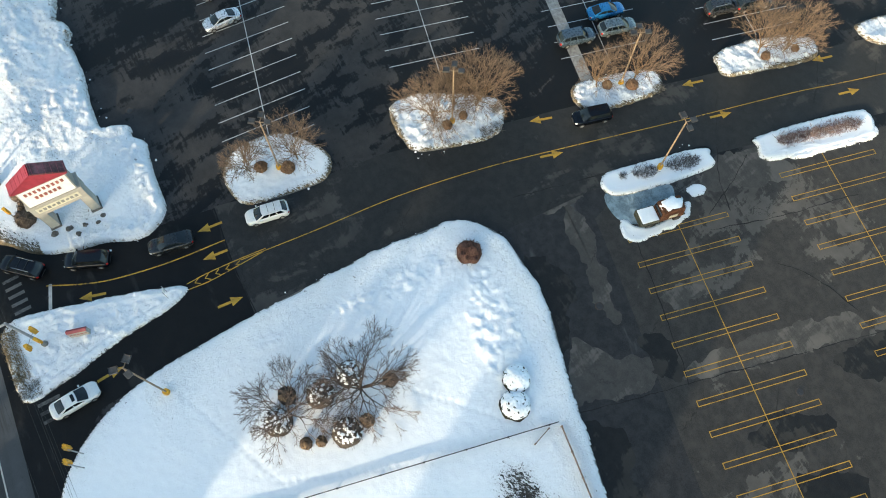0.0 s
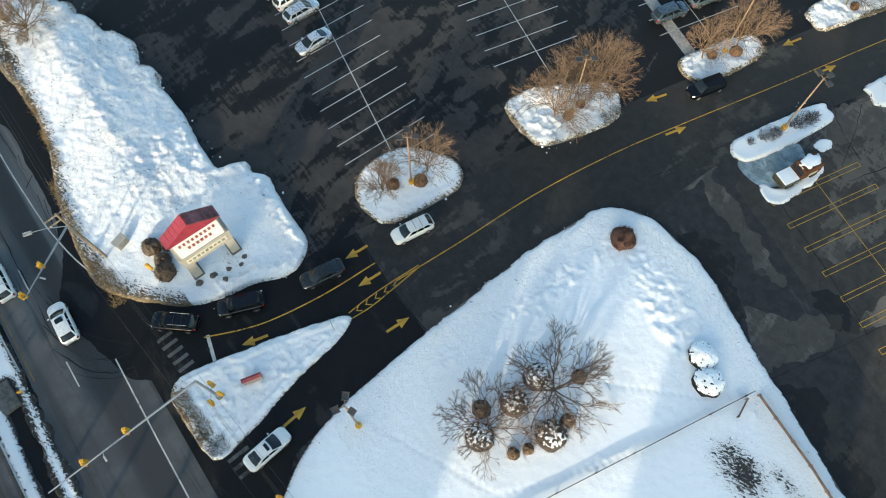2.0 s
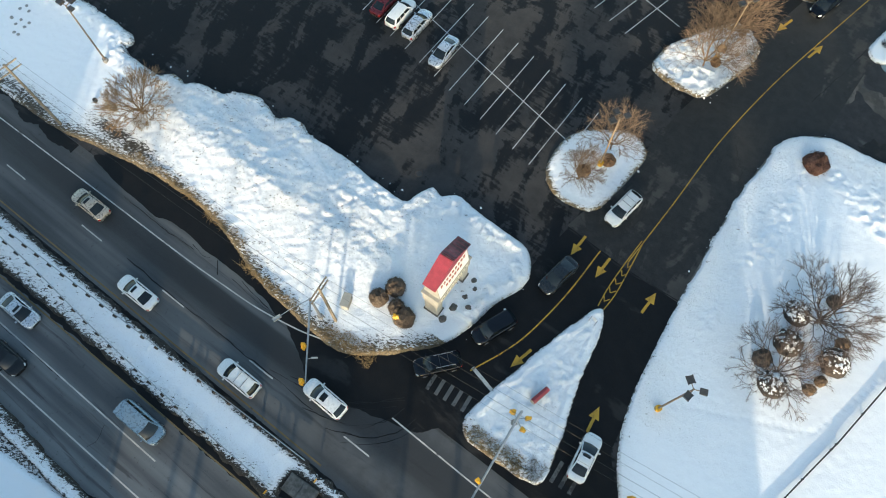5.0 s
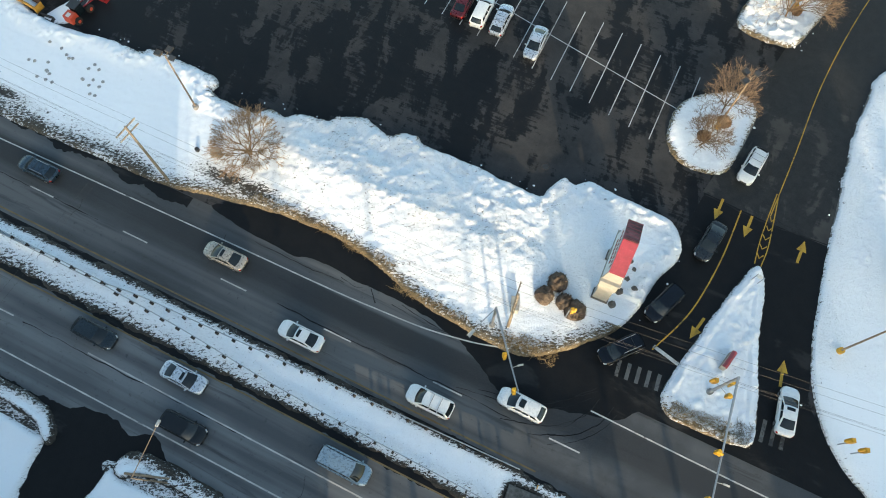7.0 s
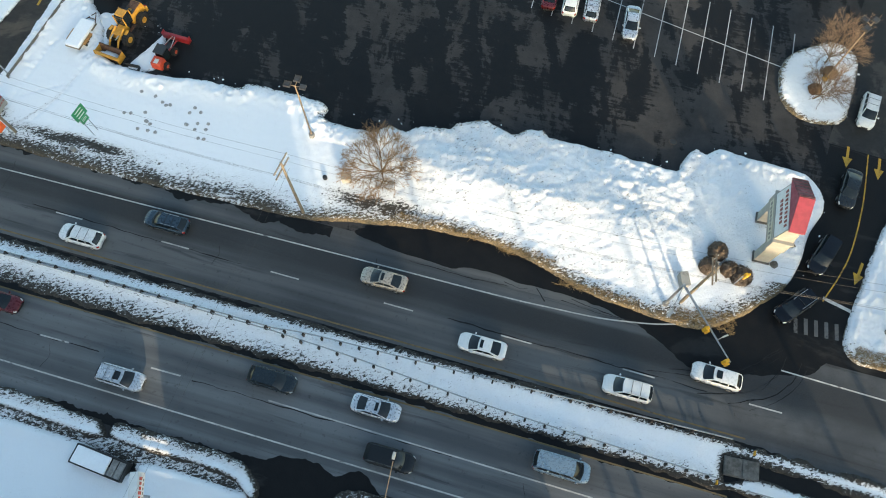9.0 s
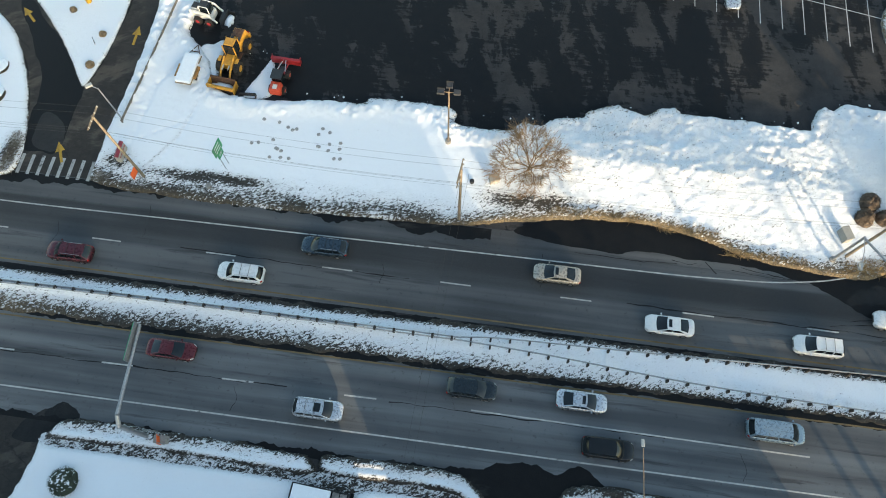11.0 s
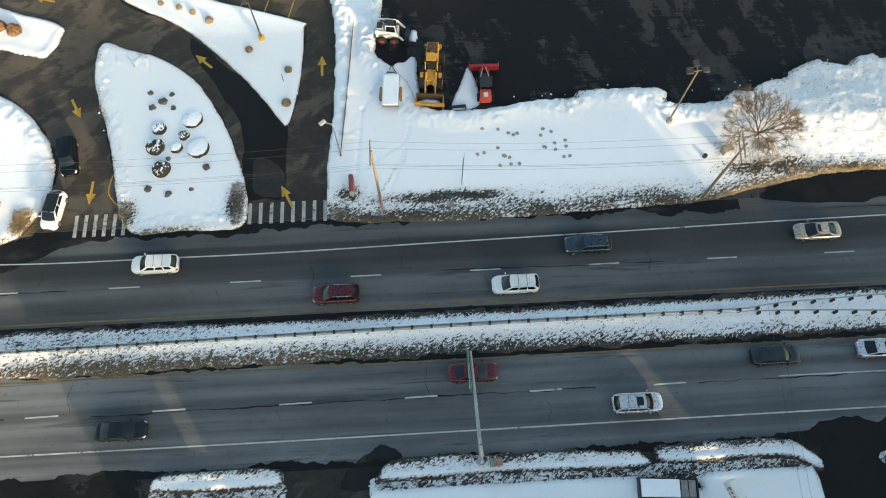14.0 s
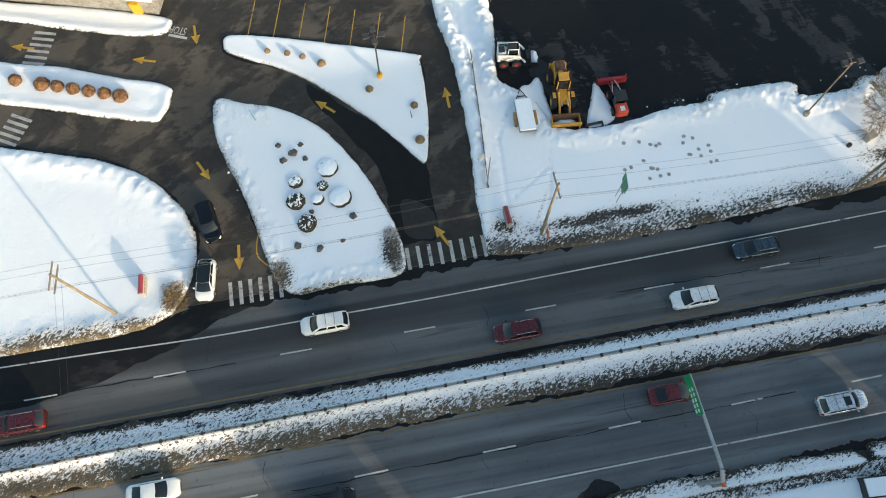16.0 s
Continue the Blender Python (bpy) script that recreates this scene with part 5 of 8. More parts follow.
def skin_patch(kind, s0, s1, k0, k1, side, lift, n=4):
    bm = fresh()
    grid = [[bm.verts.new(body_point(kind, s0 + (s1 - s0) * i / n, k0 + (k1 - k0) * j / n, side, lift)) for j in range(n + 1)] for i in range(n + 1)]
    for i in range(n):
        for j in range(n):
            bm.faces.new((grid[i][j], grid[i + 1][j], grid[i + 1][j + 1], grid[i][j + 1]))
    return bm


def car_body_mesh(kind):
    hood = BODY[kind][3]
    bm = fresh()
    st = [0.0, 0.004, 0.012, 0.028, 0.05, 0.08, 0.12, 0.17, hood, 0.36, 0.5, 0.64, 0.78, 0.87, 0.91, 0.945, 0.97, 0.986, 0.996, 1.0]
    rows = []
    for s in sorted(st):
        half = car_section(kind, s)
        pts = half + [Vector((p.x, -p.y, p.z)) for p in half[-2::-1]]
        rows.append([bm.verts.new(p) for p in pts])
    n = len(rows[0])
    for a, b in zip(rows, rows[1:]):
        for i in range(n - 1):
            bm.faces.new((a[i], a[i + 1], b[i + 1], b[i]))
        bm.faces.new((a[n - 1], a[0], b[0], b[n - 1]))
    bm.faces.new(rows[0][::-1])
    bm.faces.new(rows[-1])
    bmesh.ops.recalc_face_normals(bm, faces=bm.faces)
    return bm


def patch(bm, quad, u0, u1, v0, v1, lift, n=4, bulge=0.0):
    """A panel lying over part of a four-cornered face."""
    a, b, c, d = [Vector(q) for q in quad]
    nor = (b - a).cross(d - a).normalized()
    grid = []
    for i in range(n + 1):
        u = u0 + (u1 - u0) * i / n
        row = []
        for j in range(n + 1):
            v = v0 + (v1 - v0) * j / n
            p = (a * (1 - u) + b * u) * (1 - v) + (d * (1 - u) + c * u) * v
            row.append(bm.verts.new(p + nor * (lift + bulge * 16 * u * (1 - u) * v * (1 - v))))
        grid.append(row)
    for i in range(n):
        for j in range(n):
            bm.faces.new((grid[i][j], grid[i + 1][j], grid[i + 1][j + 1], grid[i][j + 1]))


def car(kind, x, y, turn, col, metal, label, rails=False, sunroof=False, group="", z=0.03, dark_roof=False, category="car", scale=1.0):
    L, W, H, hood, wtop, rend, gend, zh, zd = BODY[kind]
    body_mat = car_paint(col, metal)
    ob = thing("parked_car" if group == "parked cars" else "car", x, y, z, turn, label, category, group)
    ob.scale = (scale, scale, scale)
    part("body", car_body_mesh(kind), body_mat, ob, smooth=True)
    X = lambda s: L / 2 - s * L

    def bow(bm):
        """Rounds the cabin's ends in plan."""
        xf, xb = X(hood), X(gend)
        for v in bm.verts:
            q = 1 - min(1, abs(v.co.y) / (W * 0.43)) ** 2
            f = (v.co.x - xb) / (xf - xb)
            v.co.x += q * (0.20 * f - 0.12 * (1 - f))
        return bm

    wb, wr = W / 2 * 0.92, W / 2 * 0.73
    zb, zr = min(zh, zd) - 0.02, H
    base = [(X(hood), wb * 0.94, zh), (X(hood), -wb * 0.94, zh), (X(gend), -wb * 0.93, zd), (X(gend), wb * 0.93, zd)]
    roof = [(X(wtop), wr * 0.98, zr - 0.05), (X(wtop), -wr * 0.98, zr - 0.05), (X(rend), -wr * 0.97, zr - 0.06), (X(rend), wr * 0.97, zr - 0.06)]
    sides = {"front": (base[1], base[0], roof[0], roof[1]), "back": (base[3], base[2], roof[2], roof[3]), "left": (base[0], base[3], roof[3], roof[0]), "right": (base[2], base[1], roof[1], roof[2])}
    bm = fresh()
    for k, q in sides.items():
        patch(bm, q, 0, 1, 0, 1, 0, 6)
    part("cabin", bow(bm), body_mat, ob)
    bm = fresh()
    patch(bm, (roof[1], roof[0], roof[3], roof[2]), -0.01, 1.01, -0.01, 1.01, 0.0, 8, 0.05)
    bmesh.ops.recalc_face_normals(bm, faces=bm.faces)
    part("roof", bow(bm), M_GLASS if dark_roof else body_mat, ob, smooth=True)
    bm = fresh()
    patch(bm, sides["front"], 0.035, 0.965, 0.03, 0.96, 0.012, 6, 0.04)
    part("windscreen", bow(bm), M_GLASS, ob, smooth=True)
    bm = fresh()
    patch(bm, sides["back"], 0.07, 0.93, 0.10, 0.93, 0.012, 6, 0.02)
    part("rear_window", bow(bm), M_GLASS, ob, smooth=True)
    cuts = ((0.07, 0.44), (0.48, 0.90)) if kind in ("sedan", "hatch") else ((0.07, 0.36), (0.40, 0.66), (0.70, 0.94))
    for s in ("left", "right"):
        for c0, c1 in cuts:
            a, b = (c0, c1) if s == "left" else (1 - c1, 1 - c0)
            bm = fresh()
            patch(bm, sides[s], a, b, 0.16, 0.90, 0.010, 2)
            part("side_window", bm, M_GLASS, ob)
    for sx in (0.185, 0.80):
        for sy in (-1, 1):
            bm = fresh()
            rod(bm, (X(sx), sy * (W / 2 - 0.20), 0.33), (X(sx), sy * (W / 2 + 0.015), 0.33), 0.33, 0.33, 18)
            w = part("wheel", bm, M_TYRE, ob)
            bm = fresh()
            rod(bm, (X(sx), sy * (W / 2 - 0.02), 0.33), (X(sx), sy * (W / 2 + 0.025), 0.33), 0.21, 0.19, 14)
            part("rim", bm, M_RIM, w)
    for sy in (-1, 1):
        part("headlight", skin_patch(kind, 0.012, 0.062, 3.2, 5.0, sy, 0.008), M_HLAMP, ob, smooth=True)
        part("taillight", skin_patch(kind, 0.962, 0.996, 2.6, 4.6, sy, 0.008), M_TLAMP, ob, smooth=True)
        bm = fresh()
        box(bm, (X(hood + 0.06), sy * (W / 2 + 0.07), zh + 0.09), (0.15, 0.20, 0.13), 0, 0.04)
        part("mirror", bm, body_mat, ob)
        if rails:
            bm = fresh()
            rod(bm, (X(wtop + 0.04), sy * wr * 0.90, zr + 0.03), (X(rend - 0.03), sy * wr * 0.90, zr + 0.02), 0.022, n=6)
            part("roof_rail", bm, M_SILVER, ob)
    if rails:
        for s in (0.3, 0.68):
            bm = fresh()
            xx = X(wtop + (rend - wtop) * s)
            rod(bm, (xx, -wr * 0.9, zr + 0.045), (xx, wr * 0.9, zr + 0.045), 0.02, n=6)
            part("cross_bar", bm, M_TRIM, ob)
    bm = fresh()
    box(bm, (X(0.004), 0, zh - 0.40), (0.06, W * 0.40, 0.20), 0, 0.02)
    part("grille", bm, M_TRIM, ob)
    for s in (0.006, 0.994):
        bm = fresh()
        box(bm, (X(s), 0, 0.42), (0.07, W * 0.50, 0.14), 0, 0.03)
        part("bumper", bm, M_TRIM, ob)
    bm = fresh()
    patch(bm, sides["front"], 0.05, 0.95, -0.03, 0.03, 0.016, 6)
    part("wiper_cowl", bow(bm), M_TRIM, ob)
    if sunroof:
        bm = fresh()
        quad = (roof[1], roof[0], roof[3], roof[2])
        patch(bm, quad, 0.20, 0.80, 0.10, 0.36, 0.055, 4)
        bmesh.ops.recalc_face_normals(bm, faces=bm.faces)
        part("sunroof", bow(bm), M_GLASS, ob)
    return ob


def prisms(segs, sides=3):
    """Tapered bars for many (a, b, ra, rb), as vertices and faces."""
    a = np.array([s[0] for s in segs], float)
    b = np.array([s[1] for s in segs], float)
    ra = np.array([s[2] for s in segs])[:, None]
    rb = np.array([s[3] for s in segs])[:, None]
    d = b - a
    d /= np.linalg.norm(d, axis=1)[:, None] + 1e-9
    up = np.where(np.abs(d[:, 2:3]) > 0.9, np.array([[1.0, 0, 0]]), np.array([[0, 0, 1.0]]))
    u = np.cross(d, up)
    u /= np.linalg.norm(u, axis=1)[:, None] + 1e-9
    v = np.cross(d, u)
    vs = []
    for r, p in ((ra, a), (rb, b)):
        for k in range(sides):
            t = 2 * math.pi * k / sides
            vs.append(p + r * (math.cos(t) * u + math.sin(t) * v))
    vs = np.stack(vs, 1)
    n = len(segs)
    faces = []
    for k in range(sides):
        j = (k + 1) % sides
        faces.append(np.stack([np.arange(n) * 2 * sides + q for q in (k, j, sides + j, sides + k)], -1))
    return vs.reshape(-1, 3), np.concatenate(faces)


def bars_mesh(name, segs, material, parent, sides=3, label=""):
    vs, fs = prisms(segs, sides)
    ob = link_mesh(name, vs.tolist(), fs.tolist(), material, parent)
    if label:
        ob["label"] = label
    return ob


def vase_tree(x, y, height, rad, base, limbs, seed, twig, label, twig_r=0.009, limb_r=0.075, wide=1.0, bark=None, gnarl=0.04):
    """A leafless tree: limbs arch out of a short trunk and fork again and again into twigs that fill a rounded crown."""
    rng = np.random.default_rng(seed)
    thick, thin = [], []
    unit = lambda v: v / (np.linalg.norm(v) + 1e-9)
    fork = np.array((rng.normal(0, 0.12), rng.normal(0, 0.12), base))
    thick.append((np.array((0.0, 0.0, -0.2)), fork, limb_r * 2.1, limb_r * 1.7))
    levels, shrink = 6, 0.80
    reach = sum(shrink**k for k in range(levels))

    def grow(p, way, length, r, level):
        bend = rng.normal(0, gnarl * 2.2, 3)
        n = 3 if level < 3 else 2
        r1 = max(twig_r, r * 0.72)
        for k in range(n):
            way = unit(way + bend / n + rng.normal(0, gnarl, 3) + (0, 0, 0.02))
            q = p + way * length / n
            (thick if level < 2 else thin).append((p, q, r + (r1 - r) * k / n, r + (r1 - r) * (k + 1) / n))
            if level >= 2:
                for _ in range(4 if level > 2 else 2):
                    a = p + (q - p) * rng.random()
                    side = unit(way + rng.normal(0, 0.5, 3))
                    thin.append((a, a + side * length * (0.35 + 0.35 * rng.random()), twig_r, twig_r * 0.7))
            p = q
        if level + 1 < levels:
            kids = 3 if rng.random() < (0.5 if level < 2 else 0.25) else 2
            spin = rng.random() * 6.283
            u = unit(np.cross(way, (0.3, 0.2, 1.0)))
            v = np.cross(way, u)
            for k in range(kids):
                az = spin + 6.283 * k / kids + rng.normal(0, 0.3)
                tilt = radians(17 + 15 * rng.random())
                out = way * math.cos(tilt) + (u * math.cos(az) + v * math.sin(az)) * math.sin(tilt)
                grow(p, unit(out), length * shrink * (0.85 + 0.3 * rng.random()), r1, level + 1)

    for i in range(limbs):
        az = 2.39996 * i + rng.normal(0, 0.25)
        q = math.sqrt((i + 0.5) / limbs)
        lean = q * radians(78) * wide
        way = np.array((math.cos(az) * math.sin(lean), math.sin(az) * math.sin(lean), math.cos(lean)))
        span = 1 / math.hypot(math.sin(lean) / rad, math.cos(lean) / (height - base))
        grow(fork, way, span * (0.95 + 0.15 * rng.random()) / reach, limb_r, 0)
    ob = thing("tree", x, y, snow_z(x, y), 0, label, "tree")
    bars_mesh("trunk", thick, bark or M_BARK, ob, 6, "bare bark trunk and limbs")
    bars_mesh("crown", thin, twig, ob, 3, "crown of fine leafless twigs")
    return ob


def lumpy_ball(rx, rz, seed, rough=0.12, sub=3, freq=2.2):
    bm = fresh()
    bmesh.ops.create_icosphere(bm, subdivisions=sub, radius=1.0)
    for v in bm.verts:
        k = 1 + rough * 2 * noise.noise(v.co * freq + Vector((seed * 3.1, seed * 1.7, 0))) + rough * noise.noise(v.co * freq * 3.3 + Vector((0, seed, 0)))
        v.co = Vector((v.co.x * rx * k, v.co.y * rx * k, max(-0.25, v.co.z) * rz * k))
    return bm


def hedge(x0, y0, x1, y1, half, h, count, mat, label, seed):
    """A low fuzzy strip of upright twigs with snow showing between them."""
    rng = np.random.default_rng(seed)
    d = np.array((x1 - x0, y1 - y0))
    l = np.linalg.norm(d)
    d /= l
    segs = []
    for _ in range(count):
        s, u = rng.random() * (l + half * 0.8) - half * 0.4, rng.normal(0, 0.5)
        edge = min(1.0, (s + half * 0.5) / half, (l + half * 0.5 - s) / half)
        if abs(u) > max(0.15, edge):
            continue
        clump = 0.6 + 0.8 * fbm(np.array([s / 0.8]), np.array([u * half / 0.8 + seed]), seed, 2)[0]
        p = np.array((d[0] * s - d[1] * u * half - d[0] * l / 2, d[1] * s + d[0] * u * half - d[1] * l / 2, 0.0))
        hh = h * clump * (1 - 0.4 * u * u) * (0.6 + 0.5 * rng.random())
        lean = rng.normal(0, 0.22, 2)
        segs.append((p, p + (lean[0], lean[1], hh), 0.022, 0.012))
    xm, ym = (x0 + x1) / 2, (y0 + y1) / 2
    ob = bars_mesh("hedge", segs, mat, None)
    ob.matrix_basis = pose(xm, ym, snow_z(xm, ym) - 0.03)
    return tagged(ob, label, "hedge", "planter hedges")


def shrub(x, y, r, h, mat, label, seed, cap=False, spiky=220, name="shrub", group="", holes=-9.0, bare=0.2):
    """A clipped round shrub: a dense core, twigs that break its outline, and snow lying on it where cap is set.
    holes: how much of the core shows through the snow; bare: the share of the radius that has melted off its sunny side."""
    turn = seed * 47 % 360
    ob = thing(name, x, y, snow_z(x, y), turn, label, "shrub", group)
    part("core", lumpy_ball(r * 0.95, h * 0.95, seed, 0.06 if cap else 0.12), mat, ob)
    rng = np.random.default_rng(seed)
    segs = []
    for _ in range(spiky):
        d = rng.normal(0, 1, 3)
        d[2] = abs(d[2]) * 0.9
        d /= np.linalg.norm(d)
        p = d * (r, r, h)
        q = p * (0.62 + 0.2 * rng.random())
        e = p * (1.0 + 0.10 * rng.random()) + rng.normal(0, 0.05, 3) * r
        segs.append((q, e, 0.022, 0.010))
    if spiky:
        bars_mesh("foliage", segs, mat, ob)
    if cap:
        bm = lumpy_ball(r * 0.97, h * 1.02, seed, 0.06, 5)
        sunny = math.atan2(-0.85, 0.53) - radians(turn)
        sx, sy = math.cos(sunny), math.sin(sunny)
        drop = []
        for f in bm.faces:
            c = f.calc_center_median()
            n1 = noise.noise(c * (4.2 / r) + Vector((seed, 0, 0)))
            n2 = noise.noise(c * (9.5 / r) + Vector((0, seed, 0)))
            out = math.hypot(c.x + bare * r * sx, c.y + bare * r * sy) / r
            if out > 0.97 - 0.30 * bare + 0.05 * n1 or c.z < h * 0.15 or n1 + 0.7 * n2 < holes + 0.35 * max(0, out - 0.45):
                drop.append(f)
        bmesh.ops.delete(bm, geom=drop, context="FACES")
        tagged(part("snow_cap", bm, M_SNOWCAP, ob, "white snow lying on top", smooth=True), kind="stuff" if holes > -1 else "")
    return ob


def car_park_lamp(x, y, height, headings, label, pole_mat=M_BRONZE, z=0.0, foot=True):
    ob = thing("street_lamp", x, y, z, 0, label, "street lamp", "car park lamps")
    bm = fresh()
    rod(bm, (0, 0, -0.2), (0, 0, 0.75), 0.34, 0.31, 16)
    part("pedestal", bm, M_YEL if foot else M_CONC, ob, "painted concrete pedestal")
    bm = fresh()
    rod(bm, (0, 0, 0.75), (0, 0, height), 0.105, 0.075, 10)
    part("pole", bm, pole_mat, ob)
    for a in headings:
        c, s = math.cos(radians(a)), math.sin(radians(a))
        bm = fresh()
        rod(bm, (0, 0, height - 0.12), (c * 0.5, s * 0.5, height - 0.06), 0.045, n=6)
        part("arm", bm, pole_mat, ob)
        bm = fresh()
        box(bm, (c * 0.80, s * 0.80, height + 0.0), (0.66, 0.58, 0.20), a, 0.05)
        hd = part("lamp_head", bm, M_HEAD, ob, "dark square floodlight head")
        bm = fresh()
        box(bm, (c * 0.80, s * 0.80, height - 0.115), (0.58, 0.50, 0.03), a, 0.01)
        part("lens", bm, M_LENS, hd)
    return ob


def utility_pole(x, y, height, arm_turn, label, can=False, arms=1):
    ob = thing("utility_pole", x, y, snow_z(x, y) - 0.1, 0, label, "utility pole", "utility poles")
    bm = fresh()
    rod(bm, (0, 0, -0.3), (0, 0, height), 0.17, 0.11, 10)
    part("pole", bm, M_WOOD, ob)
    c, s = math.cos(radians(arm_turn)), math.sin(radians(arm_turn))
    for k in range(arms):
        zz = height - 0.35 - 0.9 * k
        bm = fresh()
        box(bm, (0.12 * -s, 0.12 * c, zz), (2.6, 0.11, 0.13), arm_turn, 0.01)
        arm = part("crossarm", bm, M_WOOD, ob)
        for u in (-1.15, -0.45, 0.45, 1.15):
            bm = fresh()
            rod(bm, (c * u, s * u, zz + 0.06), (c * u, s * u, zz + 0.26), 0.05, 0.035, 8)
            part("insulator", bm, M_LENS, arm)
    if can:
        bm = fresh()
        rod(bm, (0.42, 0.1, height - 2.9), (0.42, 0.1, height - 2.0), 0.24, 0.24, 14)
        part("transformer", bm, M_HEAD, ob, "dark round transformer can")
    return ob


def sagging(a, b, sag, n=14):
    a, b = Vector(a), Vector(b)
    return [a.lerp(b, k / n) - Vector((0, 0, sag * 4 * (k / n) * (1 - k / n))) for k in range(n + 1)]


def cable(a, b, sag=0.8, r=0.009):
    p = sagging(a, b, sag)
    d = (p[-1] - p[0]).normalized()
    u = d.cross(Vector((0, 0, 1))).normalized()
    v = d.cross(u)
    vs = [q + r * (math.cos(k * math.pi / 2) * u + math.sin(k * math.pi / 2) * v) for q in p for k in range(4)]
    fs = [(4 * i + k, 4 * i + (k + 1) % 4, 4 * i + 4 + (k + 1) % 4, 4 * i + 4 + k) for i in range(len(p) - 1) for k in range(4)]
    ob = link_mesh("overhead_cable", [tuple(q) for q in vs], fs, M_WIRE)
    return tagged(ob, "thin black overhead power cable strung between poles", "cable", "overhead cables")


def signal_head(parent, x, y, z, turn):
    """A yellow three-lamp signal with visors."""
    bm = fresh()
    box(bm, (x, y, z), (0.30, 0.36, 1.05), turn, 0.04)
    hd = part("signal_head", bm, M_YEL, parent, "yellow traffic signal housing")
    c, s = math.cos(radians(turn)), math.sin(radians(turn))
    for k in (-0.33, 0.0, 0.33):
        bm = fresh()
        rod(bm, (x + c * 0.15, y + s * 0.15, z + k), (x + c * 0.38, y + s * 0.38, z + k - 0.02), 0.14, 0.13, 12, False)
        part("visor", bm, M_YEL, hd)
    return hd


def mast_signal(x, y, height, tip, heads, label, lamp=None, pole_heads=(), cam_at=None):
    """A signal mast with its arm to tip and heads at shares of the arm."""
    ob = thing("traffic_signal", x, y, 0, 0, label, "traffic signal", "traffic signals")
    zb = snow_z(x, y)
    bm = fresh()
    rod(bm, (0, 0, -0.1), (0, 0, zb + 0.35), 0.32, 0.30, 12)
    part("footing", bm, M_CONC, ob)
    bm = fresh()
    rod(bm, (0, 0, zb + 0.3), (0, 0, height), 0.15, 0.12, 12)
    part("mast", bm, M_STEEL, ob)
    tx, ty = tip[0] - x, tip[1] - y
    bm = fresh()
    rod(bm, (0, 0, height - 0.15), (tx, ty, height + 0.25), 0.12, 0.06, 10)
    part("arm", bm, M_STEEL, ob)
    l = math.hypot(tx, ty)
    for s, face in heads:
        zz = height - 0.15 + 0.4 * s
        signal_head(ob, tx * s + 0.35 * ty / l, ty * s - 0.35 * tx / l, zz - 0.05, face)
    for px_, py_, pz_, face in pole_heads:
        signal_head(ob, px_, py_, pz_, face)
        bm = fresh()
        rod(bm, (0, 0, pz_), (px_, py_, pz_), 0.035, n=6)
        part("bracket", bm, M_STEEL, ob)
    if lamp:
        lx, ly = lamp[0] - x, lamp[1] - y
        bm = fresh()
        rod(bm, (0, 0, height - 0.1), (lx * 0.5, ly * 0.5, height + 0.55), 0.045, n=8)
        rod(bm, (lx * 0.5, ly * 0.5, height + 0.55), (lx, ly, height + 0.6), 0.04, n=8)
        part("lamp_arm", bm, M_STEEL, ob)
        bm = fresh()
        box(bm, (lx, ly, height + 0.58), (0.75, 0.30, 0.16), math.degrees(math.atan2(ly, lx)), 0.05)
        part("luminaire", bm, M_LENS, ob, "pale cobra head street light")
    if cam_at is not None:
        s = cam_at
        bm = fresh()
        rod(bm, (tx * s, ty * s, height), (tx * s - ty / l * 0.5, ty * s + tx / l * 0.5, height + 0.4), 0.03, n=6)
        box(bm, (tx * s - ty / l * 0.75, ty * s + tx / l * 0.75, height + 0.42), (0.55, 0.16, 0.14), math.degrees(math.atan2(tx, -ty)), 0.03)
        part("detector", bm, M_LENS, ob, "white detector camera on a bracket")
    return ob


M_RAILPOST = plain("tarred_post", (0.045, 0.036, 0.030), 0.85, 0, 0.4, 5)


def guard_rail(name, line, label, double=False):
    """A steel beam rail on posts along points."""
    ob = new(name)
    tagged(ob, label, "guard rail")
    pts = curve_pts(line, 10)
    seg = np.r_[0, np.cumsum(np.linalg.norm(np.diff(pts, axis=0), axis=1))]
    for side in ((-0.15, 0.15) if double else (0.0,)):
        t = np.gradient(pts, axis=0)
        t /= np.linalg.norm(t, axis=1)[:, None]
        nor = np.stack([-t[:, 1], t[:, 0]], -1)
        prof = ((-0.035, 0.42), (0.035, 0.47), (-0.035, 0.57), (0.035, 0.67), (-0.035, 0.72), (-0.055, 0.72), (-0.055, 0.42))
        vs = []
        for o, z in prof:
            q = pts + nor * (side + o * (1 if side >= 0 else -1))
            vs += [(a, b, z + (0.12 if double else 0.26)) for a, b in q]
        n = len(pts)
        fs = [(k * n + i, k * n + i + 1, ((k + 1) % 7) * n + i + 1, ((k + 1) % 7) * n + i) for k in range(7) for i in range(n - 1)]
        link_mesh("beam", vs, fs, M_STEEL, ob)
    bm = fresh()
    box(bm, (0, 0, 0.40), (0.23, 0.36, 0.95) if double else (0.17, 0.27, 0.95), 0, 0.02)
    post = part("post", bm, M_RAILPOST, ob)
    bm = fresh()
    s, first = 1.0, True
    while s < seg[-1]:
        xx, yy = np.interp(s, seg, pts[:, 0]), np.interp(s, seg, pts[:, 1])
        p = post if first else post.copy()
        if not first:
            scene.collection.objects.link(p)
        p.matrix_basis = pose(xx, yy - (0.0 if double else 0.16), 0.0)
        first = False
        s += 1.905
    return ob


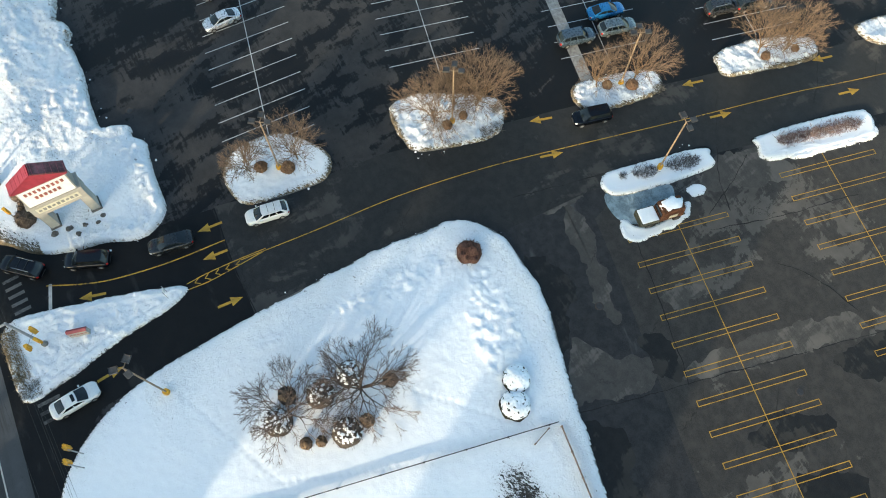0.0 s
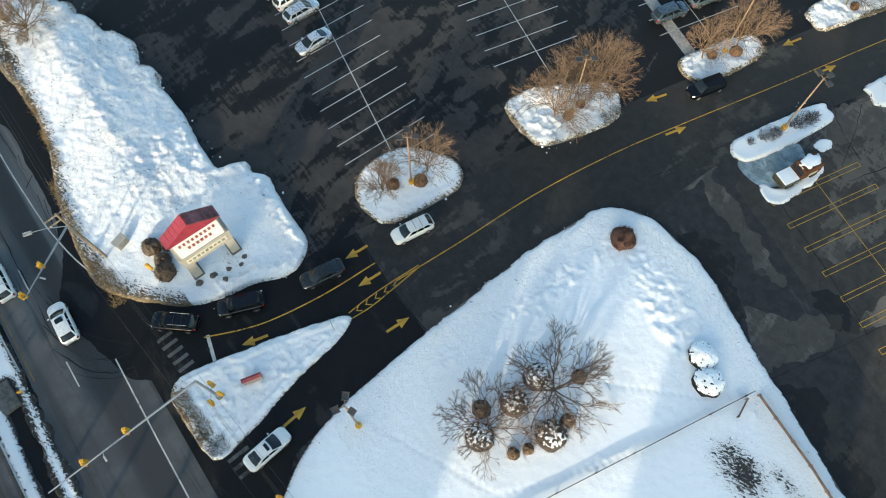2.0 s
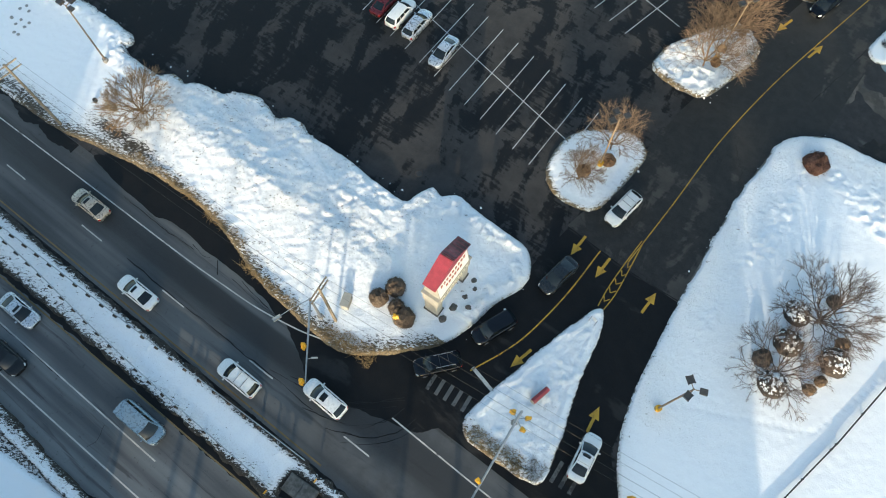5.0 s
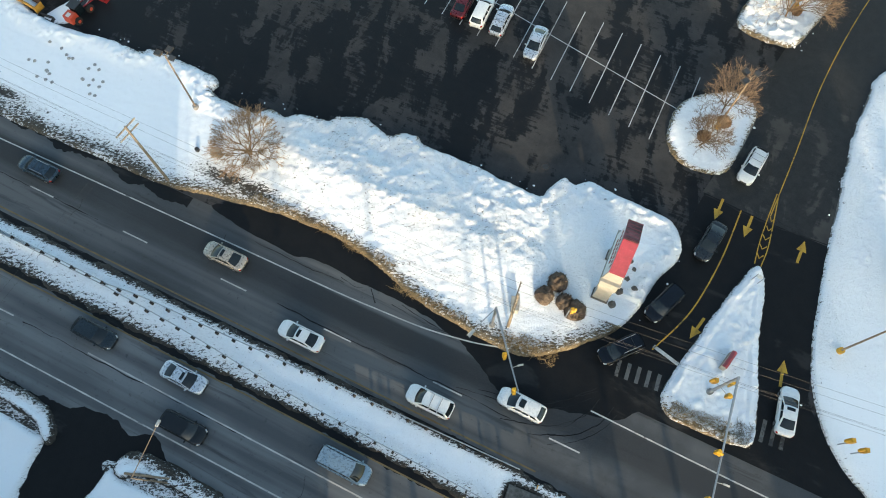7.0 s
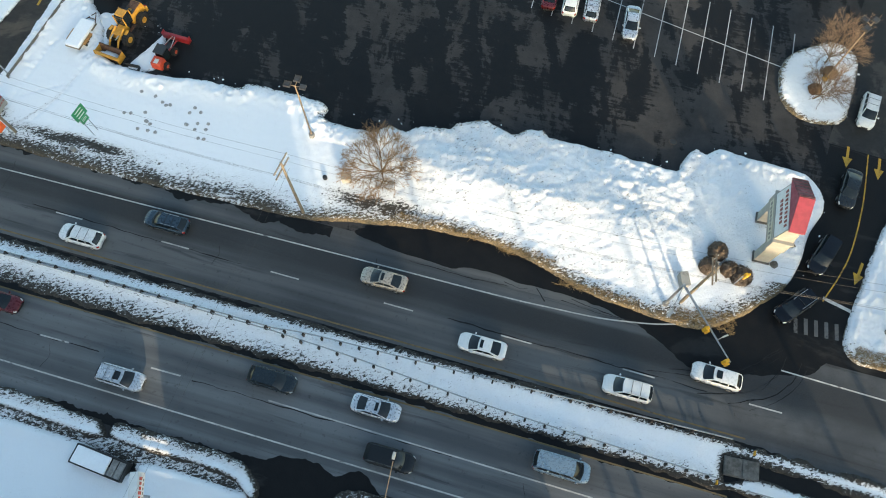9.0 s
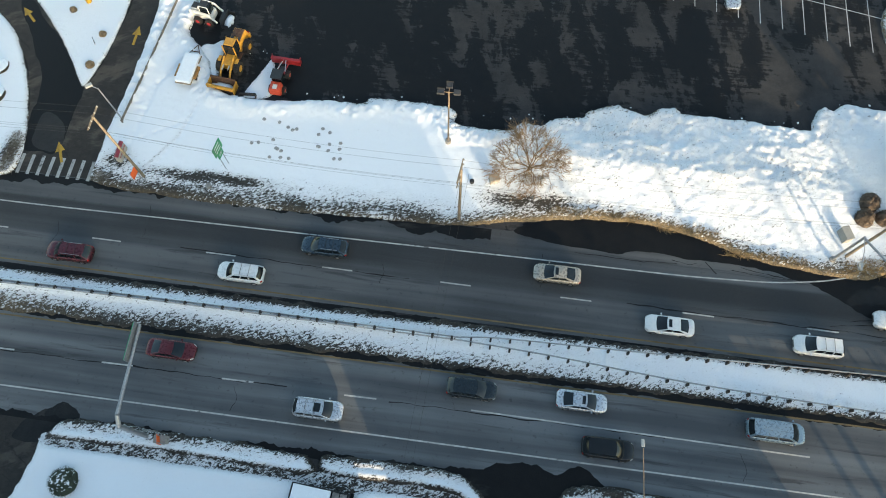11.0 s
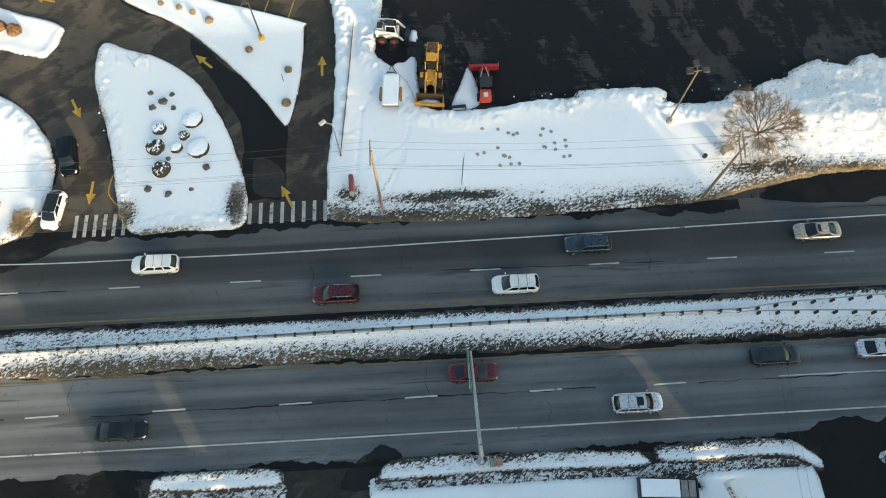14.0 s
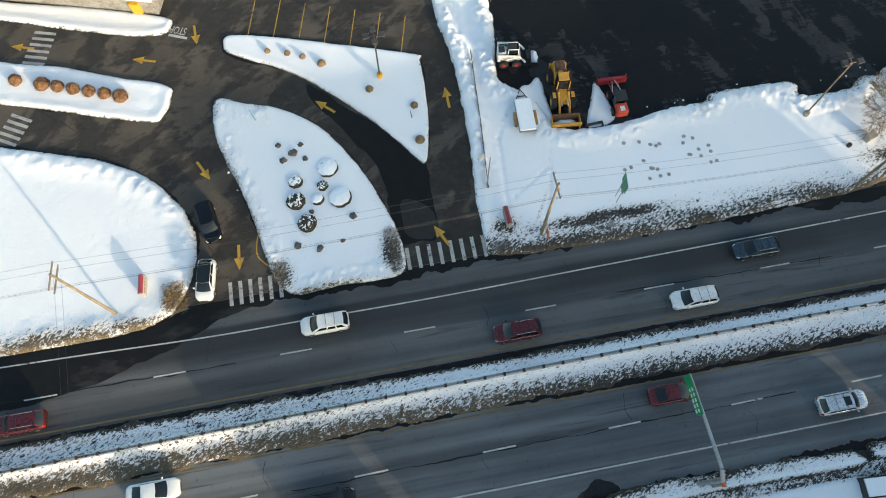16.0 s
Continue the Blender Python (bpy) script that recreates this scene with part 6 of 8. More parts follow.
def rail_fence(line, label, post_gap, mat, rails, height, name="fence"):
    ob = new(name)
    tagged(ob, label, "fence")
    pts = [Vector((*p, snow_z(*p) * 0.6)) for p in line]
    for a, b in zip(pts, pts[1:]):
        l = (b - a).length
        for z in rails:
            bm = fresh()
            m = (a + b) / 2
            box(bm, (m.x, m.y, m.z + z), (l, 0.07, 0.13), math.degrees(math.atan2(b.y - a.y, b.x - a.x)), 0.01)
            part("rail", bm, mat, ob)
        k = 0.0
        while k <= l:
            p = a.lerp(b, k / l)
            bm = fresh()
            box(bm, (p.x, p.y, p.z + height / 2 - 0.1), (0.14, 0.14, height + 0.2), math.degrees(math.atan2(b.y - a.y, b.x - a.x)), 0.015)
            part("post", bm, mat, ob)
            k += post_gap
    return ob

# ---- median: guard rails, concrete nose ----
guard_rail("guard_rail", [(-70, -6.6), (-19, -6.2), (3, -5.95), (25, -5.75), (50, -5.75)], "steel guard rail, double sided, on dark posts in snow", True)
guard_rail("guard_rail", [(50, -5.6), (54, -5.2), (65, -4.85), (81, -4.3), (94.6, -3.85)], "steel guard rail beam on dark posts beside the lanes")
guard_rail("guard_rail", [(50, -5.9), (59.5, -6.3), (70.5, -7.05), (81, -7.4), (93.6, -7.65)], "steel guard rail beam on dark posts beside the lanes")
guard_rail("guard_rail", [(96.5, -8.05), (110, -7.9), (130, -7.9), (150, -7.9)], "steel guard rail beam on dark posts beside the lanes")
M_VAULT = plain("dark_weathered_concrete", (0.115, 0.112, 0.105), 0.9, 0, 0.4, 2.5, 0.2, 0, 0.3)
nose = thing("median_vault", 95.9, -6.15, 0, 4, "low weathered concrete vault at the end of the median", "concrete vault")
bm = fresh()
box(bm, (0, 0, 0.12), (3.2, 1.75, 0.36), 0, 0.05)
part("base", bm, M_VAULT, nose)
for dx in (-0.8, 0.8):
    bm = fresh()
    box(bm, (dx, 0, 0.33), (1.45, 1.55, 0.08), 0, 0.02)
    part("lid", bm, M_VAULT, nose)
for (mx, my) in ((96.6, -4.6), (93.6, -8.1)):
    mk = thing("marker_post", mx, my, 0, 0, "short yellow hazard marker at the median nose", "marker post", "median markers")
    bm = fresh()
    rod(bm, (0, 0, 0), (0, 0, 0.85), 0.05, n=8)
    part("post", bm, M_STEEL, mk)
    bm = fresh()
    box(bm, (0, 0, 1.05), (0.06, 0.42, 0.5), 0, 0.02)
    part("plate", bm, M_YEL, mk)

# ---- cars ----
WHITE, SILVER, TAN, GREY, BLACK, RED, BLUE, MAROON = (0.62, 0.63, 0.63), (0.50, 0.52, 0.55), (0.34, 0.31, 0.26), (0.17, 0.18, 0.19), (0.003, 0.0045, 0.0085), (0.085, 0.008, 0.012), (0.02, 0.14, 0.34), (0.075, 0.010, 0.016)
Q = "cars waiting at the exit"
car("suv", 99.0, 10.8, -131, BLACK, 0.3, "black estate car with roof bars waiting at the stop line", True, False, Q)
car("suv", 101.3, 17.1, -112, BLACK, 0.2, "black four wheel drive waiting with golden light along its side", False, False, Q)
car("sedan", 103.4, 25.6, -99, (0.014, 0.018, 0.022), 0.4, "dark saloon waiting in the exit lane", False, False, Q)
car("wagon", 104.8, 36.1, -98, WHITE, 0.0, "white estate car with roof rails driving to the exit", True)
car("suv", 110.2, 74.5, -103, BLACK, 0.4, "black four wheel drive on the shopping drive")
car("sedan", 115.3, 12.0, 97, WHITE, 0.0, "white saloon with dark sunroof turning in from the highway", False, True)
P = "parked cars"
car("sedan", 77.15, 40.9, -87, SILVER, 0.6, "silver saloon parked nose in between white lines", False, False, P)
car("wagon", 72.2, 42.2, 93, SILVER, 0.6, "silver estate car with roof bars parked between white lines", True, False, P)
car("suv", 69.6, 42.3, 93, WHITE, 0.0, "white four wheel drive parked beside a silver estate", False, False, P)
car("sedan", 67.0, 42.6, 93, RED, 0.3, "dark red saloon parked at the row's end", False, False, P)
car("suv", 99.5, 78.9, 78, (0.06, 0.085, 0.11), 0.4, "dark slate four wheel drive parked across a grey seam", False, False, P)
car("wagon", 100.4, 84.3, 78, (0.14, 0.17, 0.18), 0.5, "grey green estate car parked beside a tree island", True, False, P)
car("sedan", 97.6, 84.4, 78, BLUE, 0.4, "bright blue saloon parked with pale roof reflections", False, False, P)
car("suv", 103.8, 98.0, 78, (0.03, 0.03, 0.032), 0.3, "black four wheel drive parked near a tree island", True, False, P)
car("suv", 104.9, 101.8, 78, (0.03, 0.03, 0.03), 0.3, "black estate car parked near a tree island", False, False, P)
car("sedan", 108.5, 118.0, 78, TAN, 0.4, "tan saloon parked far across the lot", False, False, P)
V = "cars on the highway"
car("suv", -9.0, 2.1, 180, WHITE, 0.0, "white four wheel drive on the highway by the shoulder", True, False, V)
car("suv", 9.3, -2.0, 180, MAROON, 0.4, "dark red four wheel drive with black roof bars on the highway", True, False, V)
car("suv", 27.2, -1.9, 180, WHITE, 0.1, "white four wheel drive with roof bars in the inner lane", True, False, V)
car("wagon", 35.0, 2.0, 180, (0.03, 0.05, 0.07), 0.5, "dark slate estate car with silver rails in the outer lane", True, False, V)
car("sedan", 58.8, 2.2, 180, TAN, 0.5, "pewter saloon with dark sunroof in the outer lane", False, True, V)
car("sedan", 70.1, -1.7, 180, WHITE, 0.0, "white saloon with dark sunroof in the inner lane", False, True, V)
car("suv", 84.4, -1.9, 180, WHITE, 0.0, "white four wheel drive with roof bars in the inner lane", True, False, V)
car("wagon", 92.4, 1.6, 178, WHITE, 0.1, "white estate car with sunroof passing the signals", False, True, V)
car("suv", -38.0, -2.2, 180, MAROON, 0.4, "dark red four wheel drive in the inner lane", True, False, V)
car("sedan", 22.4, -10.5, 0, RED, 0.3, "dark red saloon passing under the green sign", False, False, V)
car("suv", 37.6, -14.2, 0, SILVER, 0.5, "pale silver four wheel drive with black sunroof", True, True, V)
car("wagon", 51.6, -10.4, 0, (0.012, 0.020, 0.026), 0.4, "black estate car in the inner lane", False, False, V)
car("suv", 64.6, -14.2, 0, (0.012, 0.014, 0.016), 0.3, "black four wheel drive beside the solid lane line", False, False, V)
car("sedan", 62.0, -10.2, 0, SILVER, 0.6, "silver saloon in the inner lane", False, True, V)
car("van", 79.9, -10.6, 0, (0.20, 0.27, 0.33), 0.4, "blue grey van approaching the signals", False, False, V)
car("sedan", -10.6, -14.2, 0, (0.01, 0.012, 0.014), 0.2, "black saloon in the outer lane", False, False, V)
car("sedan", -26.0, -10.5, 0, WHITE, 0.0, "white saloon in the inner lane", False, False, V)
car("suv", -19.55, 15.0, -78, BLACK, 0.3, "black four wheel drive waiting behind a white hatchback", False, False, Q)
car("hatch", -20.2, 8.7, -98, WHITE, 0.0, "white hatchback with black glass roof waiting at the crosswalk", False, False, Q, 0.03, True)

# ---- the centre's pylon sign ----
M_CREAM = plain("cream_stucco", (0.33, 0.315, 0.28), 0.85, 0, 0.10, 1.5, 0.3, 0, 0.2)
M_REDROOF = plain("red_metal_roof", (0.25, 0.028, 0.045), 0.45, 0, 0.2, 2)
M_WEATHER = plain("weathered_red_roof", (0.17, 0.055, 0.06), 0.6, 0, 0.75, 1.2)
M_REDLET = plain("red_letters", (0.27, 0.085, 0.07), 0.6)
M_BOARD = plain("reader_board", (0.52, 0.49, 0.37), 0.5, 0, 0.15, 3)
M_GREYBAR = plain("grey_lettering", (0.18, 0.18, 0.17), 0.6)
M_SIGNDARK = plain("sign_back", (0.16, 0.10, 0.07), 0.7, 0, 0.4, 3)
M_GREEN = plain("sign_green", (0.02, 0.22, 0.085), 0.45, 0, 0.12, 2)
M_ORANGE = plain("orange_sign", (0.75, 0.12, 0.02), 0.55, 0, 0.12, 2)
M_FENCE = plain("grey_fence_timber", (0.16, 0.145, 0.125), 0.9, 0, 0.4, 6, 0.2)
M_SIGNWHITE = plain("sign_white", (0.66, 0.66, 0.64), 0.5, 0, 0.1, 2)
pyl = thing("pylon_sign", 95.15, 17.4, 0, 2, "tall cream pylon sign with a red gabled roof and two legs", "pylon sign")
for dy in (-2.25, 2.25):
    bm = fresh()
    box(bm, (0, dy, 1.75), (1.5, 0.95, 3.8), 0, 0.03)
    part("leg", bm, M_CREAM, pyl)
    bm = fresh()
    box(bm, (0.0, dy, 0.25), (1.75, 1.2, 0.7), 0, 0.05)
    part("plinth", bm, M_STONE, pyl)
bm = fresh()
box(bm, (0, 0, 4.45), (1.8, 5.5, 1.75), 0, 0.03)
part("lower_panel", bm, M_CREAM, pyl)
bm = fresh()
box(bm, (0, 0, 5.45), (2.05, 5.7, 0.22), 0, 0.03)
part("cornice", bm, M_CREAM, pyl)
for s in (-1, 1):
    bm = fresh()
    box(bm, (s * 0.905, 0, 4.5), (0.06, 4.5, 0.85), 0, 0.01)
    board = part("reader_board", bm, M_BOARD, pyl, "yellowish reader board")
    for k in range(9):
        bm = fresh()
        box(bm, (s * 0.94, -1.9 + 0.47 * k, 4.5), (0.03, 0.30, 0.42 if k % 3 else 0.28), 0)
        part("letter_bar", bm, M_GREYBAR, board)
bm = fresh()
box(bm, (0, 0, 6.75), (1.85, 5.0, 2.5), 0, 0.02)
for v in bm.verts:
    v.co.x *= 1 - 0.38 * min(1, max(0, (v.co.z - 5.5) / 2.5))
part("upper_panel", bm, M_CREAM, pyl)
bm = fresh()
vs = [bm.verts.new((sx * 0.64, y, z)) for sx in (1, -1) for y, z in ((-2.75, 7.95), (2.75, 7.95), (2.75, 8.2), (0, 9.85), (-2.75, 8.2))]
bm.faces.new(vs[:5])
bm.faces.new(vs[5:][::-1])
for i in range(5):
    j = (i + 1) % 5
    bm.faces.new((vs[j], vs[i], vs[5 + i], vs[5 + j]))
bmesh.ops.recalc_face_normals(bm, faces=bm.faces)
part("pediment", bm, M_REDROOF, pyl, "red gabled pediment")
for s in (-1, 1):
    bm = fresh()
    box(bm, (s * 0.77, 0, 6.72), (0.04, 4.75, 2.25), 0, 0.01, (0, -s * 8))
    part("sign_face", bm, M_SIGNWHITE, pyl, "white sign face")
    for row, (n, z, w) in enumerate(((9, 7.35, 0.36), (6, 6.55, 0.40))):
        for k in range(n):
            bm = fresh()
            box(bm, (s * (0.71 if row == 0 else 0.825), (k - (n - 1) / 2) * 0.46, z), (0.08, w * 0.7, 0.46), 0, 0.02)
            part("letter_bar", bm, M_REDLET, pyl)
    a = math.degrees(math.atan2(1.65, 2.75))
    bm = fresh()
    box(bm, (0, s * 1.44, 9.08), (1.45, 3.3, 0.16), 0, 0.02, (-s * a, 0))
    slope = part("roof_slope", bm, M_WEATHER if s > 0 else M_REDROOF, pyl, "red standing seam roof slope")
    for k in range(6):
        bm = fresh()
        box(bm, (0, s * (0.25 + 0.5 * k), 9.88 - 0.30 * k), (1.47, 0.04, 0.06), 0, 0, (-s * a, 0))
        part("seam", bm, M_REDROOF, slope)
for k, (dx, dy, r) in enumerate(((1.5, -2.6, 0.42), (1.7, -1.0, 0.45), (1.6, 2.6, 0.32), (2.2, 1.9, 0.28), (2.9, -0.2, 0.34), (1.9, 0.6, 0.3))):
    bm = lumpy_ball(r, r * 0.6, 60 + k, 0.25, 2)
    st = part("boulder", bm, M_STONE)
    st.matrix_basis = pose(95.15 + dx, 17.4 + dy, snow_z(95.15 + dx, 17.4 + dy) - 0.05, 0, 0, 60 * k)
    tagged(st, "dark garden boulder half buried in snow by the pylon", "boulder", "boulders")


def entrance_sign(x, y, turn, label):
    ob = thing("entrance_sign", x, y, snow_z(x, y) - 0.05, turn, label, "entrance sign", "entrance signs")
    bm = fresh()
    box(bm, (0, 0, 0.55), (0.52, 1.9, 1.1), 0, 0.03)
    part("panel", bm, M_CREAM, ob)
    for s in (-1, 1):
        bm = fresh()
        box(bm, (s * 0.12, 0, 1.20), (0.30, 2.0, 0.06), 0, 0.01, (0, s * 42))
        part("roof_slope", bm, M_REDROOF, ob)
        for k in range(5):
            bm = fresh()
            box(bm, (s * 0.27, -0.7 + 0.35 * k, 0.72), (0.03, 0.24, 0.2), 0)
            part("letter_bar", bm, M_REDLET, ob)
    bm = fresh()
    box(bm, (0, 0, 0.1), (0.5, 1.7, 0.35), 0, 0.03)
    part("base", bm, M_SIGNDARK, ob)


entrance_sign(108.75, 14.2, -14, "small cream sign with a red roof on the pointed island")
entrance_sign(-26.4, 9.2, -4, "small cream sign with a red roof on the lawn")
entrance_sign(10.9, 9.9, 2, "small cream sign with a red roof at the verge corner")

# ---- lamps ----
car_park_lamp(45.9, 16.15, 9.7, (2, 92, 182), "tan triple-headed lamp post on the snow bank", foot=False)
car_park_lamp(99.9, 39.4, 9.6, (58, 148, 238), "tan triple-headed lamp post between bare trees")
car_park_lamp(119.4, 77.9, 9.5, (-10, 80, 170), "tan triple-headed lamp post in a shrub planter")
car_park_lamp(107.7, 80.2, 9.4, (68, 158, 248), "tan triple-headed lamp post on a tree island")
car_park_lamp(103.3, 59.7, 9.8, (58, 148, 238), "tan triple-headed lamp post between bare trees")
car_park_lamp(118.5, 20.1, 10.6, (20, 140, 260), "triple-headed lamp post standing on the snowy lawn", M_BRONZE)
car_park_lamp(0.5, 29.7, 7.4, (0, 90, 180, 270), "slim dark four-headed lamp post on the triangular island", M_HEAD)

# ---- poles, cables, signals ----
U = [(-75, 7.5, 12.0), (-29.3, 7.0, 12.2), (14.0, 7.6, 11.9), (48.2, 7.1, 10.9), (88.1, 8.2, 10.4), (133, 13, 11.0)]
for k, (x, y, h) in enumerate(U):
    utility_pole(x, y, h, (88, 84, 90, 84, 97, 80)[k], "weathered wooden utility pole with crossarm", False, 2 if k in (1, 3, 4) else 1)
for (xa, ya, ha), (xb, yb, hb) in zip(U, U[1:]):
    for o, dz in ((-1.15, -0.15), (0.45, -0.15), (1.15, -0.15), (0.0, -2.6), (0.15, -3.4)):
        cable((xa, ya + o, ha + dz), (xb, yb + o, hb + dz), 0.9)
for o in (0.0, 0.7):
    cable((48.2 + o, 7.1, 10.4), (46.0 + o, -34.0, 10.5), 0.7)
for o in (0.0, 0.6):
    cable((-29.3 + o, 7.0, 11.8), (-27.5 + o, -34.0, 11.5), 0.7)
bm = fresh()
rod(bm, (49.05, 11.6, 0), (49.05, 11.6, snow_z(49, 11.6) + 0.35), 0.26, 0.24, 14)
tagged(part("drum", bm, M_TRIM), "small black drum standing in the snow", "drum")
mast_signal(86.6, 7.6, 6.3, (91.5, 1.4), ((0.56, -60), (0.97, -60)), "grey signal mast with two yellow signals over the exit", (85.6, 4.3), (), 0.72)
mast_signal(108.2, 10.7, 7.4, (109.4, -3.4), ((0.48, -20), (0.76, -20)), "grey signal mast with a long arm over the highway", None, ((0.75, 0.55, 3.2, 40), (0.9, -0.5, 3.0, 0), (-0.55, 0.35, 2.9, 200)), 0.65)
for x, y, h, a, label in ((92.9, 11.5, 2.9, 30, "yellow signal on a short post by the shrubs"), (120.5, 11.2, 3.3, 200, "yellow signal on a thin post at the lawn's edge"), (121.8, 10.9, 3.3, 200, "yellow signal on a thin post at the lawn's edge")):
    ob = thing("post_signal", x, y, 0, 0, label, "traffic signal", "post signals")
    bm = fresh()
    rod(bm, (0, 0, 0), (0, 0, h), 0.06, n=8)
    part("post", bm, M_STEEL, ob)
    signal_head(ob, 0.28 * math.cos(radians(a)), 0.28 * math.sin(radians(a)), h - 0.2, a)
wl = thing("street_lamp", 9.65, 14.1, 0, 0, "slim grey lamp post with one arm by the cable fence", "street lamp")
bm = fresh()
rod(bm, (0, 0, 0), (0, 0, 6.3), 0.09, 0.06, 10)
part("pole", bm, M_STEEL, wl)
bm = fresh()
rod(bm, (0, 0, 6.2), (-0.6, 0.05, 6.45), 0.04, n=6)
part("arm", bm, M_STEEL, wl)
bm = fresh()
box(bm, (-0.95, 0.1, 6.45), (0.75, 0.42, 0.18), 40, 0.06)
part("luminaire", bm, M_LENS, wl)
sl = thing("street_lamp", 66.0, -19.0, 0, 0, "thin tan lamp post with a pale head over the lane", "street lamp")
bm = fresh()
rod(bm, (0, 0, 0), (0, 0, 8.4), 0.08, 0.05, 8)
part("pole", bm, M_BRONZE, sl)
bm = fresh()
rod(bm, (0, 0, 8.3), (-0.3, 4.2, 8.8), 0.045, 0.035, 6)
part("arm", bm, M_BRONZE, sl)
bm = fresh()
box(bm, (-0.35, 4.6, 8.8), (0.28, 0.62, 0.16), 4, 0.07)
part("luminaire", bm, M_LENS, sl)

# ---- cantilever sign over the southern carriageway ----
cs = thing("overhead_sign", 22.3, -18.7, 0, 0, "grey cantilever mast carrying a green direction sign", "road sign")
bm = fresh()
box(bm, (0, 0, 0.2), (1.2, 1.2, 0.5), 0, 0.05)
part("footing", bm, M_CONC, cs)
bm = fresh()
rod(bm, (0, 0, 0.3), (0, 0.1, 6.4), 0.22, 0.20, 14)
rod(bm, (0, 0.1, 6.4), (-0.1, 1.0, 7.2), 0.20, 0.18, 14)
part("mast", bm, M_STEEL, cs)
bm = fresh()
rod(bm, (-0.1, 1.0, 7.2), (-0.4, 8.8, 7.4), 0.17, 0.12, 12)
part("arm", bm, M_STEEL, cs)
bm = fresh()
box(bm, (-0.62, 7.1, 7.35), (0.06, 3.4, 1.5), 2, 0.0)
panel = part("panel", bm, M_GREEN, cs, "green direction sign panel")
bm = fresh()
box(bm, (-0.57, 7.1, 7.35), (0.03, 3.44, 1.54), 2, 0.0)
part("backing", bm, M_STEEL, panel)
for row in (-0.35, 0.28):
    for k in range(7):
        bm = fresh()
        box(bm, (-0.66, 5.75 + 0.45 * k, 7.35 + row), (0.02, 0.30, 0.30), 2)
        part("letter_bar", bm, M_SIGNWHITE, panel)
bm = fresh()
box(bm, (1.6, -0.15, 0.75), (1.1, 0.7, 1.1), 5, 0.04)
cb = part("control_cabinet", bm, M_CONC)
cb.matrix_basis = pose(22.3, -18.7, 0.1)
tagged(cb, "grey metal control cabinet at the sign's foot", "cabinet")

# ---- signs and boxes on the verge ----
def plate_sign(x, y, turn, plates, post_h, label, name="road_sign"):
    ob = thing(name, x, y, snow_z(x, y) - 0.1, turn, label, "road sign")
    for dy in (-0.35, 0.35):
        bm = fresh()
        rod(bm, (0, dy, 0), (0, dy, post_h), 0.045, n=6)
        part("post", bm, M_STEEL, ob)
    for z, w, h, mat, bars in plates:
        bm = fresh()
        box(bm, (0.06, 0, z), (0.04, w, h), 0, 0.0)
        p = part("plate", bm, mat, ob)
        for k in range(bars):
            bm = fresh()
            box(bm, (0.085, 0, z + h * (0.28 - 0.28 * k)), (0.012, w * 0.6, h * 0.085), 0)
            part("letter_bar", bm, M_SIGNWHITE, p)
    return ob


plate_sign(22.6, 10.0, -8, ((3.95, 1.7, 1.5, M_GREEN, 3), (2.75, 1.05, 0.75, M_GREEN, 2)), 4.6, "green guide sign with white lettering on two posts")
plate_sign(14.1, 6.75, -4, ((2.4, 1.0, 1.0, M_ORANGE, 0),), 2.9, "bright orange warning sign by the utility pole")
plate_sign(24.0, -18.9, 200, ((1.3, 0.9, 1.0, M_ORANGE, 0),), 1.8, "orange and white work sign at the verge")
plate_sign(108.85, 23.4, 80, ((1.5, 0.45, 0.7, M_SIGNWHITE, 0),), 1.9, "small white traffic sign on the island point")
for x, y, s, label in ((87.85, 10.3, (0.75, 1.4, 1.2), "cream utility cabinet standing in the snow"), (51.4, 12.0, (1.0, 0.7, 0.9), "tan utility box standing near the bare shrub tree")):
    ob = thing("utility_cabinet", x, y, snow_z(x, y) - 0.1, 20, label, "utility cabinet")
    bm = fresh()
    box(bm, (0, 0, s[2] / 2), s, 0, 0.03)
    body = part("body", bm, M_CREAM, ob)
    bm = fresh()
    box(bm, (0, 0, s[2] + 0.03), (s[0] + 0.1, s[1] + 0.1, 0.07), 0, 0.02)
    part("lid", bm, M_CREAM, ob)
    bm = fresh()
    box(bm, (s[0] / 2 + 0.01, 0, s[2] * 0.5), (0.03, s[1] * 0.8, s[2] * 0.75), 0, 0.01)
    part("door", bm, M_CONC, ob)
bm = fresh()
rod(bm, (0, 0, 0), (0, 0, 0.7), 0.28, 0.28, 16)
dr = part("drain_pipe", bm, M_CONC)
dr.matrix_basis = pose(21.3, 7.3, 0.0)
tagged(dr, "round grey concrete standpipe in the muddy verge", "pipe")
rail_fence([(9.7, 13.8), (10.4, 21), (11.2, 31)], "weathered low timber fence nearly buried in snow", 2.6, M_FENCE, (0.30, 0.5), 0.6)
rail_fence([(126.5, -2), (133.6, 27.3), (138.6, 53.0)], "thin dark rail fence across the snowy lawn", 4.2, M_TRIM, (0.35, 0.5), 0.5)
rail_fence([(139.1, 53.0), (146.5, 52.0), (158, 49.6)], "dark brown timber rail wall along the lawn's edge", 2.5, M_SIGNDARK, (0.35, 0.5, 0.65), 0.8)
rail_fence([(138.7, 51.8), (139.4, 49.8)], "short dark timber rail at the fence corner", 2.0, M_SIGNDARK, (0.35, 0.6), 0.7)

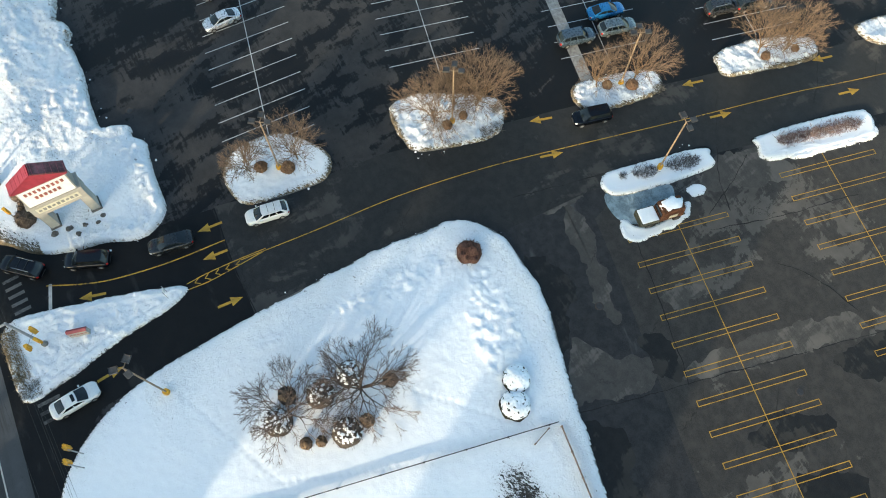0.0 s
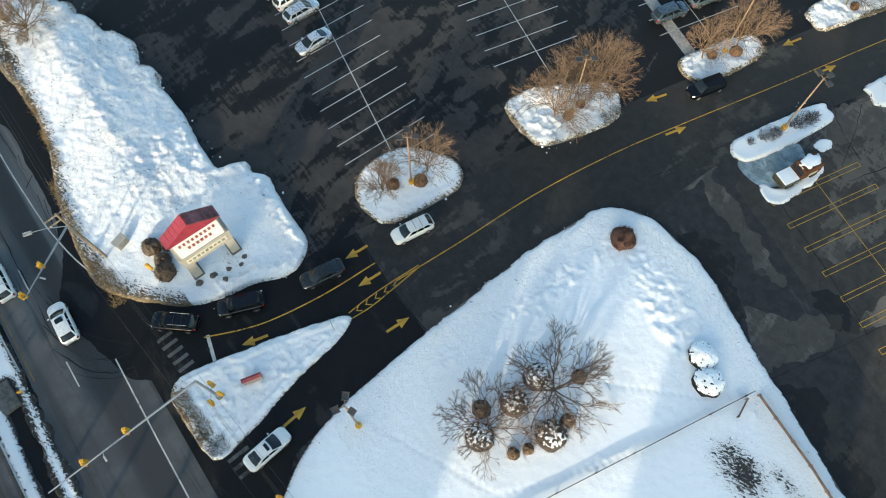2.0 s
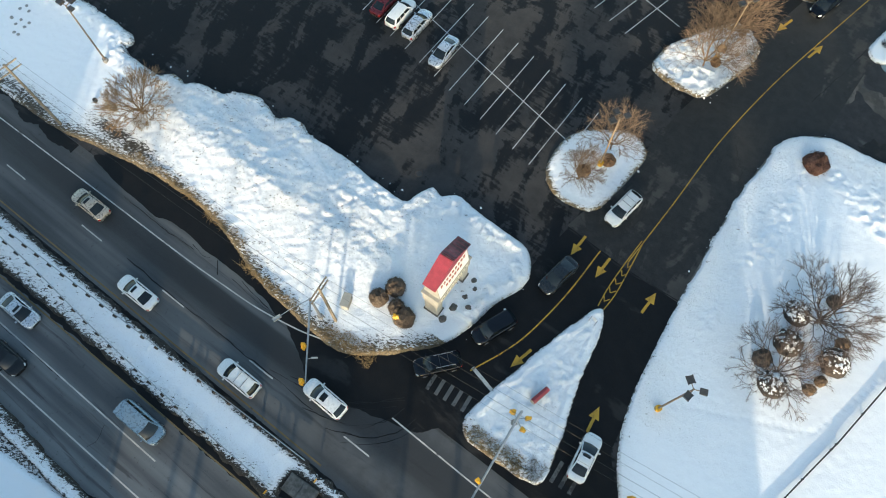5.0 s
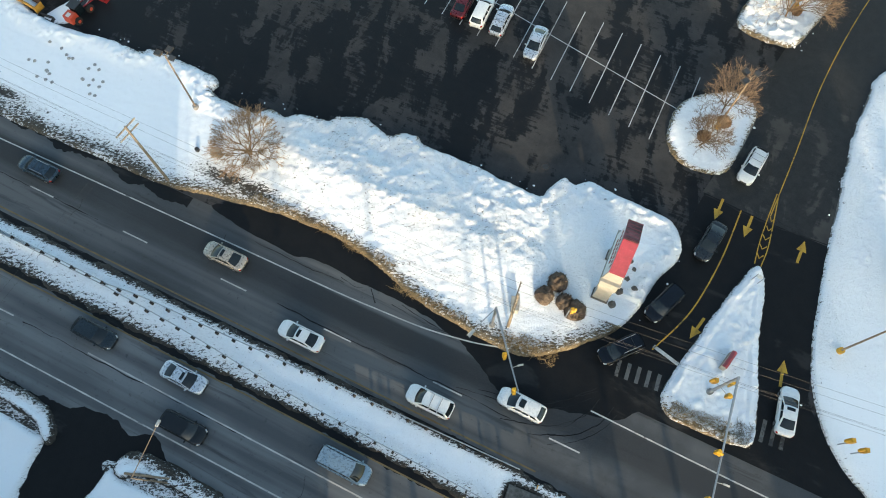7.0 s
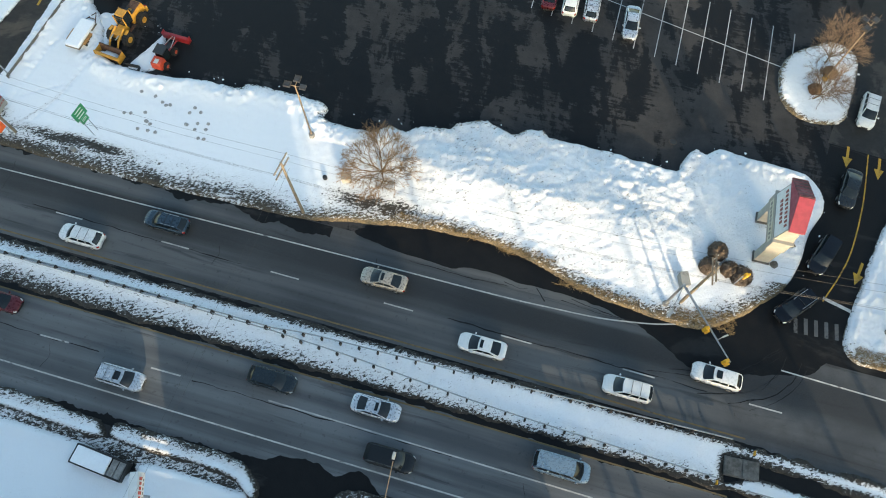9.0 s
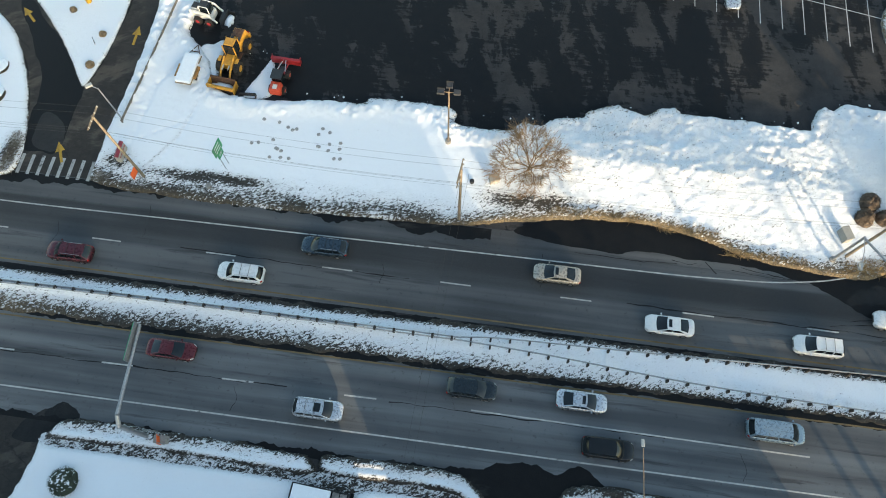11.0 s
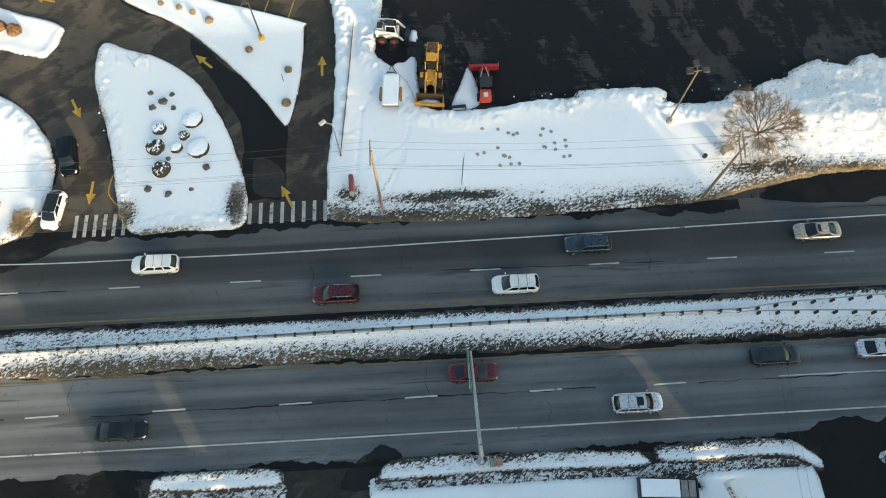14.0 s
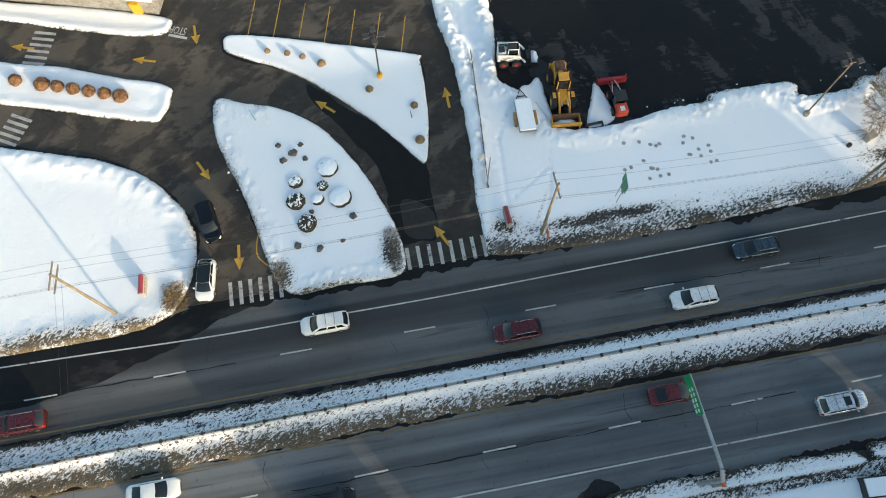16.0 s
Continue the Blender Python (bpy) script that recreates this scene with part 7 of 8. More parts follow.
# ---- trees ----
T_I = "leafless tan-twigged tree on a snowy car park island"
for x, y, h, sd, rad in ((98.8, 36.4, 5.6, 3, 2.5), (99.8, 41.7, 7.6, 4, 3.0), (102.6, 57.8, 8.0, 5, 4.4), (102.6, 63.2, 8.4, 6, 4.8), (101.9, 60.6, 8.4, 7, 3.0),
                        (106.8, 77.4, 6.4, 8, 2.7), (108.0, 81.9, 7.4, 9, 3.8), (111.5, 97.8, 7.4, 10, 3.8), (112.7, 100.8, 7.8, 12, 3.8), (116.5, 117.0, 8.0, 13, 3.8)):
    vase_tree(x, y, h, rad, 1.0, 10 if rad < 4 else 14, sd, M_TWIG, T_I, 0.0046, 0.050, 0.62, None, 0.035)
M_TWIGP = plain("pale_golden_twigs", (0.32, 0.205, 0.115), 0.9, 0, 0.3, 3, 0.15)
M_BARKD = plain("dark_grey_bark", (0.085, 0.066, 0.055), 0.9, 0, 0.35, 8, 0.2)
vase_tree(126.9, 37.1, 6.0, 5.9, 0.5, 14, 21, M_TWIGD, "wide-spreading leafless ornamental tree on the snowy lawn", 0.0056, 0.075, 0.95, M_BARKD, 0.075)
vase_tree(126.1, 30.1, 4.6, 5.2, 0.4, 10, 22, M_TWIGD, "wide-spreading leafless ornamental tree among clipped shrubs", 0.0052, 0.065, 1.0, M_BARKD, 0.075)
vase_tree(54.9, 13.6, 5.0, 4.5, 0.6, 13, 23, M_TWIGP, "many-stemmed leafless shrub tree on the snow bank", 0.0072, 0.060, 0.95, None, 0.06)

# ---- shrubs ----
M_BUSHC = plain("grey_brown_bush", (0.115, 0.088, 0.068), 0.95, 0, 0.5, 6, 0.1)
M_BUSHO0 = plain("dark_evergreen_shrub", (0.034, 0.032, 0.024), 0.95, 0, 0.5, 6, 0.1)
for k, (x, y, r, h, mat, holes, label) in enumerate((
        (118.9, 53.6, 1.45, 1.5, M_BUSHR, None, "round russet shrub at the lawn's rounded corner"),
        (133.1, 51.4, 1.5, 1.3, M_BUSHO0, -0.62, "round dark shrub thickly capped with snow"), (135.3, 50.0, 1.6, 1.25, M_BUSHO0, -0.60, "round dark shrub thickly capped with snow"),
        (124.2, 30.5, 0.95, 1.5, M_BUSHG, None, "round brown shrub beneath a bare tree"), (125.6, 33.5, 1.5, 1.2, M_BUSHG, 0.10, "broad shrub speckled with snow"),
        (130.1, 34.4, 1.6, 1.4, M_BUSHG, 0.08, "broad brown shrub speckled with snow"), (126.2, 28.8, 1.5, 1.1, M_BUSHG, -0.05, "broad shrub speckled with snow"),
        (129.3, 30.4, 0.62, 1.2, M_BUSH, None, "small clipped golden brown shrub"), (129.8, 31.8, 0.56, 1.1, M_BUSH, None, "small clipped golden brown shrub"),
        (130.0, 36.5, 0.75, 1.1, M_BUSH, None, "small clipped golden brown shrub"), (127.4, 40.2, 0.8, 0.9, M_BUSHG, None, "round brown shrub beneath a bare tree"), (125.0, 36.8, 1.45, 1.1, M_BUSHG, -0.12, "broad shrub speckled with snow"))):
    dark = mat is M_BUSHO0
    shrub(x, y, r, h, mat, label, 100 + k, holes is not None, 0 if dark else 260 if r > 1 else 160, holes=-9 if holes is None else holes, bare=0.08 if dark else 0.14)
for k, (x, y, r) in enumerate(((90.1, 12.6, 1.0), (90.8, 14.5, 1.05), (92.2, 12.9, 0.9), (93.5, 12.5, 1.15))):
    shrub(x, y, r, 1.35, M_BUSHC, "round dormant shrub in a clump beside the pylon sign", 130 + k, False, 420, "shrub", "shrubs by the pylon")
M_ROW = plain("golden_russet_bush", (0.165, 0.095, 0.055), 0.95, 0, 0.5, 6, 0.1)
M_TUFT = plain("tan_tuft", (0.235, 0.170, 0.105), 0.95, 0, 0.45, 6, 0.1)
M_BUSHO = plain("olive_bush", (0.058, 0.048, 0.034), 0.95, 0, 0.5, 6, 0.1)
GARDEN = ((-5.8, 15.5, 1.25, 0.42, -9, 0.14), (-6.7, 19.2, 1.2, 0.42, -9, 0.12), (-10.5, 15.9, 1.08, 0.65, 0.0, 0.14), (-9.6, 13.2, 1.08, 0.65, 0.08, 0.14), (-10.3, 18.2, 0.85, 0.5, -0.35, 0.20), (-7.5, 17.2, 0.66, 0.5, 0.02, 0.14), (-8.2, 15.7, 0.72, 0.42, -9, 0.22))
for k, (x, y, r, h, holes, bare) in enumerate(GARDEN):
    shrub(x, y, r, h, M_BUSHO, "low round shrub capped with snow in the island garden", 140 + k, True, 0, "shrub", "garden shrubs", holes, bare)
for k, (x, y, r) in enumerate(((-10.2, 21.7, 0.62), (-11.3, 21.0, 0.48), (-9.0, 20.8, 0.38), (-9.3, 22.6, 0.36), (-11.7, 22.9, 0.36), (-4.8, 13.2, 0.5), (-10.8, 10.9, 0.5), (-8.6, 10.2, 0.45), (-6.2, 10.6, 0.28), (-9.0, 14.4, 0.35))):
    bm = lumpy_ball(r * 0.82, r * 0.7, 70 + k, 0.28, 2, 1.6)
    st = part("boulder", bm, M_STONE)
    st.matrix_basis = pose(x, y, snow_z(x, y) - 0.02, 0, 0, 50 * k)
    tagged(st, "grey garden boulder dusted with snow", "boulder", "boulders")
for k, (x, y, r) in enumerate(((-0.9, 28.2, 0.45), (3.7, 25.2, 0.45), (3.6, 20.8, 0.55), (-5.8, 32.6, 0.5), (-7.8, 33.9, 0.36), (-9.5, 34.7, 0.36), (-11.7, 35.4, 0.34))):
    shrub(x, y, r, 0.5, M_TUFT, "small tan dormant tuft poking out of the snow", 150 + k, False, 120, "shrub", "tufts on the triangle")
for k in range(7):
    shrub(-28.4 - 1.74 * k - (1.2 if k == 6 else 0), 32.3 + 0.64 * k + (0.4 if k == 6 else 0), 0.85 if k in (0, 5) else 0.72, 0.95, M_ROW, "round golden brown shrub in a row on the island", 160 + k, False, 300, "shrub", "row of shrubs")
M_RUSSET = plain("russet_tan_bush", (0.155, 0.092, 0.055), 0.95, 0, 0.5, 6, 0.1)
M_BUSHP = plain("purple_brown_twigs", (0.24, 0.175, 0.16), 0.95, 0, 0.4, 3, 0.1)
M_BUSHD = plain("dark_grey_twigs", (0.125, 0.115, 0.112), 0.95, 0, 0.4, 3, 0.1)
hedge(122.8, 92.3, 124.9, 102.0, 1.05, 0.45, 1900, M_BUSHP, "low purplish brown hedge strip sprinkled with snow", 180)
hedge(118.8, 75.0, 119.3, 77.1, 1.1, 0.45, 480, M_BUSHD, "low dark hedge clump sprinkled with snow", 181)
hedge(119.7, 79.0, 120.5, 82.2, 1.1, 0.45, 700, M_BUSHD, "low dark hedge clump sprinkled with snow", 182)
hedge(118.4, 73.3, 118.5, 73.8, 0.6, 0.4, 130, M_BUSHD, "small dark hedge clump sprinkled with snow", 183)
for k, (x, y, r) in enumerate(((98.9, 37.6, 0.8), (100.4, 40.3, 0.85), (103.6, 58.9, 0.6), (103.2, 61.2, 0.55), (107.2, 78.6, 0.65), (108.5, 81.3, 0.8), (112.3, 98.3, 0.6), (113.1, 102.2, 0.5))):
    shrub(x, y, r, 0.75, M_RUSSET, "tan dormant shrub at the foot of the trees", 210 + k, False, 220, "shrub", "tree island shrubs")
shrub(16.0, -23.6, 1.3, 1.5, plain("dark_evergreen", (0.030, 0.042, 0.024), 0.8, 0, 0.5, 5), "dark evergreen shrub dusted with snow", 230, True, 420, holes=0.28, bare=0.05)
tuft = shrub(24.5, 13.2, 0.21, 0.12, plain("pale_dead_stalks", (0.36, 0.36, 0.36), 0.95, 0, 0.4, 5, 0.1), "small dark dead plant poking through snow", 240, False, 50, "plant_tuft", "dead plant tufts")
rng_t = np.random.default_rng(5)
for k in range(24):
    x, y = (25.0 + 4.5 * rng_t.random(), 11.5 + 4.8 * rng_t.random()) if k < 13 else (31.0 + 4.0 * rng_t.random(), 12.4 + 4.0 * rng_t.random())
    copy_thing(tuft, pose(x, y, snow_z(x, y), 0, 0, 40 * k))


def grass_tussock(x, y, rx, ry, label, seed, col):
    """Matted dead grass at a muddy kerb corner."""
    rng = np.random.default_rng(seed)
    segs = []
    for _ in range(int(430 * rx * ry) + 120):
        px_, py_ = x + rx * (2 * rng.random() - 1) * (0.9 + 0.2 * rng.random()), y + ry * (2 * rng.random() - 1) * (0.9 + 0.2 * rng.random())
        z0 = snow_z(px_, py_) * 0.9
        l = 0.15 + 0.22 * rng.random()
        segs.append(((px_, py_, z0), (px_ + rng.normal(0, l * 0.7), py_ + rng.normal(0, l * 0.7), z0 + l * 0.55), 0.022, 0.008))
    return tagged(bars_mesh("dead_grass", segs, col, None), label, "dead grass", kind="stuff")


M_STRAW = plain("straw_grass", (0.30, 0.215, 0.11), 0.9, 0, 0.4, 3, 0.1)
M_DUN = plain("dun_grass", (0.20, 0.18, 0.15), 0.9, 0, 0.4, 3, 0.1)
for k, (x, y, rx, ry, m) in enumerate(((91.6, 7.3, 2.0, 0.9, M_STRAW), (89.2, 6.9, 1.6, 0.6, M_STRAW), (107.0, 7.6, 1.7, 0.8, M_STRAW), (109.8, 7.8, 1.2, 0.8, M_STRAW), (112.2, 8.2, 0.8, 1.0, M_DUN), (-23.5, 7.6, 1.1, 1.5, M_STRAW), (-1.2, 9.4, 0.7, 1.7, M_DUN), (-1.1, 7.0, 0.6, 0.9, M_DUN),
                                      (-13.0, 8.4, 0.8, 1.0, M_DUN), (9.6, 7.0, 0.9, 0.6, M_DUN), (63, 9.5, 5.0, 0.35, M_STRAW), (72, 9.0, 3.0, 0.35, M_STRAW), (80, 7.0, 4.0, 0.3, M_STRAW), (103.9, 65.2, 0.7, 0.7, M_DUN), (106.2, 63.2, 0.6, 1.2, M_DUN), (55.6, 12.6, 1.1, 0.7, M_STRAW), (110.3, 84.0, 0.5, 0.7, M_DUN))):
    grass_tussock(x, y, rx, ry, "matted dead straw grass at a muddy verge", 300 + k, m)


# ---- stakes in the snow ----
M_TEAL = plain("teal_stake_paint", (0.10, 0.34, 0.33), 0.6, 0, 0.2, 4)
for x, y, lx, ly, h, mat, label in ((-13.8, 26.5, -0.35, 0.5, 1.5, M_TEAL, "leaning teal survey stake in the garden island snow"), (3.2, 23.7, -0.1, 0.4, 0.9, M_WIRE, "thin dark stick poking out of the snow")):
    ob = thing("marker_stake", x, y, snow_z(x, y) - 0.1, 0, label, "stake")
    bm = fresh()
    rod(bm, (0, 0, 0), (lx, ly, h), 0.045, 0.035, 6)
    part("stake", bm, mat, ob)
    bm = fresh()
    rod(bm, (0, 0, 0), (lx * 0.15, ly * 0.15, h * 0.15), 0.055, 0.055, 6)
    part("foot", bm, M_YEL, ob)


# ---- manhole covers and a fallen beam ----
for x, y in ((147.0, 76.0), (130.3, 63.0), (84.5, 26.6)):
    mh = thing("manhole_cover", x, y, 0.012, 20, "round cast iron manhole cover set in asphalt", "manhole cover", "manhole covers")
    bm = fresh()
    rod(bm, (0, 0, 0.0), (0, 0, 0.018), 0.46, 0.45, 24)
    part("rim", bm, M_RAILPOST, mh)
    bm = fresh()
    rod(bm, (0, 0, 0.016), (0, 0, 0.026), 0.36, 0.355, 24)
    lid = part("lid", bm, M_TRIM, mh)
    for k in range(4):
        bm = fresh()
        box(bm, (0, -0.21 + 0.14 * k, 0.028), (0.44, 0.035, 0.006), 0)
        part("rib", bm, M_TRIM, lid)
bm = fresh()
za, zb = snow_z(62.0, -20.0), snow_z(66.0, -18.6)
rod(bm, (62.0, -20.0, za + 0.08), (66.0, -18.6, zb + 0.08), 0.12, 0.10, 10)
tagged(part("timber_pole", bm, M_BRONZE), "tan timber pole lying across the snowy verge", "pole")

# ---- snow clearing machines by the bank ----
M_CAT = plain("machine_yellow", (0.46, 0.235, 0.028), 0.5, 0, 0.25, 3)
M_MRED = plain("machine_red", (0.27, 0.018, 0.022), 0.45, 0, 0.2, 3)
M_MORANGE = plain("machine_orange", (0.50, 0.065, 0.028), 0.45, 0, 0.2, 3)
M_MWHITE = plain("machine_white", (0.60, 0.60, 0.58), 0.5, 0, 0.15, 3)
M_RUST = plain("rusty_steel", (0.085, 0.045, 0.028), 0.8, 0.2, 0.4, 4)


def big_wheel(ob, x, y, z, r, w, rim):
    bm = fresh()
    rod(bm, (x, y - w / 2, z), (x, y + w / 2, z), r, r, 22)
    wh = part("wheel", bm, M_TYRE, ob)
    for k in range(16):
        a = 2 * math.pi * k / 16
        bm = fresh()
        box(bm, (x + (r + 0.01) * math.cos(a), y, z + (r + 0.01) * math.sin(a)), (0.07, w * 0.96, 0.10), 0, 0, (0, -math.degrees(a)))
        part("lug", bm, M_TYRE, wh)
    bm = fresh()
    rod(bm, (x, y - w / 2 - 0.02, z), (x, y + w / 2 + 0.02, z), r * 0.48, r * 0.48, 16)
    part("hub", bm, rim, wh)


# wheel loader, facing -y in the world: local +x is forward
ld = thing("wheel_loader", 20.0, 23.6, 0.02, -96, "yellow wheel loader with a broad bucket full of snow", "wheel loader")
bm = fresh()
box(bm, (-2.1, 0, 1.45), (2.5, 1.5, 1.15), 0, 0.12, taper=0.9)
part("engine_hood", bm, M_CAT, ld)
bm = fresh()
box(bm, (-2.55, 0, 2.06), (1.1, 1.15, 0.10), 0, 0.03)
part("vent", bm, M_RUST, ld, "dark rusty engine vent")
bm = fresh()
box(bm, (-3.3, 0, 1.0), (0.35, 1.9, 0.7), 0, 0.06)
part("counterweight", bm, M_CAT, ld)
bm = fresh()
box(bm, (-0.45, 0, 2.15), (1.35, 1.35, 1.5), 0, 0.06, taper=0.92)
cab = part("cab", bm, M_GLASS, ld, "dark glazed cab")
bm = fresh()
box(bm, (-0.50, 0, 2.95), (1.05, 1.15, 0.12), 0, 0.05)
part("cab_roof", bm, M_CAT, cab)
for sx in (-1.1, 0.2):
    for sy in (-0.66, 0.66):
        bm = fresh()
        box(bm, (sx, sy, 2.2), (0.10, 0.10, 1.5), 0, 0.01)
        part("cab_pillar", bm, M_CAT, cab)
bm = fresh()
box(bm, (0.75, 0, 1.15), (1.8, 0.95, 0.9), 0, 0.08)
part("front_frame", bm, M_CAT, ld)
for sx in (-1.9, 1.25):
    for sy in (-1.05, 1.05):
        big_wheel(ld, sx, sy, 0.78, 0.78, 0.55, M_CAT)
for sy in (-0.55, 0.55):
    bm = fresh()
    rod(bm, (0.7, sy, 1.75), (2.2, sy, 1.25), 0.13, n=8)
    rod(bm, (2.2, sy, 1.25), (3.1, sy, 0.45), 0.12, n=8)
    part("lift_arm", bm, M_CAT, ld)
    bm = fresh()
    rod(bm, (0.6, sy * 0.6, 1.5), (2.3, sy * 0.6, 1.5), 0.07, n=8)
    part("hydraulic_ram", bm, M_SILVER, ld)
    bm = fresh()
    box(bm, (0.95, sy * 1.85, 1.60), (0.7, 0.36, 0.07), 0, 0.02)
    part("mudguard", bm, M_CAT, ld)
bm = fresh()
box(bm, (3.25, 0, 0.75), (0.14, 3.0, 1.05), 0, 0.03, (0, -12))
box(bm, (3.75, 0, 0.22), (1.0, 3.0, 0.10), 0, 0.02)
part("bucket", bm, M_RUST, ld, "rust-dark loader bucket")
for sy in (-1.52, 1.52):
    bm = fresh()
    box(bm, (3.8, sy, 0.55), (1.25, 0.10, 0.95), 0, 0.02)
    part("bucket_side", bm, M_CAT, ld)
bm = fresh()
box(bm, (4.25, 0, 0.80), (0.22, 3.35, 0.5), 0, 0.05)
part("push_edge", bm, M_CAT, ld, "yellow pusher edge across the bucket")
bm = lumpy_ball(1.0, 0.35, 5, 0.2, 3)
for v in bm.verts:
    v.co = Vector((3.75 + v.co.x * 0.42, v.co.y * 1.3, 0.30 + v.co.z))
part("snow_load", bm, M_SNOWCAP, ld, "snow lying in the bucket", smooth=True)
bm = fresh()
rod(bm, (-1.4, 0.45, 2.0), (-1.4, 0.45, 2.7), 0.06, n=8)
part("exhaust", bm, M_TRIM, ld)
for sy in (-0.42, 0.42):
    bm = fresh()
    box(bm, (-1.75, sy, 2.05), (0.7, 0.34, 0.06), 0, 0.02)
    part("hood_grille", bm, M_TRIM, ld)
    bm = fresh()
    box(bm, (-3.42, sy * 1.7, 1.3), (0.12, 0.22, 0.18), 0, 0.02)
    part("rear_lamp", bm, M_TLAMP, ld)
    bm = fresh()
    box(bm, (-0.2, sy * 2.1, 1.05), (1.0, 0.34, 0.08), 0, 0.02)
    part("step", bm, M_RUST, ld)

# compact tractor with a red snow blower, facing +y
tr = thing("compact_tractor", 25.9, 21.4, 0.02, 88, "orange compact tractor carrying a red front blower", "tractor")
bm = fresh()
box(bm, (-1.35, 0, 0.95), (1.25, 1.35, 1.0), 0, 0.10, taper=0.9)
part("rear_hood", bm, M_MORANGE, tr)
bm = fresh()
box(bm, (-1.5, 0, 1.47), (0.6, 0.5, 0.03), 0)
part("badge_bar", bm, M_MWHITE, tr)
bm = fresh()
box(bm, (-0.15, 0, 1.25), (1.15, 1.2, 1.3), 0, 0.06, taper=0.9)
cab = part("cab", bm, M_GLASS, tr, "dark glazed cab")
bm = fresh()
box(bm, (-0.15, 0, 1.95), (1.3, 1.3, 0.12), 0, 0.05)
part("cab_roof", bm, M_TRIM, cab)
bm = fresh()
box(bm, (1.0, 0, 0.75), (1.3, 0.5, 0.45), 0, 0.06)
part("front_frame", bm, M_TRIM, tr)
for sy in (-0.5, 0.5):
    bm = fresh()
    rod(bm, (0.9, sy, 1.1), (2.5, sy * 0.3, 0.95), 0.05, n=8)
    part("hydraulic_ram", bm, M_SILVER, tr)
bm = fresh()
rod(bm, (2.4, 0.2, 0.8), (2.35, 0.35, 1.35), 0.13, 0.10, 10)
part("chute", bm, M_MRED, tr, "red discharge chute")
for sx in (-1.2, 0.95):
    for sy in (-0.72, 0.72):
        big_wheel(tr, sx, sy, 0.45, 0.45, 0.38, M_MORANGE)
for sy in (-0.4, 0.4):
    bm = fresh()
    rod(bm, (0.5, sy, 1.05), (2.25, sy * 1.2, 0.75), 0.08, n=8)
    part("lift_arm", bm, M_MRED, tr)
bm = fresh()
box(bm, (2.65, 0, 0.45), (0.12, 3.3, 0.7), 0, 0.02)
box(bm, (2.82, 0, 0.80), (0.34, 3.3, 0.08), 0, 0.02)
part("blower_housing", bm, M_MRED, tr, "red snow blower housing")
for sy in (-1.65, 1.65):
    bm = fresh()
    box(bm, (2.9, sy, 0.5), (0.6, 0.07, 0.9), 0, 0.02)
    part("blower_side", bm, M_MRED, tr)
bm = fresh()
rod(bm, (3.0, -1.2, 0.45), (3.0, 1.2, 0.45), 0.22, n=12)
part("auger", bm, M_RUST, tr)

# skid steer loader
sk = thing("skid_steer_loader", 15.6, 29.2, 0.2, -8, "white skid steer loader with black cab and snowy bucket", "skid steer loader")
sk.scale = (1.12, 1.12, 1.12)
bm = fresh()
box(bm, (-0.35, 0, 0.82), (2.3, 1.15, 0.85), 0, 0.08)
part("body", bm, M_MWHITE, sk)
bm = fresh()
box(bm, (-1.1, 0, 1.45), (0.85, 1.05, 0.5), 0, 0.08, taper=0.9)
engine = part("engine_cover", bm, M_MWHITE, sk)
bm = fresh()
box(bm, (-1.1, 0, 1.71), (0.6, 0.75, 0.04), 0, 0.01)
part("vent", bm, M_TRIM, engine, "black engine vent")
bm = fresh()
box(bm, (0.05, 0, 1.62), (1.15, 0.98, 1.05), 0, 0.05, taper=0.92)
cab = part("cab", bm, M_GLASS, sk, "dark glazed cage cab")
bm = fresh()
box(bm, (-0.05, 0, 2.17), (0.85, 0.80, 0.07), 0, 0.03)
part("cab_roof", bm, M_TRIM, cab)
for sy in (-0.47, 0.47):
    for sx in (-0.48, 0.55):
        bm = fresh()
        rod(bm, (sx, sy, 1.2), (sx * 0.92, sy * 0.92, 2.16), 0.05, n=6)
        part("cage_bar", bm, M_MWHITE, cab)
    bm = fresh()
    rod(bm, (-0.46, sy * 0.93, 2.17), (0.52, sy * 0.93, 2.17), 0.05, n=6)
    part("cage_bar", bm, M_MWHITE, cab)
for sy in (-0.80, 0.80):
    bm = fresh()
    box(bm, (-0.45, sy, 1.62), (2.1, 0.16, 0.20), 0, 0.03, (0, 5))
    box(bm, (0.95, sy, 1.05), (1.25, 0.15, 0.18), 0, 0.03, (0, 52))
    box(bm, (-1.35, sy, 1.25), (0.22, 0.16, 0.8), 0, 0.03)
    part("lift_arm", bm, M_MWHITE, sk)
    bm = fresh()
    rod(bm, (-1.0, sy * 0.92, 0.95), (0.35, sy * 0.92, 1.4), 0.05, n=8)
    part("hydraulic_ram", bm, M_SILVER, sk)
    for sx in (-0.85, 0.42):
        big_wheel(sk, sx, sy + (0.10 if sy > 0 else -0.10), 0.42, 0.42, 0.32, M_MRED)
bm = fresh()
box(bm, (1.62, 0, 0.55), (0.35, 1.1, 0.5), 0, 0.04)
part("coupler", bm, M_TRIM, sk, "black bucket coupler")
bm = fresh()
box(bm, (1.85, 0, 0.5), (0.10, 2.0, 0.75), 0, 0.02)
box(bm, (2.25, 0, 0.16), (0.85, 2.0, 0.08), 0, 0.02)
for sy in (-0.98, 0.98):
    box(bm, (2.2, sy, 0.42), (0.8, 0.06, 0.55), 0, 0.01)
part("bucket", bm, M_TRIM, sk, "black steel bucket")
bm = lumpy_ball(1.0, 0.35, 41, 0.2, 3)
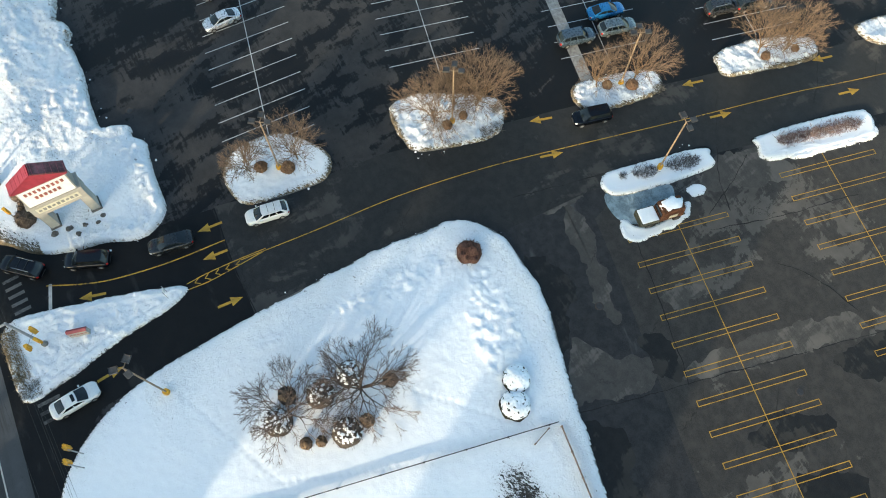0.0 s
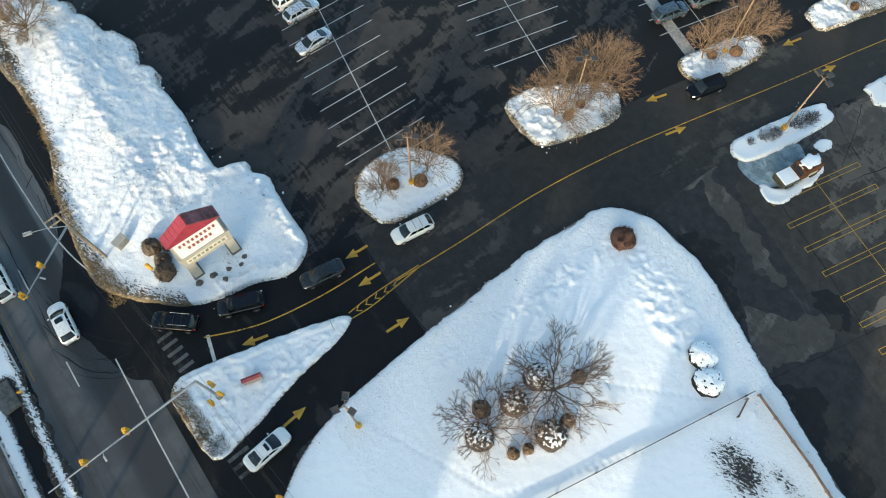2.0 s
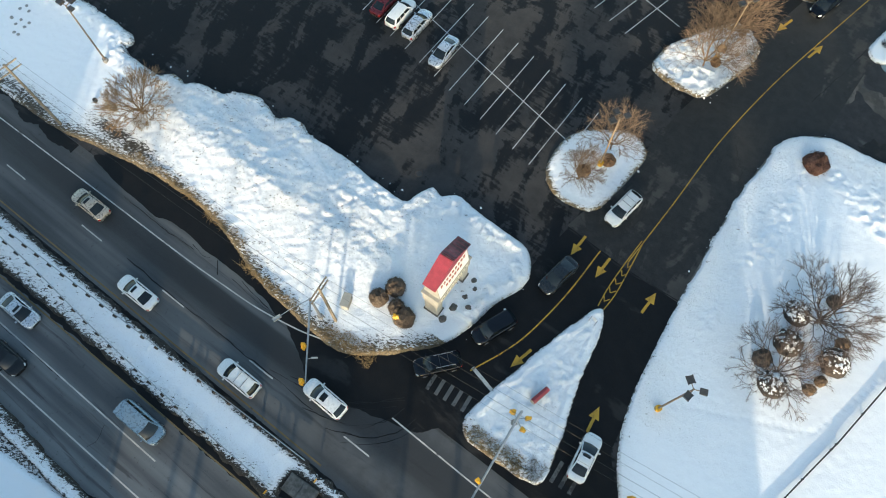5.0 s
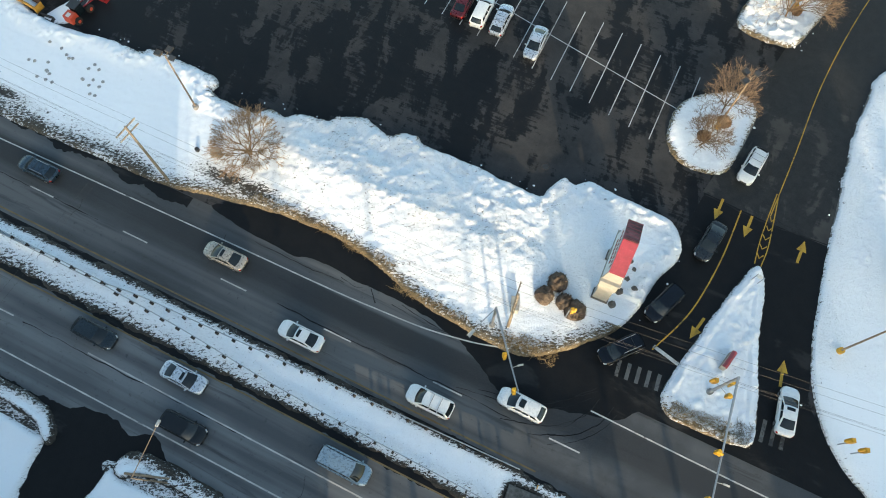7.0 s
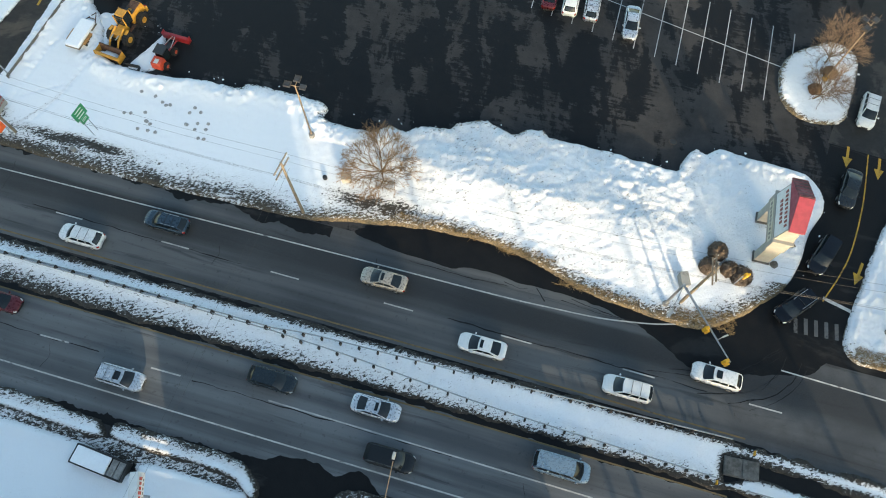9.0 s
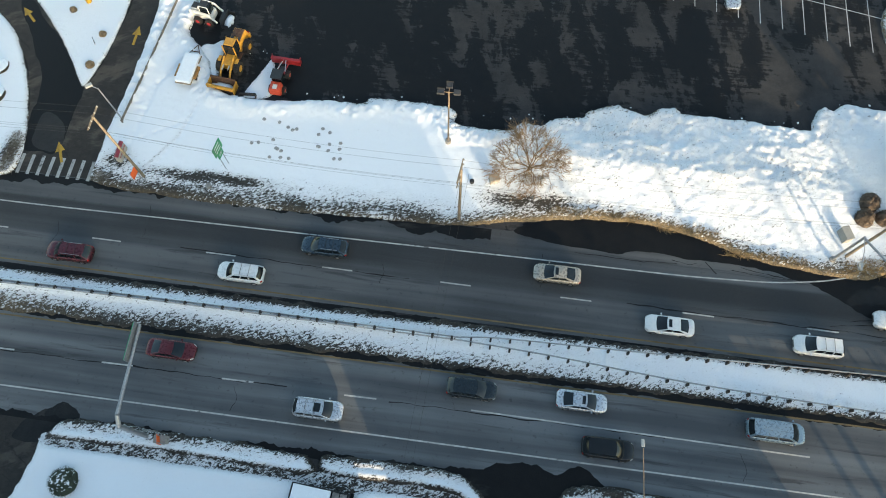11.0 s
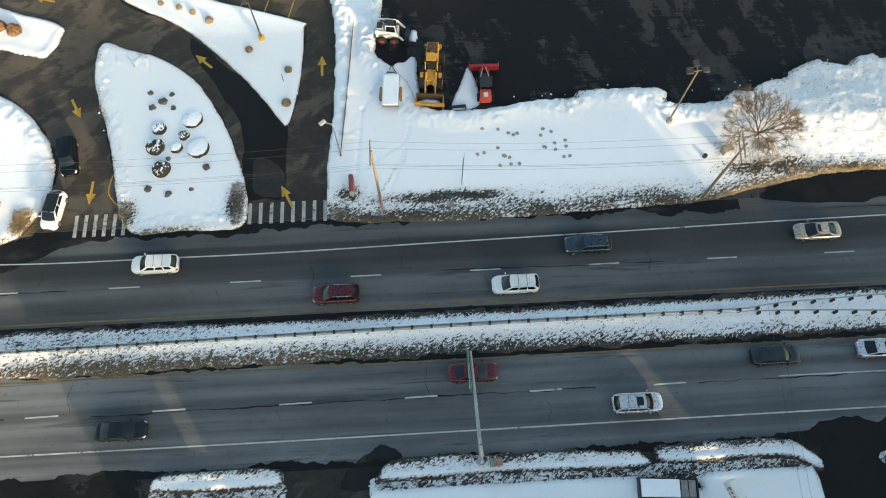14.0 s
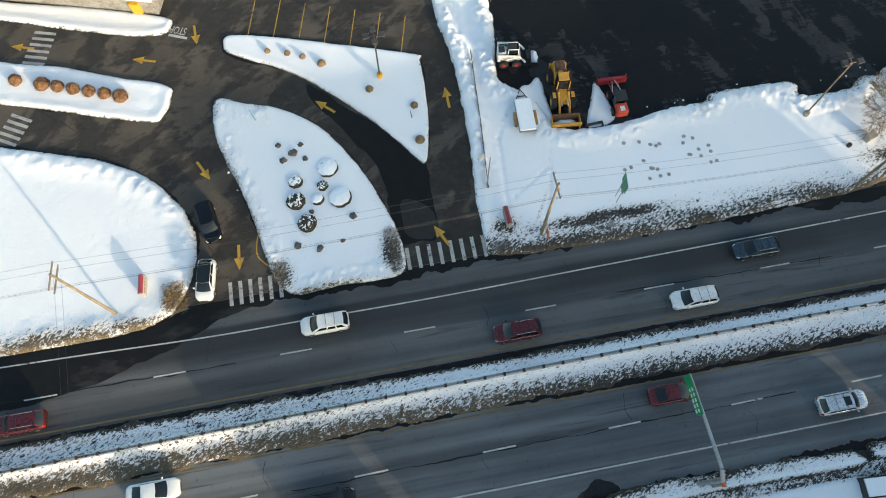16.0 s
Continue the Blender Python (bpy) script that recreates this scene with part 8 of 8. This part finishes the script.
for v in bm.verts:
    v.co = Vector((2.25 + v.co.x * 0.40, v.co.y * 0.9, 0.22 + v.co.z))
part("snow_load", bm, M_SNOWCAP, sk, "snow lying in the bucket", smooth=True)

M_TANSTEEL = plain("rusty_orange_steel", (0.34, 0.17, 0.045), 0.7, 0, 0.35, 4)
# flat trailer under snow
tl = thing("flat_trailer", 15.35, 21.3, snow_z(15.3, 21.3) - 0.05, 87, "small flat trailer with orange mudguards buried under snow", "trailer")
bm = fresh()
box(bm, (0, 0, 0.55), (4.0, 1.85, 0.18), 0, 0.02)
part("deck", bm, M_WOOD, tl)
bm = fresh()
box(bm, (0, 0, 0.82), (3.95, 1.8, 0.38), 0, 0.14)
part("snow_load", bm, M_SNOWCAP, tl, "thick even snow on the deck")
for sy in (-1.12, 1.12):
    bm = fresh()
    box(bm, (-0.35, sy, 0.62), (1.7, 0.30, 0.14), 0, 0.04)
    part("mudguard", bm, M_TANSTEEL, tl, "orange mudguard")
    for sx in (-0.75, 0.05):
        big_wheel(tl, sx, sy, 0.30, 0.29, 0.22, M_SILVER)
bm = fresh()
for sy in (-0.75, 0.75):
    rod(bm, (1.95, sy, 0.55), (3.45, 0, 0.5), 0.05, n=6)
box(bm, (2.5, 0, 0.55), (0.08, 0.9, 0.08), 0)
part("drawbar", bm, M_RUST, tl)

# spare bucket in the snow
pb = thing("spare_bucket", 22.65, 18.95, snow_z(22.6, 18.9), 4, "black spare bucket lying in the snow bank", "bucket")
bm = fresh()
box(bm, (0, 0.25, 0.35), (1.9, 0.08, 0.6), 0, 0.02)
box(bm, (0, -0.05, 0.08), (1.9, 0.6, 0.07), 0, 0.02)
part("shell", bm, M_TRIM, pb)
for sx in (-0.95, 0.95):
    bm = fresh()
    box(bm, (sx, -0.02, 0.3), (0.06, 0.65, 0.5), 0, 0.02)
    part("cheek", bm, M_TRIM, pb)
snow_field("snow_patch", "scraped snow left between the machines", [(22.0, 19.0), (25.0, 19.6), (24.9, 22.2), (24.2, 24.6), (23.6, 23.0)], 0.16, 0.10, 0.05, 0.5, 0.05, 1.5, 0.12, 401)
snow_field("snow_patch", "scraped snow left between the machines", [(16.2, 20.5), (18.4, 20), (18.3, 23), (18.0, 26.2), (17.0, 25.6), (15.6, 25.0)], 0.16, 0.12, 0.1, 0.6, 0.1, 1.2, 0.22, 402)

# ---- old truck by the planter ----
M_OLIVE = plain("olive_drab_paint", (0.062, 0.062, 0.038), 0.7, 0, 0.3, 3)
M_CANVAS = plain("brown_canvas", (0.105, 0.046, 0.024), 0.85, 0, 0.35, 4, 0.2, 0, 0.3)
snow_field("snow_patch", "snow left round the parked truck", [(123.0, 70.3), (125.0, 69.7), (126.0, 71.5), (126.1, 74), (125.9, 77.2), (124.6, 78.6), (124.2, 78.0), (125.1, 76.8), (125.2, 73), (124.4, 71.3), (123.2, 70.9)], 0.17, 0.08, 0.06, 0.6, 0.06, 1.5, 0.3, 403)
snow_field("snow_patch", "small melting snow patch on wet asphalt", [(123.0, 79.2), (123.2, 80.8), (123.8, 81.2), (124.3, 80.3), (124.0, 79.2)], 0.14, 0.05, 0.03, 0.4, 0.05, 1.2, 0.3, 405)
slush = sheet("ground_slush", smooth_loop([(119.4, 70.6), (120.6, 74.2), (121.5, 77.6), (122.9, 77.6), (124.2, 76.2), (124.4, 72.4), (122.6, 70.2)]).tolist(), 0.034, M_ICE, "bluish refrozen slush between planter and truck", "ice")
tk = thing("old_truck", 124.4, 74.3, 0.06, 80, "old olive truck with snowy brown cab by a planter", "truck")
bm = fresh()
box(bm, (0, 0, 0.62), (5.4, 1.7, 0.22), 0, 0.04)
part("chassis", bm, M_OLIVE, tk)
bm = fresh()
box(bm, (-1.55, 0, 0.98), (2.1, 1.95, 0.5), 0, 0.05)
part("bed", bm, M_OLIVE, tk)
bm = fresh()
box(bm, (-1.55, 0, 1.26), (1.9, 1.75, 0.18), 0, 0.07)
part("bed_snow", bm, M_SNOWCAP, tk, "snow heaped in the bed")
bm = fresh()
box(bm, (0.95, 0, 1.55), (2.9, 1.95, 1.75), 0, 0.16, taper=0.88)
part("cab", bm, M_CANVAS, tk, "brown box cab")
bm = lumpy_ball(1.0, 0.30, 9, 0.22, 3)
for v in bm.verts:
    v.co = Vector((0.95 + v.co.x * 1.25, 0.1 + v.co.y * 0.78, 2.40 + v.co.z * 0.55))
part("roof_snow", bm, M_SNOWCAP, tk, "uneven snow on the cab roof", smooth=True)
bm = fresh()
box(bm, (-0.42, 0, 1.75), (0.05, 1.5, 0.6), 0, 0.01)
part("rear_window", bm, M_GLASS, tk)
bm = fresh()
box(bm, (0.95, -1.0, 1.5), (1.0, 0.03, 0.6), 0)
part("side_panel", bm, M_BOARD, tk, "pale panel on the cab side")
for sx in (-1.6, 1.7):
    for sy in (-0.85, 0.85):
        big_wheel(tk, sx, sy, 0.42, 0.42, 0.28, M_OLIVE)

# ---- things south of the highway ----
ss = thing("shop_sign", 44.6, -23.4, snow_z(44.6, -23.4) - 0.05, -70, "long cream shop sign with red lettering on a post", "shop sign")
bm = fresh()
rod(bm, (0, 0, 0), (0, 0, 2.2), 0.14, n=10)
part("post", bm, M_STEEL, ss)
bm = fresh()
box(bm, (0, 0, 2.9), (3.9, 0.75, 1.5), 0, 0.04)
body = part("cabinet", bm, M_SIGNWHITE, ss)
for s in (-1, 1):
    for k in range(8):
        bm = fresh()
        box(bm, (-1.4 + 0.4 * k, s * 0.385, 3.05), (0.26, 0.02, 0.6 if k % 3 == 0 else 0.42), 0)
        part("letter_bar", bm, M_MORANGE, body)
        bm = fresh()
        box(bm, (-1.3 + 0.37 * k, s * 0.385, 2.45), (0.22, 0.02, 0.2), 0)
        part("letter_bar", bm, M_GREYBAR, body)
vb = thing("dumpster_pen", 39.2, -21.9, 0, -4, "low dark-framed bin pen roofed with snow", "bin pen")
bm = fresh()
for sy in (-0.85, 0.85):
    box(bm, (0, sy, 0.5), (5.2, 0.10, 1.1), 0, 0.02)
for sx in (-2.6, 2.6):
    box(bm, (sx, 0, 0.5), (0.10, 1.75, 1.1), 0, 0.02)
part("frame", bm, M_TRIM, vb)
bm = fresh()
box(bm, (-0.75, 0, 0.98), (3.5, 1.55, 0.28), 0, 0.08)
part("snow_roof", bm, M_SNOWCAP, vb, "even snow on the lid")
for dx in (1.45, 2.15):
    bm = fresh()
    box(bm, (dx, 0, 0.9), (0.62, 1.5, 0.08), 0, 0.02)
    part("lid", bm, M_CONC, vb)
fl = thing("rail_arm", 40.2, -25.9, snow_z(40, -25.9), -8, "thin dark metal rail sticking out of the snow", "rail")
bm = fresh()
rod(bm, (-2.5, 0, 0.6), (2.6, 0, 0.6), 0.05, n=8)
part("bar", bm, M_TRIM, fl)
for sx in (-2.4, 2.4):
    bm = fresh()
    rod(bm, (sx, 0, -0.2), (sx, 0, 0.6), 0.05, n=8)
    part("post", bm, M_TRIM, fl)

# ---- covered way beyond the long divider island ----
cw = thing("covered_way", -43.0, 50.6, 0, -17, "long low covered way with snow on its flat roof", "covered way")
bm = fresh()
box(bm, (0, 0, 1.35), (41, 3.2, 2.7), 0, 0.03)
part("wall", bm, M_CONC, cw)
bm = fresh()
box(bm, (0, 0, 2.9), (41.6, 4.2, 0.45), 0, 0.12)
part("snow_roof", bm, M_SNOWCAP, cw, "even snow on the flat roof")
bm = fresh()
box(bm, (18.2, -1.75, 1.0), (1.1, 0.5, 1.9), 0, 0.03)
part("end_post", bm, M_YEL, cw, "yellow painted end post")

# ---- unseen blocks added south of the highway to shape its shade ----
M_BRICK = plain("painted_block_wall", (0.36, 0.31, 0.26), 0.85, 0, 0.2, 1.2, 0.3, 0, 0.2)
LOW_BLOCK = "unseen block with a flat snowy roof, added for shade"
TALL_BLOCK = "unseen tall block with a flat snowy roof, added for shade"
for x0, x1, h, label in ((8.7, 13.6, 12.0, LOW_BLOCK), (18.9, 24.9, 12.0, LOW_BLOCK), (25.0, 58.2, 18.0, TALL_BLOCK), (64.6, 81.9, 18.0, TALL_BLOCK), (82.0, 98.5, 11.6, LOW_BLOCK), (98.7, 130.0, 6.4, LOW_BLOCK), (151.0, 170.0, 23.2, TALL_BLOCK), (193.2, 205.0, 31.8, TALL_BLOCK), (205.2, 211.5, 37.0, TALL_BLOCK)):
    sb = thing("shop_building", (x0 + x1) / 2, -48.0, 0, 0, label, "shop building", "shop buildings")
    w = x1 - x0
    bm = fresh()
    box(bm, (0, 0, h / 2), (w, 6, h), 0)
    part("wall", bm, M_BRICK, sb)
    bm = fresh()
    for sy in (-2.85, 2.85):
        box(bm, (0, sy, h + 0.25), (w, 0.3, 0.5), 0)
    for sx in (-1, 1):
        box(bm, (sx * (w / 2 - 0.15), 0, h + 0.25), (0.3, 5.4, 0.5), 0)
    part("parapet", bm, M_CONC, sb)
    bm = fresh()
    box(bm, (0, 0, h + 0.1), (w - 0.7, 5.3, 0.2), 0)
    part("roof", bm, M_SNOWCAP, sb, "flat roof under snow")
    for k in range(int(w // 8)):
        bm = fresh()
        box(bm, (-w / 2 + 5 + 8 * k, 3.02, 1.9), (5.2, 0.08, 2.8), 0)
        part("block_window", bm, M_GLASS, sb)
    # Added boxes that roughen the edge of the cast shade.
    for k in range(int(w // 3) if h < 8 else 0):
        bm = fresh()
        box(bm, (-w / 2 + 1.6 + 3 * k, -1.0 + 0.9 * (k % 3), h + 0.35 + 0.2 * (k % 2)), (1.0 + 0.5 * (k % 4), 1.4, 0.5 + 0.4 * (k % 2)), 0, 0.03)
        part("edge_box", bm, M_STEEL, sb)
    # Added fillers between the blocks, so that only narrow beams of sun pass.
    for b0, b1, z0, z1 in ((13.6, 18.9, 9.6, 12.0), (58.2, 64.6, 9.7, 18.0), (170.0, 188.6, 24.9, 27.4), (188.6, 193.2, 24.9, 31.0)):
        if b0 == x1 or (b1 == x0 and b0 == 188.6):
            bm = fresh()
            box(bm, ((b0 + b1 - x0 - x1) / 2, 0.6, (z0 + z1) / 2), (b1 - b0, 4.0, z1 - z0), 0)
            part("gap_block", bm, M_BRICK, sb, "unseen block closing the upper part of a gap")
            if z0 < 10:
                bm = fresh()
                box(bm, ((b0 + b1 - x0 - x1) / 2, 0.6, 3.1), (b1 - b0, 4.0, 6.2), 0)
                part("gap_foot", bm, M_BRICK, sb, "unseen block closing the foot of a gap")


def raised_deck(x0, x1, z0, z1, pitch, label, upper=None):
    """An unseen deck on columns, added to block part of the low sun."""
    ob = thing("raised_deck", (x0 + x1) / 2, -46.0, 0, 0, label, "raised deck", "raised decks")
    w = x1 - x0
    bm = fresh()
    box(bm, (0, 0, (z0 + z1) / 2), (w, 2.4, z1 - z0), 0)
    part("deck", bm, M_BRICK, ob)
    bm = fresh()
    box(bm, (0, 0, z1 + 0.08), (w, 2.4, 0.16), 0)
    part("snow_cap", bm, M_SNOWCAP, ob, "snow lying along the top")
    k = 1.0
    while k < w:
        bm = fresh()
        rod(bm, (-w / 2 + k, 0, 0), (-w / 2 + k, 0, z0), 0.3, 0.3, 12)
        part("column", bm, M_CONC, ob)
        if upper:
            bm = fresh()
            rod(bm, (-w / 2 + k, 0.9, z1), (-w / 2 + k, 0.9, upper[0]), 0.1, 0.1, 10)
            part("short_post", bm, M_CONC, ob)
        k += pitch
    if upper:
        bm = fresh()
        box(bm, (0, 0.9, sum(upper) / 2), (w, 0.5, upper[1] - upper[0]), 0)
        part("upper_deck", bm, M_BRICK, ob)
    return ob


# The slit between the two tiers lets a band of sun through.
raised_deck(98.6, 130.4, 9.3, 9.9, 9.5, "unseen two-tiered deck on columns, added to band the sunlight", (10.9, 12.0))
raised_deck(130.6, 150.6, 13.3, 17.4, 6.0, "unseen high deck on columns, added to shade the yard")
# Unseen slab added to keep sun off the bank's northern slope and lot.
canopy = thing("deck_canopy", 106.2, -55.0, 0, 0, "unseen wide flat slab on slim columns, added for shade", "canopy")
bm = fresh()
box(bm, (0, 0, 21.2), (48.4, 20, 0.5), 0)
part("slab", bm, M_CONC, canopy)
bm = fresh()
box(bm, (0, 0, 21.55), (48.4, 20, 0.2), 0)
part("snow_roof", bm, M_SNOWCAP, canopy, "even snow on the canopy")
for sx in (-23, -11.5, 0, 11.5, 23):
    bm = fresh()
    rod(bm, (sx, -9, 0), (sx, -9, 21.0), 0.25, 0.25, 12)
    part("column", bm, M_CONC, canopy)
